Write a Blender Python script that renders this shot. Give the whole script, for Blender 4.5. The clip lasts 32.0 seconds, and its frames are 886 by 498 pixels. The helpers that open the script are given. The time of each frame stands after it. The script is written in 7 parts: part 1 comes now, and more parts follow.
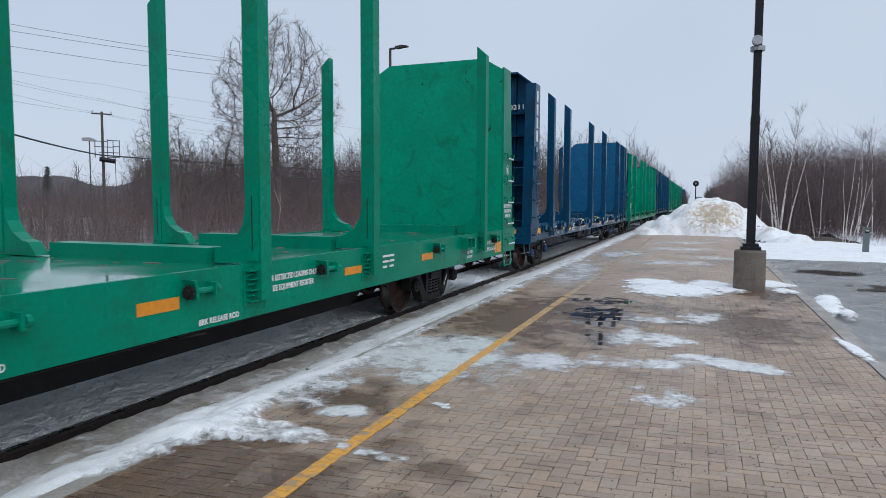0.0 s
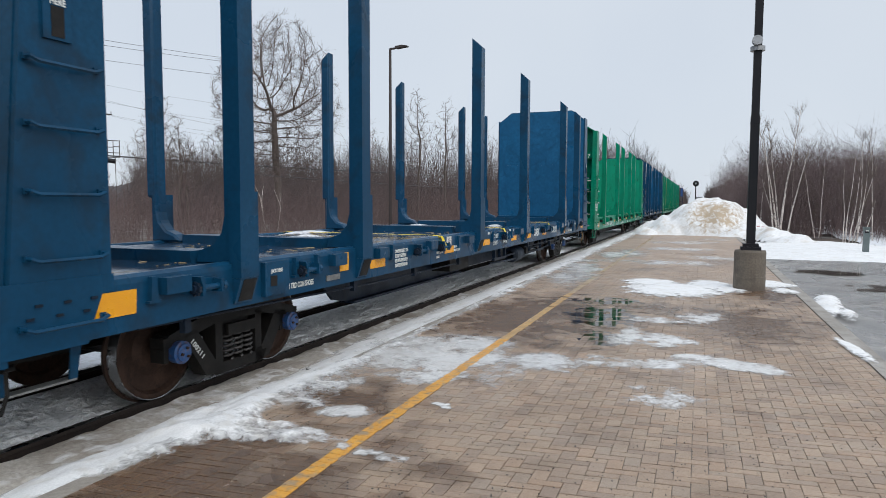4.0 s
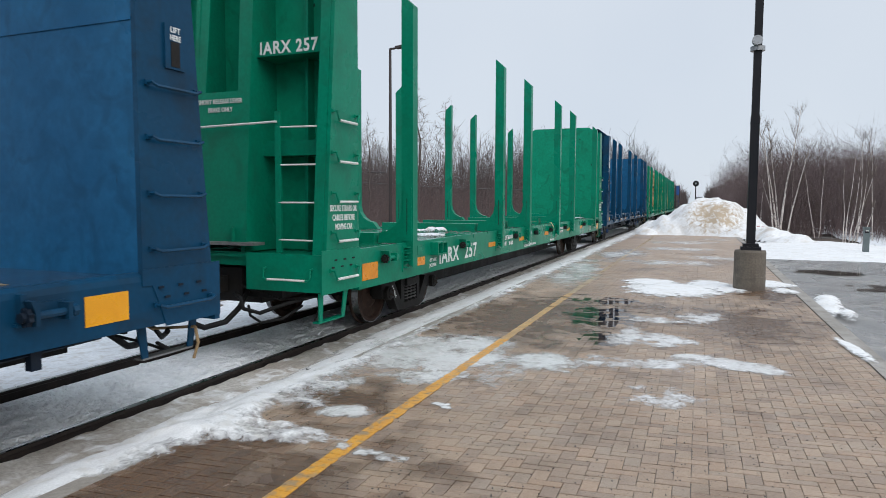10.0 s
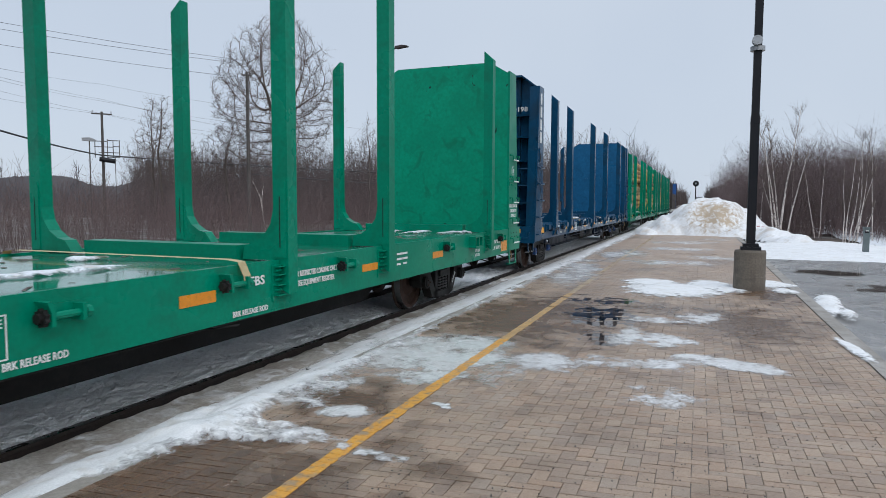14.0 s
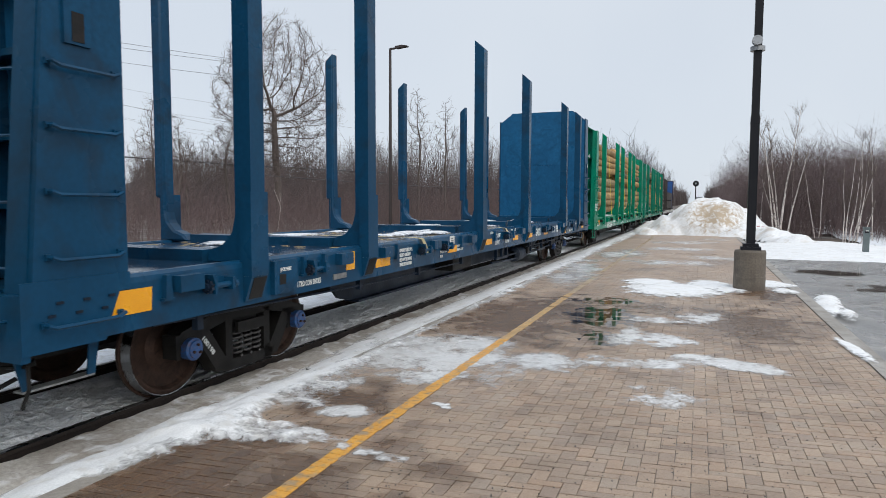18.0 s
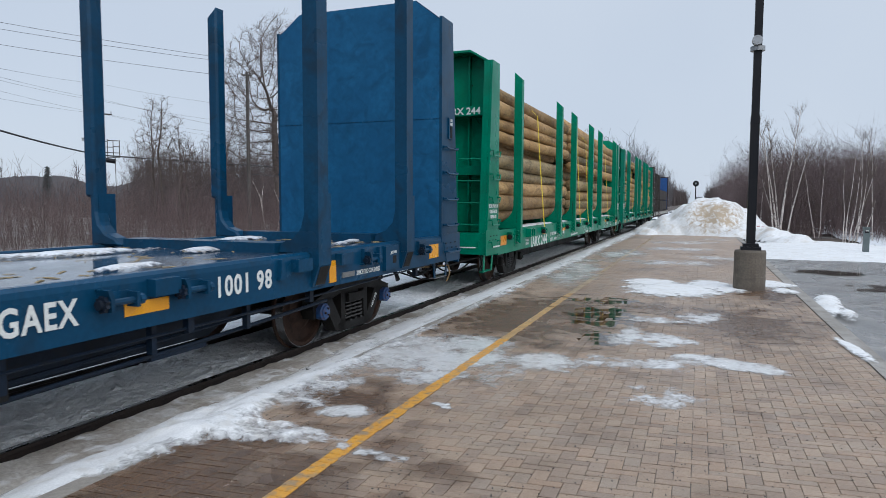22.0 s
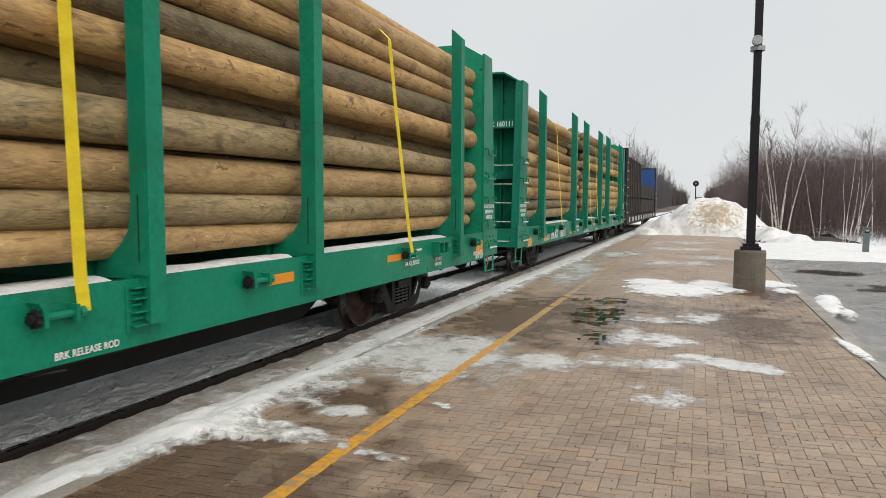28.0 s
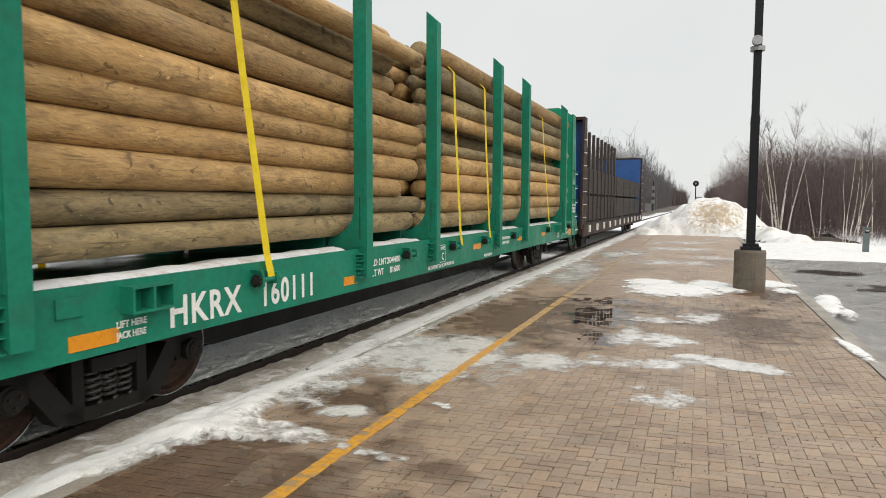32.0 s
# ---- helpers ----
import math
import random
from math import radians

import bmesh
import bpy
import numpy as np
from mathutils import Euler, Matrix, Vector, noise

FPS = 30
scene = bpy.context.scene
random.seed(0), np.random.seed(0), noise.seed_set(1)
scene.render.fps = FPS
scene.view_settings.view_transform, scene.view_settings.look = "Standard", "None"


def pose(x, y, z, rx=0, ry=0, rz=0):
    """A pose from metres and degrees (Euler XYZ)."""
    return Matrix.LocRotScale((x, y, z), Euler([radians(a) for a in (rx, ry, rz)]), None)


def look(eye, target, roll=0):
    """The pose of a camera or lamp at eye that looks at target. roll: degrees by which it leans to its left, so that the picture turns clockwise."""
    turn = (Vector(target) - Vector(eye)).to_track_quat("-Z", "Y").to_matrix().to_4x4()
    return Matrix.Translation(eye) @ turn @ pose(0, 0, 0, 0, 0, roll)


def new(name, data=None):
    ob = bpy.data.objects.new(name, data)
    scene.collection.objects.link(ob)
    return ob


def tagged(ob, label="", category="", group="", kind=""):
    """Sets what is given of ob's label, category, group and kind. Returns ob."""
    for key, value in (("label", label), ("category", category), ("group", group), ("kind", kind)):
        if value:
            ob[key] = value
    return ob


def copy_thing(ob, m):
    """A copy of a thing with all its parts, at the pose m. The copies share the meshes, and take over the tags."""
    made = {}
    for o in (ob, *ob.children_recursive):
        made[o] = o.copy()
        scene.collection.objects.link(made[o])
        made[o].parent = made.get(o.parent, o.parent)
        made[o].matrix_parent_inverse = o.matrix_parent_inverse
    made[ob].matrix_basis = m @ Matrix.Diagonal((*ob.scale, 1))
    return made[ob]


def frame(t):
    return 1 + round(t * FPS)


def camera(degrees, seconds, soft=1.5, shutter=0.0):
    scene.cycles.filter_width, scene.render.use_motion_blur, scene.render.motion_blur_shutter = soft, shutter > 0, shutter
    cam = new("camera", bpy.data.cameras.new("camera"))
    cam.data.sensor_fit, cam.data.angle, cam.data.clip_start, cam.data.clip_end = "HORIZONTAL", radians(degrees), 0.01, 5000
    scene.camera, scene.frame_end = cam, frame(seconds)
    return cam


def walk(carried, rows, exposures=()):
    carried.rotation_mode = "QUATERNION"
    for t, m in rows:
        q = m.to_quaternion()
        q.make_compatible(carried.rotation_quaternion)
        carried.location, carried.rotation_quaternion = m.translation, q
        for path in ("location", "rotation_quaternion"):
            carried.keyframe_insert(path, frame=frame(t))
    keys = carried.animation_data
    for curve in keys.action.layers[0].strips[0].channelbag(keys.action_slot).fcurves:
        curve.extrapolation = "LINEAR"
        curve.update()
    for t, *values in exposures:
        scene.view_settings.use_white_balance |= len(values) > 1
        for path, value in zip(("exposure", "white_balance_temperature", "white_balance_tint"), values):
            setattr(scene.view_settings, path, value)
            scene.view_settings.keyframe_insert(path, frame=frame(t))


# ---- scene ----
XC = -5.418         # centre line of the track
TRACK = pose(0, 0, 0, 0, 0, -0.329)     # the track runs slightly aslant to the platform
ZR = -0.21          # top of the rails; the platform is at 0
cam = camera(68.53, 32.0, soft=0.55, shutter=0.12)
yaw, tilt = radians(21.4766), radians(4.1127)
aim = (-math.sin(yaw) * math.cos(tilt), math.cos(yaw) * math.cos(tilt), 1.6 - math.sin(tilt))
eye = look((0, 0, 1.6), aim, 0.2144)
walk(cam, [(0.0, eye), (32.0, eye)],
     [(0.0, 0.0, 6080, 10), (1.0, 0.03, 6150, 10), (2.0, 0.02, 6250, 10), (3.0, 0.26, 6750, 10), (6.0, -0.05, 6150, 10), (7.0, -0.05, 6150, 10), (9.0, 0.12, 6350, 10),
      (11.0, 0.22, 6650, 10), (12.0, 0.0, 6170, 10), (13.0, -0.04, 6120, 10), (14.0, 0.03, 6250, 10), (17.0, 0.30, 6900, 10), (18.0, 0.22, 6650, 10), (19.0, -0.02, 6120, 10), (21.0, -0.02, 6120, 10),
      (23.0, 0.20, 6550, 10), (24.0, 0.34, 7050, 10), (25.0, 0.28, 7200, 10), (28.0, 0.24, 7350, 10), (30.0, 0.31, 7350, 10), (32.0, 0.34, 7600, 10)])


def travelled(t):
    """Metres that the train has rolled towards the camera since the start."""
    return ((-6.37342e-06 * t + 5.03777e-04) * t - 7.43888e-03) * t * t + 3.22349 * t


# ---- light: a flat overcast sky ----
world = bpy.data.worlds.new("world")
scene.world = world
world.use_nodes = True
wn, wl = world.node_tree.nodes, world.node_tree.links
wn.clear()
sky = wn.new("ShaderNodeTexSky")
sky.sky_type, sky.sun_disc = "NISHITA", False
sky.sun_elevation, sky.sun_rotation = radians(40), radians(129)
skylevel = wn.new("ShaderNodeVectorMath")
skylevel.operation = "SCALE"
skylevel.inputs["Scale"].default_value = 0.09
wl.new(sky.outputs[0], skylevel.inputs[0])
wtc = wn.new("ShaderNodeTexCoord")
wnoise = wn.new("ShaderNodeTexNoise")
wnoise.inputs["Scale"].default_value, wnoise.inputs["Detail"].default_value = 1.3, 4
wl.new(wtc.outputs["Generated"], wnoise.inputs["Vector"])
wramp = wn.new("ShaderNodeValToRGB")
wramp.color_ramp.elements[0].position, wramp.color_ramp.elements[1].position = 0.3, 0.75
wramp.color_ramp.elements[0].color = (0.54, 0.61, 0.71, 1)
wramp.color_ramp.elements[1].color = (0.63, 0.69, 0.765, 1)
wl.new(wnoise.outputs[0], wramp.inputs[0])
wmix = wn.new("ShaderNodeMix")
wmix.data_type = "RGBA"
wmix.inputs[0].default_value = 0.93
wl.new(skylevel.outputs[0], wmix.inputs[6])
wl.new(wramp.outputs[0], wmix.inputs[7])
wbg = wn.new("ShaderNodeBackground")
wbg.inputs["Strength"].default_value = 1.0
wsep = wn.new("ShaderNodeSeparateXYZ")
wl.new(wtc.outputs["Generated"], wsep.inputs[0])
wlift = wn.new("ShaderNodeMapRange")      # an overcast sky is brightest overhead
wlift.interpolation_type = "SMOOTHSTEP"
wlift.inputs["From Min"].default_value, wlift.inputs["From Max"].default_value = 0.25, 1.0
wlift.inputs["To Min"].default_value, wlift.inputs["To Max"].default_value = 1.0, 1.85
wl.new(wsep.outputs["Z"], wlift.inputs["Value"])
wl.new(wlift.outputs[0], wbg.inputs["Strength"])
wl.new(wmix.outputs[2], wbg.inputs["Color"])
wout = wn.new("ShaderNodeOutputWorld")
wl.new(wbg.outputs[0], wout.inputs["Surface"])
sun = new("sun", bpy.data.lights.new("sun", "SUN"))
sun.data.energy, sun.data.angle, sun.data.color = 1.55, radians(60), (1.0, 0.97, 0.93)
sun.matrix_world = look((11, -9, 12), (0, 0, 0))


# ---- materials ----
def shade(name, col, col2=None, rough=0.5, metal=0.0, scale=1.5, fine=35.0, bump=0.08, dirt=None, amount=0.3,
          spread=0.12, pos=False, coat=0.0, stretch=None, relief=0.02):
    """A surface with coarse patches, fine grain, dirt and relief."""
    m = bpy.data.materials.new(name)
    m.use_nodes = True
    n, l = m.node_tree.nodes, m.node_tree.links
    b = n["Principled BSDF"]
    if pos:
        vec = n.new("ShaderNodeNewGeometry").outputs["Position"]
    else:
        vec = n.new("ShaderNodeTexCoord").outputs["Object"]
    if stretch:
        mp = n.new("ShaderNodeMapping")
        mp.inputs["Scale"].default_value = stretch
        l.new(vec, mp.inputs["Vector"])
        vec = mp.outputs[0]

    def noise_tex(s, detail, dist=0.0):
        t = n.new("ShaderNodeTexNoise")
        t.inputs["Scale"].default_value, t.inputs["Detail"].default_value = s, detail
        t.inputs["Distortion"].default_value = dist
        l.new(vec, t.inputs["Vector"])
        return t.outputs[0]

    def blend(fac, a, c):
        x = n.new("ShaderNodeMix")
        x.data_type = "RGBA"
        l.new(fac, x.inputs[0])
        for sock, v in ((6, a), (7, c)):
            if isinstance(v, bpy.types.NodeSocket):
                l.new(v, x.inputs[sock])
            else:
                x.inputs[sock].default_value = (*v[:3], 1)
        return x.outputs[2]

    def ramp(fac, a, c):
        r = n.new("ShaderNodeMapRange")
        r.inputs["From Min"].default_value, r.inputs["From Max"].default_value = a, c
        l.new(fac, r.inputs["Value"])
        return r.outputs[0]

    coarse, grain = noise_tex(scale, 5, 0.4), noise_tex(fine, 4)
    col2 = col2 or tuple(c * 0.72 for c in col)
    out = blend(ramp(coarse, 0.35, 0.65), col, col2)
    out = blend(ramp(grain, 0.3, 0.9), out, tuple(c * 0.8 for c in col2))
    if dirt:
        d = n.new("ShaderNodeMath")
        d.operation = "MULTIPLY"
        l.new(ramp(noise_tex(scale * 2.7, 8, 0.8), 0.5, 0.68), d.inputs[0])
        d.inputs[1].default_value = amount
        out = blend(d.outputs[0], out, dirt)
    l.new(out, b.inputs["Base Color"])
    r = n.new("ShaderNodeMapRange")
    r.inputs["To Min"].default_value, r.inputs["To Max"].default_value = max(rough - spread, 0.02), min(rough + spread, 1)
    l.new(coarse, r.inputs["Value"])
    r.inputs["From Min"].default_value, r.inputs["From Max"].default_value = 0.3, 0.7
    l.new(r.outputs[0], b.inputs["Roughness"])
    b.inputs["Metallic"].default_value = metal
    b.inputs["Coat Weight"].default_value = coat
    b.inputs["Coat Roughness"].default_value = 0.15
    if bump:
        bp = n.new("ShaderNodeBump")
        bp.inputs["Strength"].default_value, bp.inputs["Distance"].default_value = bump, relief
        l.new(grain, bp.inputs["Height"])
        l.new(bp.outputs[0], b.inputs["Normal"])
    return m


M = {}
M["green"] = shade("green_paint", (0.001, 0.205, 0.120), (0.001, 0.176, 0.103), 0.33, scale=0.9, fine=22, bump=0.03, dirt=(0.01, 0.09, 0.055), amount=0.4)
M["green_scraped"] = shade("scraped_green_paint", (0.003, 0.275, 0.160), (0.002, 0.225, 0.130), 0.42, scale=1.6, fine=14, bump=0.06, dirt=(0.003, 0.19, 0.105), amount=0.5)
M["green_old"] = shade("weathered_green_paint", (0.004, 0.195, 0.125), (0.004, 0.158, 0.102), 0.42, scale=1.4, fine=18, bump=0.05, dirt=(0.03, 0.07, 0.05), amount=0.3)
M["blue"] = shade("blue_paint", (0.006, 0.054, 0.116), (0.004, 0.044, 0.096), 0.3, scale=0.9, fine=22, bump=0.03, dirt=(0.012, 0.02, 0.03), amount=0.5)
M["blue_scraped"] = shade("scuffed_blue_paint", (0.012, 0.108, 0.232), (0.008, 0.084, 0.190), 0.38, scale=1.8, fine=12, bump=0.05, dirt=(0.006, 0.062, 0.14), amount=0.6)
for k in ("blue", "blue_scraped", "green", "green_scraped", "green_old"):
    M[k].node_tree.nodes["Principled BSDF"].inputs["Specular IOR Level"].default_value = 0.15
M["deck_green"] = shade("wet_green_deck", (0.005, 0.18, 0.10), (0.008, 0.13, 0.08), 0.13, scale=1.2, fine=16, bump=0.012, dirt=(0.04, 0.05, 0.035), amount=0.6)
M["deck_blue"] = shade("wet_blue_deck", (0.012, 0.055, 0.115), (0.02, 0.040, 0.07), 0.11, scale=1.2, fine=16, bump=0.012, dirt=(0.05, 0.045, 0.04), amount=0.6)
M["black"] = shade("dark_underframe", (0.008, 0.0085, 0.009), (0.014, 0.013, 0.012), 0.6, scale=3, fine=40, bump=0.15, dirt=(0.020, 0.017, 0.015), amount=0.5)
# much darker blue than the side paint, mottled with some dirt
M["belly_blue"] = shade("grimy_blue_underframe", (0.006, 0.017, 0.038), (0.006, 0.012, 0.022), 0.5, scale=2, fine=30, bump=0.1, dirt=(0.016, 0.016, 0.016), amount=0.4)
M["steel"] = shade("rusty_wheel_steel", (0.075, 0.042, 0.030), (0.045, 0.028, 0.022), 0.6, 0.4, scale=5, fine=60, bump=0.1, dirt=(0.01, 0.01, 0.01), amount=0.5)
M["spring"] = shade("worn_spring_steel", (0.085, 0.083, 0.082), (0.045, 0.043, 0.042), 0.38, 0.4, scale=8, fine=60, bump=0.1)
M["bright"] = shade("polished_steel", (0.36, 0.36, 0.36), (0.28, 0.28, 0.28), 0.3, 1.0, scale=6, fine=80, bump=0.02)
M["cap_blue"] = shade("blue_bearing_cap", (0.012, 0.09, 0.27), (0.02, 0.06, 0.17), 0.45, scale=9, fine=60, bump=0.1, dirt=(0.12, 0.05, 0.02), amount=0.6)
M["rung"] = shade("white_painted_rung", (0.72, 0.73, 0.70), (0.6, 0.6, 0.57), 0.5, scale=8, fine=60, bump=0.02)
M["letter"] = shade("white_stencil_paint", (0.72, 0.74, 0.72), (0.62, 0.64, 0.62), 0.5, scale=6, fine=50, bump=0.0)
M["amber"] = shade("amber_reflector", (0.72, 0.27, 0.012), (0.62, 0.22, 0.01), 0.35, scale=8, fine=120, bump=0.05, dirt=(0.25, 0.12, 0.03), amount=0.4)
M["amber_new"] = shade("bright_amber_reflector", (0.80, 0.36, 0.012), (0.74, 0.31, 0.01), 0.3, scale=8, fine=120, bump=0.05)
M["strap"] = shade("yellow_webbing", (0.80, 0.62, 0.02), (0.72, 0.55, 0.015), 0.7, scale=20, fine=180, bump=0.1)
M["strap_old"] = shade("faded_webbing", (0.50, 0.42, 0.24), (0.42, 0.34, 0.18), 0.8, scale=20, fine=180, bump=0.1)
M["label_black"] = shade("black_lettering_panel", (0.012, 0.013, 0.015), None, 0.45, scale=6, fine=50, bump=0.02)
M["hose"] = shade("rubber_hose", (0.014, 0.014, 0.014), None, 0.7, scale=10, fine=60, bump=0.1)
M["cord"] = shade("tan_hose_end", (0.42, 0.28, 0.14), None, 0.7, scale=10, fine=60, bump=0.1)
M["grating"] = shade("galvanised_grating", (0.30, 0.31, 0.30), (0.2, 0.2, 0.2), 0.5, 0.6, scale=8, fine=60, bump=0.2)
M["brown"] = shade("rust_brown_paint", (0.05, 0.028, 0.022), (0.035, 0.022, 0.02), 0.6, scale=2, fine=30, bump=0.08, dirt=(0.02, 0.02, 0.02), amount=0.6)
M["tie"] = shade("creosoted_timber", (0.030, 0.026, 0.024), (0.05, 0.042, 0.038), 0.7, scale=3, fine=30, bump=0.3, dirt=(0.08, 0.07, 0.06), amount=0.4)
M["panel_blue"] = shade("bright_blue_bulkhead", (0.012, 0.085, 0.30), (0.01, 0.065, 0.22), 0.4, scale=2, fine=30, bump=0.03)
M["rail"] = shade("rusty_rail", (0.035, 0.026, 0.022), (0.022, 0.018, 0.017), 0.6, 0.2, scale=4, fine=50, bump=0.2)
M["snow"] = shade("old_snow", (0.78, 0.80, 0.83), (0.68, 0.70, 0.73), 0.55, scale=2.5, fine=28, bump=0.6, dirt=(0.36, 0.31, 0.26), amount=0.5, pos=True)
M["snow_clean"] = shade("fresh_snow", (0.82, 0.82, 0.81), (0.74, 0.74, 0.735), 0.5, scale=2.0, fine=60, bump=0.25, dirt=(0.56, 0.53, 0.48), amount=0.6, pos=True)
M["snow_dirty"] = shade("dirty_snow", (0.74, 0.745, 0.75), (0.66, 0.655, 0.645), 0.6, scale=0.8, fine=9, bump=1.0, dirt=(0.44, 0.37, 0.29), amount=0.6, pos=True)
M["track_snow"] = shade("grey_track_snow", (0.90, 0.91, 0.92), (0.80, 0.82, 0.84), 0.6, scale=1.6, fine=17, bump=1.0, relief=0.05, dirt=(0.50, 0.49, 0.48), amount=0.15, pos=True)
M["slush"] = shade("gritty_slush", (0.66, 0.63, 0.58), (0.36, 0.31, 0.26), 0.5, scale=1.7, fine=26, bump=0.9, dirt=(0.84, 0.84, 0.84), amount=0.95, pos=True)
M["ice"] = shade("melting_ice", (0.74, 0.735, 0.72), (0.60, 0.59, 0.57), 0.25, scale=3.0, fine=30, bump=0.15, dirt=(0.36, 0.33, 0.30), amount=0.6, pos=True)
M["concrete"] = shade("damp_concrete", (0.155, 0.13, 0.10), (0.11, 0.09, 0.072), 0.75, scale=2.5, fine=30, bump=0.4, dirt=(0.07, 0.06, 0.05), amount=0.5)
M["kerb"] = shade("wet_kerb_concrete", (0.33, 0.30, 0.26), (0.24, 0.215, 0.185), 0.5, scale=1.5, fine=30, bump=0.4, dirt=(0.09, 0.075, 0.06), amount=0.5, pos=True)
M["asphalt"] = shade("wet_asphalt", (0.23, 0.222, 0.21), (0.15, 0.145, 0.138), 0.26, scale=0.5, fine=40, bump=0.3, dirt=(0.36, 0.34, 0.31), amount=0.6, spread=0.2, pos=True)
M["pole"] = shade("black_pole_paint", (0.010, 0.011, 0.014), (0.014, 0.014, 0.017), 0.4, scale=3, fine=40, bump=0.03)
M["lamp_brown"] = shade("brown_pole_paint", (0.045, 0.032, 0.03), None, 0.5, scale=3, fine=40, bump=0.03)
M["wood_pole"] = shade("grey_utility_pole", (0.10, 0.088, 0.08), (0.07, 0.062, 0.058), 0.85, scale=2, fine=20, bump=0.3)
M["bark"] = shade("grey_bark", (0.13, 0.106, 0.092), (0.09, 0.073, 0.064), 0.9, scale=3, fine=20, bump=0.5)
M["twig"] = shade("brown_twigs", (0.150, 0.115, 0.100), (0.105, 0.080, 0.070), 0.9, scale=0.4, fine=6, bump=0.0, pos=True)
M["brush"] = shade("red_brown_brush", (0.180, 0.118, 0.112), (0.125, 0.092, 0.090), 0.9, scale=0.12, fine=3, bump=0.0, pos=True, dirt=(0.16, 0.115, 0.09), amount=0.5)
M["woods"] = shade("grey_brown_woods", (0.135, 0.108, 0.102), (0.098, 0.076, 0.072), 0.9, scale=0.1, fine=3, bump=0.0, pos=True)
M["edge_woods"] = shade("red_brown_woods", (0.190, 0.138, 0.134), (0.132, 0.097, 0.096), 0.9, scale=0.1, fine=3, bump=0.0, pos=True)
M["birch"] = shade("white_birch_bark", (0.70, 0.64, 0.60), (0.54, 0.48, 0.44), 0.8, scale=4, fine=14, bump=0.2, dirt=(0.06, 0.05, 0.045), amount=0.9)
# spruce needles greyed and lightened in the colour to stand for haze
M["conifer"] = shade("dark_conifer", (0.10, 0.115, 0.115), (0.08, 0.094, 0.095), 0.9, scale=1, fine=10, bump=0.0, pos=True)
M["soil"] = shade("winter_ground", (0.10, 0.075, 0.055), (0.075, 0.056, 0.045), 0.9, scale=0.12, fine=2.0, bump=0.5, dirt=(0.62, 0.62, 0.63), amount=0.26, pos=True)
M["wire"] = shade("dark_cable", (0.06, 0.06, 0.065), None, 0.6, scale=3, fine=40, bump=0.0)
M["metal_grey"] = shade("galvanised_metal", (0.32, 0.33, 0.34), (0.25, 0.26, 0.27), 0.45, 0.7, scale=4, fine=40, bump=0.05)
for k in ("black", "belly_blue", "pole", "hose", "steel", "rail", "tie", "brown"):
    M[k].node_tree.nodes["Principled BSDF"].inputs["Specular IOR Level"].default_value = 0.2
M["post_grey"] = shade("grey_green_post", (0.115, 0.145, 0.148), (0.09, 0.115, 0.118), 0.5, scale=4, fine=40, bump=0.05)
# distance haze is painted into this colour: paler, bluer grey than the nearer woods
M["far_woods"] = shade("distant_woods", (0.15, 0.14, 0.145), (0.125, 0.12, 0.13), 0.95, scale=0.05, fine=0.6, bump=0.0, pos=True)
M["red"] = shade("red_litter", (0.45, 0.04, 0.03), None, 0.5, scale=8, fine=50, bump=0.1)


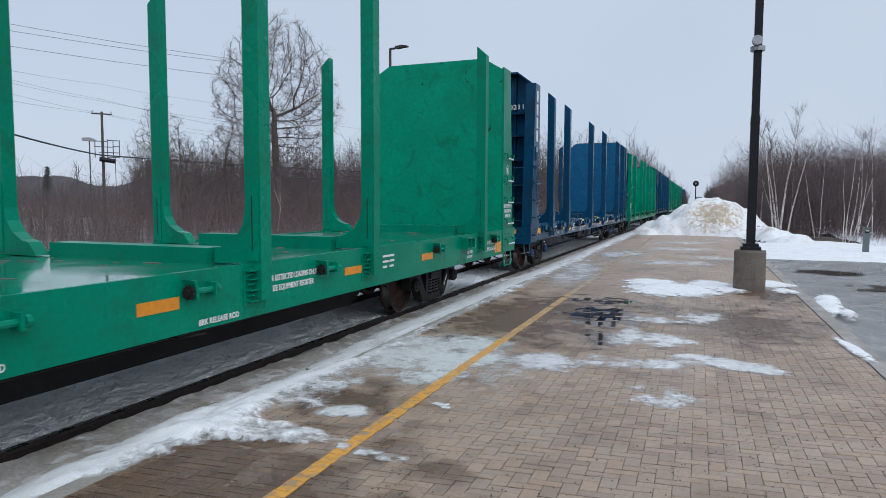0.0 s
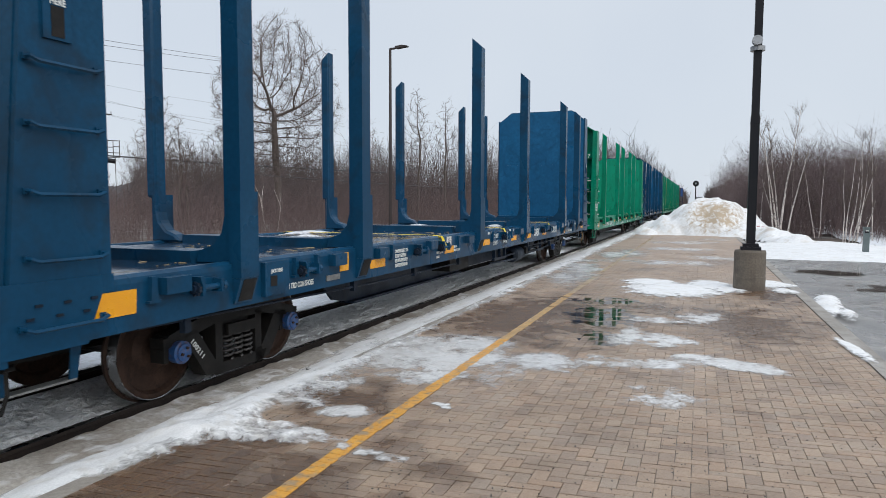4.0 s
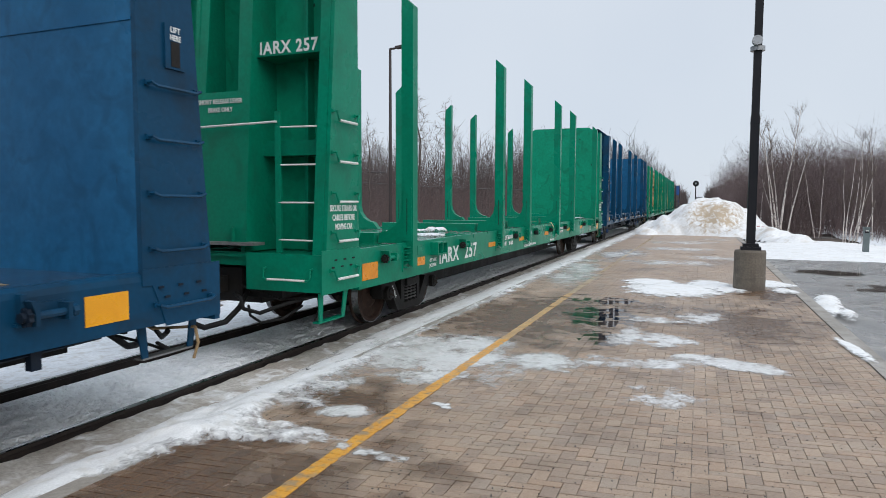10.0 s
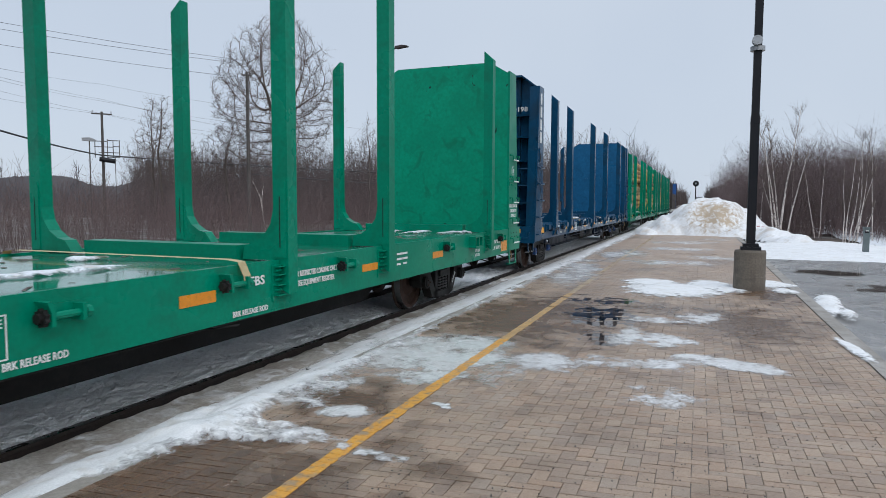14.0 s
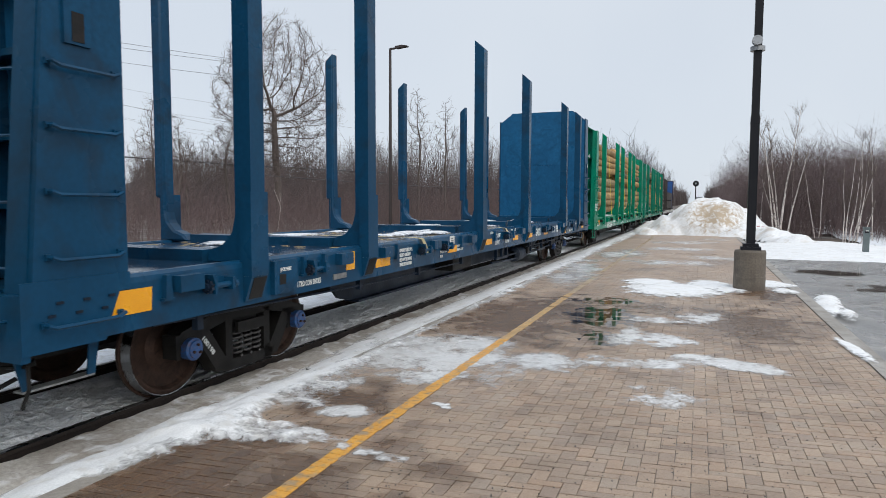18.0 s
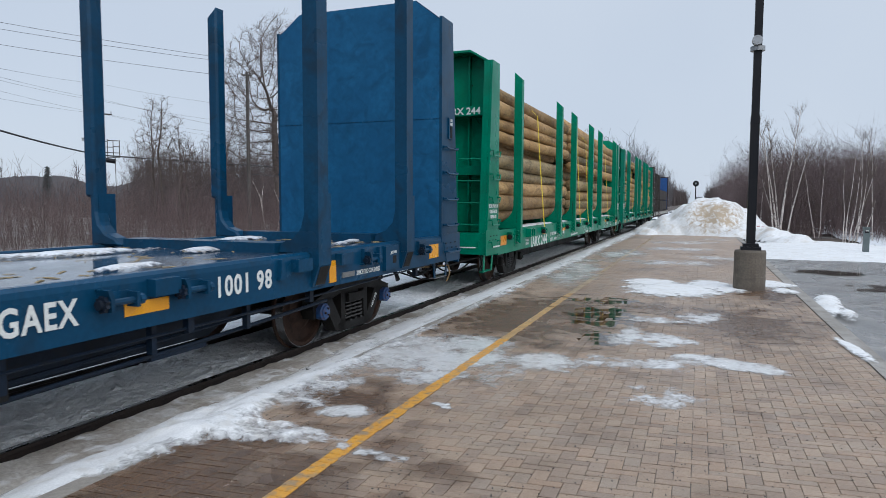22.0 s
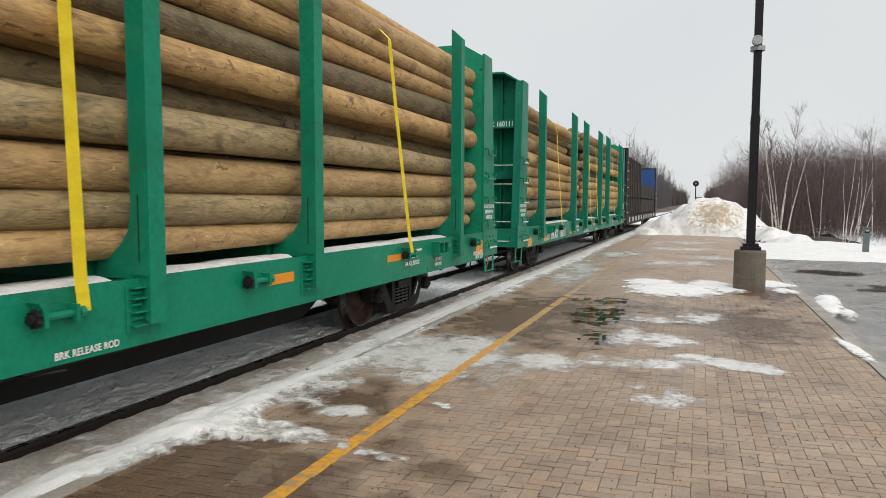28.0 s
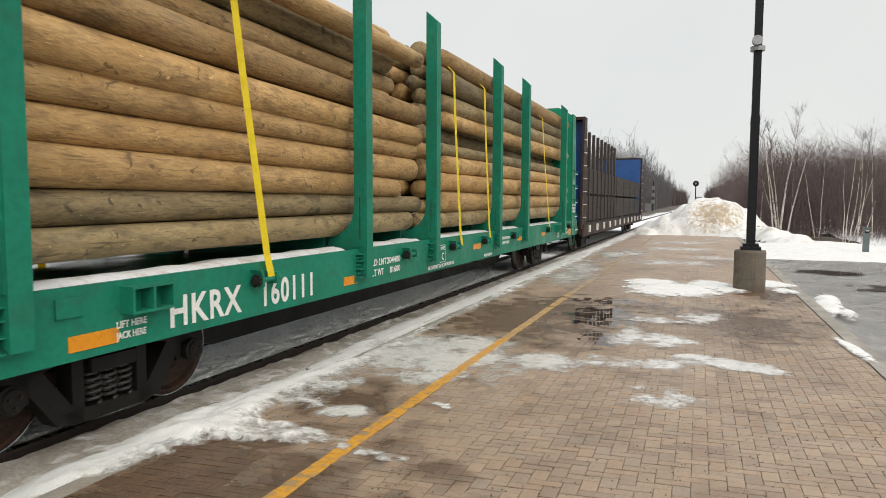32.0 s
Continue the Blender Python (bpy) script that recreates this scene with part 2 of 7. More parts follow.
def log_mat(name, pale, deep, stain):
    """Peeled wood: long streaks, drying cracks, rare knots, pale scuffs, each log its own tone."""
    m = shade(name, pale, deep, 0.75, scale=1.3, fine=14, bump=0.6, dirt=stain, amount=0.55, stretch=(3.0, 1.0, 3.0))
    n, l = m.node_tree.nodes, m.node_tree.links
    b = n["Principled BSDF"]
    out = b.inputs["Base Color"].links[0].from_socket
    tc = n.new("ShaderNodeTexCoord").outputs["Object"]

    def layer(stretch, scale, lo, hi, strength, col, detail=6, dist=0.6):
        nonlocal out
        mp, nz, mr, x = (n.new("ShaderNode" + k) for k in ("Mapping", "TexNoise", "MapRange", "Mix"))
        mp.inputs["Scale"].default_value = stretch
        l.new(tc, mp.inputs["Vector"])
        nz.inputs["Scale"].default_value, nz.inputs["Detail"].default_value, nz.inputs["Distortion"].default_value = scale, detail, dist
        l.new(mp.outputs[0], nz.inputs["Vector"])
        mr.inputs["From Min"].default_value, mr.inputs["From Max"].default_value = lo, hi
        mr.inputs["To Max"].default_value = strength
        l.new(nz.outputs[0], mr.inputs["Value"])
        x.data_type = "RGBA"
        x.inputs[7].default_value = (*col, 1)
        l.new(mr.outputs[0], x.inputs[0])
        l.new(out, x.inputs[6])
        out = x.outputs[2]

    dark = tuple(c * 0.55 for c in stain)
    layer((5, 1.6, 5), 1.8, 0.55, 0.68, 0.60, stain, 8, 1.2)
    layer((2.2, 1.2, 2.2), 1.4, 0.58, 0.70, 0.50, dark, 6, 1.0)
    layer((24, 2.0, 24), 1.6, 0.60, 0.68, 0.60, dark, 4, 1.4)
    layer((5, 4.5, 5), 1.5, 0.655, 0.70, 0.80, dark, 4, 0.8)
    layer((6, 4, 6), 3.4, 0.69, 0.73, 0.7, tuple(min(1, c * 1.55) for c in pale), 3, 1.5)
    r = n.new("ShaderNodeValToRGB")
    r.color_ramp.elements[0].color, r.color_ramp.elements[1].color = (0.52, 0.51, 0.50, 1), (1.10, 1.07, 1.02, 1)
    r.color_ramp.elements.new(0.3).color = (0.84, 0.83, 0.81, 1)
    l.new(n.new("ShaderNodeObjectInfo").outputs["Random"], r.inputs[0])
    y = n.new("ShaderNodeMix")
    y.data_type, y.blend_type = "RGBA", "MULTIPLY"
    y.inputs[0].default_value = 1.0
    l.new(out, y.inputs[6])
    l.new(r.outputs[0], y.inputs[7])
    l.new(y.outputs[2], b.inputs["Base Color"])
    return m


def marked(m, col, coord="Object", stretch=(1, 1, 1), scale=5.0, lo=0.7, hi=0.73, strength=0.9, spot=None, detail=3, dist=0.8):
    """Lays marks of another colour over a material: scuffs, or one stain round a spot (centre, radii)."""
    n, l = m.node_tree.nodes, m.node_tree.links
    b = n["Principled BSDF"]
    src = b.inputs["Base Color"].links[0].from_socket
    mp, nz, mr, x = (n.new("ShaderNode" + k) for k in ("Mapping", "TexNoise", "MapRange", "Mix"))
    place = n.new("ShaderNodeNewGeometry").outputs["Position"] if coord == "Position" else n.new("ShaderNodeTexCoord").outputs[coord]
    mp.inputs["Scale"].default_value = stretch
    mp.inputs["Rotation"].default_value = (0.6, 0, 0.3) if spot is None else (0, 0, 0)
    l.new(place, mp.inputs["Vector"])
    nz.inputs["Scale"].default_value, nz.inputs["Detail"].default_value, nz.inputs["Distortion"].default_value = scale, detail, dist
    l.new(mp.outputs[0], nz.inputs["Vector"])
    value = nz.outputs[0]
    if spot:
        (cx, cy, cz), (rx, ry, rz) = spot
        at, ln, sub = n.new("ShaderNodeMapping"), n.new("ShaderNodeVectorMath"), n.new("ShaderNodeMath")
        at.inputs["Location"].default_value = (-cx / rx, -cy / ry, -cz / rz)
        at.inputs["Scale"].default_value = (1 / rx, 1 / ry, 1 / rz)
        l.new(place, at.inputs["Vector"])
        ln.operation = "LENGTH"
        l.new(at.outputs[0], ln.inputs[0])
        sub.operation = "MULTIPLY_ADD"
        sub.inputs[1].default_value = -0.30
        l.new(ln.outputs["Value"], sub.inputs[0])
        l.new(value, sub.inputs[2])
        value = sub.outputs[0]
    mr.inputs["From Min"].default_value, mr.inputs["From Max"].default_value = lo, hi
    mr.inputs["To Max"].default_value = strength
    l.new(value, mr.inputs["Value"])
    x.data_type = "RGBA"
    x.inputs[7].default_value = (*col, 1)
    l.new(mr.outputs[0], x.inputs[0])
    l.new(src, x.inputs[6])
    l.new(x.outputs[2], b.inputs["Base Color"])


marked(M["green_scraped"], (0.012, 0.022, 0.016), stretch=(1.0, 1.0, 0.55), scale=5.5, lo=0.715, hi=0.735)
marked(M["green_scraped"], (0.004, 0.11, 0.062), scale=2.2, lo=0.55, hi=0.70, strength=0.55, detail=8, dist=1.6)
marked(M["blue_scraped"], (0.005, 0.048, 0.108), scale=2.4, lo=0.53, hi=0.70, strength=0.6, detail=8, dist=1.6)
marked(M["blue_scraped"], (0.010, 0.020, 0.035), stretch=(1.0, 1.0, 0.4), scale=6.0, lo=0.735, hi=0.755)
marked(M["snow_dirty"], (0.34, 0.255, 0.16), "Position", scale=4.0, lo=0.17, hi=0.40, strength=0.9, spot=((0.75, 35.2, 1.0), (1.35, 2.4, 0.85)), detail=8)
M["log"] = log_mat("peeled_log", (0.54, 0.35, 0.155), (0.40, 0.245, 0.10), (0.18, 0.105, 0.047))
M["log_b"] = log_mat("weathered_grey_log", (0.36, 0.275, 0.145), (0.26, 0.195, 0.10), (0.085, 0.068, 0.042))
M["log_c"] = log_mat("pale_log", (0.55, 0.37, 0.175), (0.41, 0.26, 0.115), (0.20, 0.12, 0.055))


def brick_mat(name, joined):
    """Wet concrete pavers: each its own tone, salt-and-pepper aggregate, damp patches with their own gloss."""
    m = shade(name, (0.375, 0.290, 0.222), (0.300, 0.218, 0.155), 0.34, scale=0.8, fine=110, bump=0.5, dirt=(0.17, 0.12, 0.085), amount=0.6, spread=0.24, pos=True)
    n, l = m.node_tree.nodes, m.node_tree.links
    b = n["Principled BSDF"]
    src = b.inputs["Base Color"].links[0].from_socket
    geo = n.new("ShaderNodeNewGeometry")
    rnd = geo.outputs["Random Per Island"] if joined else n.new("ShaderNodeObjectInfo").outputs["Random"]
    r = n.new("ShaderNodeValToRGB")
    cr = r.color_ramp
    cr.elements[0].color, cr.elements[1].color = (0.79, 0.77, 0.78, 1), (1.13, 1.09, 1.05, 1)
    for pos, col in ((0.2, (0.95, 0.94, 0.94)), (0.45, (1.06, 0.98, 0.91)), (0.6, (0.94, 0.97, 1.0)), (0.8, (1.05, 1.04, 1.0))):
        cr.elements.new(pos).color = (*col, 1)
    l.new(rnd, r.inputs[0])

    def mul(a, col, fac):
        x = n.new("ShaderNodeMix")
        x.data_type, x.blend_type = "RGBA", "MULTIPLY"
        l.new(a, x.inputs[6])
        if isinstance(col, bpy.types.NodeSocket):
            l.new(col, x.inputs[7])
        else:
            x.inputs[7].default_value = (*col, 1)
        if isinstance(fac, bpy.types.NodeSocket):
            l.new(fac, x.inputs[0])
        else:
            x.inputs[0].default_value = fac
        return x.outputs[2]

    def patches(scale, lo, hi, detail=6, dist=0.6):
        nz, mr = n.new("ShaderNodeTexNoise"), n.new("ShaderNodeMapRange")
        nz.inputs["Scale"].default_value, nz.inputs["Detail"].default_value, nz.inputs["Distortion"].default_value = scale, detail, dist
        mr.inputs["From Min"].default_value, mr.inputs["From Max"].default_value = lo, hi
        l.new(geo.outputs["Position"], nz.inputs["Vector"])
        l.new(nz.outputs[0], mr.inputs["Value"])
        return mr.outputs[0]

    def stain(cx, cy, rx, ry):
        """A damp spot: one at its middle, fading out, with an uneven rim."""
        mp, ln, mr, ad = n.new("ShaderNodeMapping"), n.new("ShaderNodeVectorMath"), n.new("ShaderNodeMapRange"), n.new("ShaderNodeMath")
        mp.inputs["Location"].default_value = (-cx / rx, -cy / ry, 0)
        mp.inputs["Scale"].default_value = (1 / rx, 1 / ry, 0)
        l.new(geo.outputs["Position"], mp.inputs["Vector"])
        ln.operation = "LENGTH"
        l.new(mp.outputs[0], ln.inputs[0])
        ad.operation = "ADD"
        l.new(ln.outputs["Value"], ad.inputs[0])
        l.new(patches(2.6, 0.3, 0.7), ad.inputs[1])
        mr.inputs["From Min"].default_value, mr.inputs["From Max"].default_value = 0.9, 1.5
        mr.inputs["To Min"].default_value, mr.inputs["To Max"].default_value = 1.0, 0.0
        l.new(ad.outputs[0], mr.inputs["Value"])
        return mr.outputs[0]

    def most(a, c):
        x = n.new("ShaderNodeMath")
        x.operation = "MAXIMUM"
        l.new(a, x.inputs[0])
        l.new(c, x.inputs[1])
        return x.outputs[0]

    out = mul(src, r.outputs[0], 1.0)
    out = mul(out, (0.45, 0.42, 0.40), patches(130, 0.60, 0.67, 2, 0))
    out = mul(out, (1.75, 1.72, 1.65), patches(150, 0.63, 0.69, 2, 0))
    wet = most(patches(0.42, 0.57, 0.74), stain(-2.15, 9.0, 1.7, 3.1))
    for spot in ((0.6, 9.5, 1.2, 2.0), (-2.7, 2.9, 1.5, 1.3), (-1.0, 2.6, 1.2, 0.6), (-2.7, 4.6, 0.8, 0.6), (-0.6, 10.3, 0.7, 0.7), (1.2, 12.6, 0.7, 1.6)):
        wet = most(wet, stain(*spot))
    out = mul(out, (0.40, 0.335, 0.285), wet)
    l.new(out, b.inputs["Base Color"])
    gloss = n.new("ShaderNodeMapRange")
    gloss.inputs["To Min"].default_value, gloss.inputs["To Max"].default_value = 0.46, 0.24
    l.new(wet, gloss.inputs["Value"])
    l.new(gloss.outputs[0], b.inputs["Roughness"])
    return m


M["brick"], M["brick_joined"] = brick_mat("wet_paver", False), brick_mat("wet_paver_joined", True)
M["grout"] = shade("dark_joint_sand", (0.14, 0.108, 0.082), (0.10, 0.078, 0.06), 0.28, scale=2, fine=60, bump=0.1, pos=True)
M["line"] = shade("worn_yellow_paint", (0.68, 0.335, 0.035), (0.56, 0.26, 0.03), 0.45, scale=5.0, fine=70, bump=0.4, dirt=(0.26, 0.19, 0.12), amount=0.95, pos=True)
M["line_worn"] = shade("scuffed_yellow_paint", (0.56, 0.33, 0.09), (0.44, 0.27, 0.11), 0.4, scale=6.0, fine=60, bump=0.4, dirt=(0.24, 0.18, 0.13), amount=0.95, pos=True)
M["line_faded"] = shade("faded_yellow_paint", (0.46, 0.33, 0.17), (0.34, 0.25, 0.16), 0.4, scale=6.0, fine=60, bump=0.4, dirt=(0.22, 0.17, 0.13), amount=0.95, pos=True)
M["grit"] = shade("black_grit", (0.02, 0.018, 0.017), (0.05, 0.045, 0.04), 0.6, scale=20, fine=90, bump=0.2, pos=True)


def water_mat():
    m = bpy.data.materials.new("standing_water")
    m.use_nodes = True
    n, l = m.node_tree.nodes, m.node_tree.links
    n.clear()
    g, t, f, x, o = (n.new("ShaderNode" + k) for k in ("BsdfGlossy", "BsdfTransparent", "Fresnel", "MixShader", "OutputMaterial"))
    g.inputs["Roughness"].default_value = 0.01
    t.inputs["Color"].default_value = (0.62, 0.60, 0.57, 1)
    f.inputs["IOR"].default_value = 1.36
    l.new(f.outputs[0], x.inputs[0])
    l.new(t.outputs[0], x.inputs[1])
    l.new(g.outputs[0], x.inputs[2])
    l.new(x.outputs[0], o.inputs["Surface"])
    return m


M["water"] = water_mat()


def melting(name, base, gain=1.6, start=0.0, most=1.0, grain=0.5, fine=30.0, on_car=False):
    """A thin crust that thins out to clear wet edges where its depth runs out."""
    m = M[base].copy()
    m.name = name
    n, l = m.node_tree.nodes, m.node_tree.links
    geo, dep, rng, tr, mix = (n.new("ShaderNode" + k) for k in ("NewGeometry", "Attribute", "MapRange", "BsdfTransparent", "MixShader"))
    dep.attribute_name = "depth"
    rng.clamp = False
    rng.inputs["From Min"].default_value, rng.inputs["From Max"].default_value = start, start + 1.0
    rng.inputs["To Min"].default_value, rng.inputs["To Max"].default_value = 0.0, gain
    l.new(dep.outputs["Fac"], rng.inputs["Value"])
    total = rng.outputs[0]
    place = n.new("ShaderNodeTexCoord").outputs["Object"] if on_car else geo.outputs["Position"]
    for scale, amp in ((fine * 0.25, grain), (fine, grain * 0.8)):
        nz, nr, add = n.new("ShaderNodeTexNoise"), n.new("ShaderNodeMapRange"), n.new("ShaderNodeMath")
        nz.inputs["Scale"].default_value, nz.inputs["Detail"].default_value, nz.inputs["Distortion"].default_value = scale, 6, 0.8
        l.new(place, nz.inputs["Vector"])
        nr.inputs["From Min"].default_value, nr.inputs["From Max"].default_value = 0.3, 0.7
        nr.inputs["To Min"].default_value, nr.inputs["To Max"].default_value = -amp, amp
        l.new(nz.outputs[0], nr.inputs["Value"])
        add.operation, add.use_clamp = "ADD", amp != grain
        l.new(total, add.inputs[0])
        l.new(nr.outputs[0], add.inputs[1])
        total = add.outputs[0]
    cap = n.new("ShaderNodeMath")
    cap.operation = "MULTIPLY"
    cap.inputs[1].default_value = most
    l.new(total, cap.inputs[0])
    l.new(cap.outputs[0], mix.inputs[0])
    l.new(tr.outputs[0], mix.inputs[1])
    l.new(n["Principled BSDF"].outputs[0], mix.inputs[2])
    l.new(mix.outputs[0], n["Material Output"].inputs["Surface"])
    return m


M["ice_thin"] = melting("thin_melting_ice", "ice", 1.75, 0.02, 0.92, 0.40, 26.0)
M["snow_thin"] = melting("thin_melting_snow", "snow_clean", 1.9, 0.05, 0.96, 0.5, 28.0)
M["ridge"] = melting("melting_snow_ridge", "snow_clean", 1.6, 0.02, 0.94, 0.38, 18.0)
M["car_snow"] = shade("snow_on_steel", (0.80, 0.82, 0.85), (0.66, 0.68, 0.70), 0.5, scale=3.0, fine=50, bump=0.4, dirt=(0.40, 0.33, 0.25), amount=0.5)
M["crust"] = melting("melting_snow_on_steel", "car_snow", 1.7, 0.0, 0.95, 0.5, 24.0, True)


# ---- mesh helpers ----
def box(bm, x0, x1, y0, y1, z0, z1):
    v = [bm.verts.new((x, y, z)) for x in (x0, x1) for y in (y0, y1) for z in (z0, z1)]
    for f in ((0, 1, 3, 2), (4, 6, 7, 5), (0, 4, 5, 1), (2, 3, 7, 6), (0, 2, 6, 4), (1, 5, 7, 3)):
        bm.faces.new([v[i] for i in f])


def prism(bm, poly, axis, a, b):
    """A closed outline, swept along an axis: 'x' takes (y, z), 'y' takes (x, z), 'z' takes (x, y)."""
    put = {"x": lambda p, d: (d, p[0], p[1]), "y": lambda p, d: (p[0], d, p[1]), "z": lambda p, d: (p[0], p[1], d)}[axis]
    lo = [bm.verts.new(put(p, a)) for p in poly]
    hi = [bm.verts.new(put(p, b)) for p in poly]
    k = len(poly)
    bm.faces.new(lo)
    bm.faces.new(hi[::-1])
    for i in range(k):
        bm.faces.new((lo[i], hi[i], hi[(i + 1) % k], lo[(i + 1) % k]))


def tube(bm, pts, r, sides=6, r2=None, cap=True):
    """A round bar along points."""
    pts = [Vector(p) for p in pts]
    r2 = r if r2 is None else r2
    rings, prev = [], None
    for i, p in enumerate(pts):
        d = (pts[min(i + 1, len(pts) - 1)] - pts[max(i - 1, 0)]).normalized()
        a = prev if prev else (Vector((0, 0, 1)) if abs(d.z) < 0.9 else Vector((1, 0, 0)))
        u = d.cross(a).normalized()
        w = u.cross(d).normalized()
        prev = w
        rr = r + (r2 - r) * i / max(len(pts) - 1, 1)
        rings.append([bm.verts.new(p + (u * math.cos(q) + w * math.sin(q)) * rr) for q in (2 * math.pi * k / sides for k in range(sides))])
    for a, b in zip(rings, rings[1:]):
        for k in range(sides):
            bm.faces.new((a[k], a[(k + 1) % sides], b[(k + 1) % sides], b[k]))
    if cap:
        bm.faces.new(rings[0][::-1])
        bm.faces.new(rings[-1])


def lathe(bm, profile, axis, at, sides=28, cap=True):
    """Turn (distance along the axis, radius) pairs round the axis ('x' or 'z') through the point at."""
    rings = []
    for d, r in profile:
        ring = []
        for k in range(sides):
            q = 2 * math.pi * k / sides
            off = (d, r * math.cos(q), r * math.sin(q)) if axis == "x" else (r * math.cos(q), r * math.sin(q), d)
            ring.append(bm.verts.new(Vector(at) + Vector(off)))
        rings.append(ring)
    for a, b in zip(rings, rings[1:]):
        for k in range(sides):
            bm.faces.new((a[k], a[(k + 1) % sides], b[(k + 1) % sides], b[k]))
    if cap:
        bm.faces.new(rings[0][::-1])
        bm.faces.new(rings[-1])


def part(name, bm, material, parent=None, label="", bevel=0.0, smooth=False):
    """Link a bmesh as one mesh object, under a thing or part when parent is given."""
    if bevel:
        edges = [e for e in bm.edges if len(e.link_faces) == 2 and e.calc_face_angle(0) > 0.5]
        bmesh.ops.bevel(bm, geom=edges, offset=bevel, segments=1, affect="EDGES", clamp_overlap=True)
    bmesh.ops.recalc_face_normals(bm, faces=bm.faces)
    me = bpy.data.meshes.new(name)
    bm.to_mesh(me)
    bm.free()
    if smooth:
        for p in me.polygons:
            p.use_smooth = True
    me.materials.append(M[material])
    ob = new(name, me)
    if parent:
        ob.parent = parent
    if label:
        ob["label"] = label
    return ob


def boxes(name, material, parent, *dims, bevel=0.006, label=""):
    bm = bmesh.new()
    for d in dims:
        box(bm, *d)
    return part(name, bm, material, parent, label, bevel)


def share(ob, parent, m, name=None, label=""):
    """Another part on the same mesh."""
    o = new(name or ob.name.split(".")[0], ob.data)
    o.parent = parent
    o.matrix_basis = m
    if label:
        o["label"] = label
    return o


def mesh_of(name, verts, faces, material, smooth=False):
    me = bpy.data.meshes.new(name)
    me.from_pydata([tuple(v) for v in verts], [], [tuple(f) for f in faces])
    me.materials.append(M[material])
    if smooth:
        me.polygons.foreach_set("use_smooth", [True] * len(me.polygons))
    me.update()
    return me


def sticks(name, p0, p1, r0, r1, material, sides=3):
    """Very many thin tapered sticks in one mesh."""
    p0, p1 = np.asarray(p0, float), np.asarray(p1, float)
    n = len(p0)
    d = p1 - p0
    d /= np.linalg.norm(d, axis=1, keepdims=True) + 1e-9
    a = np.where(np.abs(d[:, 2:3]) < 0.9, np.array([[0, 0, 1.0]]), np.array([[1.0, 0, 0]]))
    u = np.cross(d, a)
    u /= np.linalg.norm(u, axis=1, keepdims=True) + 1e-9
    w = np.cross(u, d)
    r0, r1 = np.broadcast_to(np.asarray(r0, float), (n,)), np.broadcast_to(np.asarray(r1, float), (n,))
    verts = np.zeros((n, 2 * sides, 3))
    for k in range(sides):
        q = 2 * math.pi * k / sides
        off = u * math.cos(q) + w * math.sin(q)
        verts[:, k] = p0 + off * r0[:, None]
        verts[:, sides + k] = p1 + off * r1[:, None]
    quad = np.array([[k, (k + 1) % sides, sides + (k + 1) % sides, sides + k] for k in range(sides)])
    faces = (quad[None] + (np.arange(n) * 2 * sides)[:, None, None]).reshape(-1, 4)
    me = bpy.data.meshes.new(name)
    me.vertices.add(n * 2 * sides)
    me.vertices.foreach_set("co", verts.ravel())
    me.loops.add(len(faces) * 4)
    me.loops.foreach_set("vertex_index", faces.ravel().astype(np.int32))
    me.polygons.add(len(faces))
    me.polygons.foreach_set("loop_start", np.arange(len(faces), dtype=np.int32) * 4)
    me.update(calc_edges=True)
    me.materials.append(M[material])
    return me


def thing(name, label, category, group=""):
    return tagged(new(name), label, category, group)


# ---- lettering: all words are turned into meshes in one go ----
WORDS = {}


def word(body, size, bold=0.0):
    key = (body, size, bold)
    if key not in WORDS:
        cu = bpy.data.curves.new("lettering", "FONT")
        cu.body, cu.size, cu.offset, cu.extrude = body, size, bold, 0.0015
        cu.resolution_u = 3
        cu.space_character = 1.14 if size >= 0.2 else 1.04
        WORDS[key] = bpy.data.objects.new("lettering", cu)
        scene.collection.objects.link(WORDS[key])
    return key


def settle_words():
    bpy.context.view_layer.update()
    dg = bpy.context.evaluated_depsgraph_get()
    for key, ob in list(WORDS.items()):
        me = bpy.data.meshes.new_from_object(ob.evaluated_get(dg))
        me.name = "lettering"
        me.materials.clear()
        me.materials.append(M["letter"])
        bpy.data.objects.remove(ob)
        WORDS[key] = me


def side_word(parent, key, y, z, x, width=None, label=""):
    """Lettering on a side that faces the platform; (y, z) is its lower start."""
    ob = new("lettering", WORDS[key])
    ob.parent = parent
    w = max(v.co.x for v in ob.data.vertices) - min(v.co.x for v in ob.data.vertices)
    s = width / w if width else 1.0
    ob.matrix_basis = Matrix(((0, 0, 1, x), (s, 0, 0, y), (0, 1, 0, z), (0, 0, 0, 1)))
    if label:
        ob["label"] = label
    return ob


def end_word(parent, key, x, z, y, width=None, label="", up=False):
    """Lettering on an end that faces the oncoming way."""
    ob = new("lettering", WORDS[key])
    ob.parent = parent
    w = max(v.co.x for v in ob.data.vertices) - min(v.co.x for v in ob.data.vertices)
    s = width / w if width else 1.0
    ob.matrix_basis = Matrix(((s, 0, 0, x), (0, 0, -1, y), (0, 1, 0, z), (0, 0, 0, 1)))
    if label:
        ob["label"] = label
    return ob


# ---- the setting ----
def structure(name, me, label=""):
    return tagged(new(name, me), label, "", "", "structure")


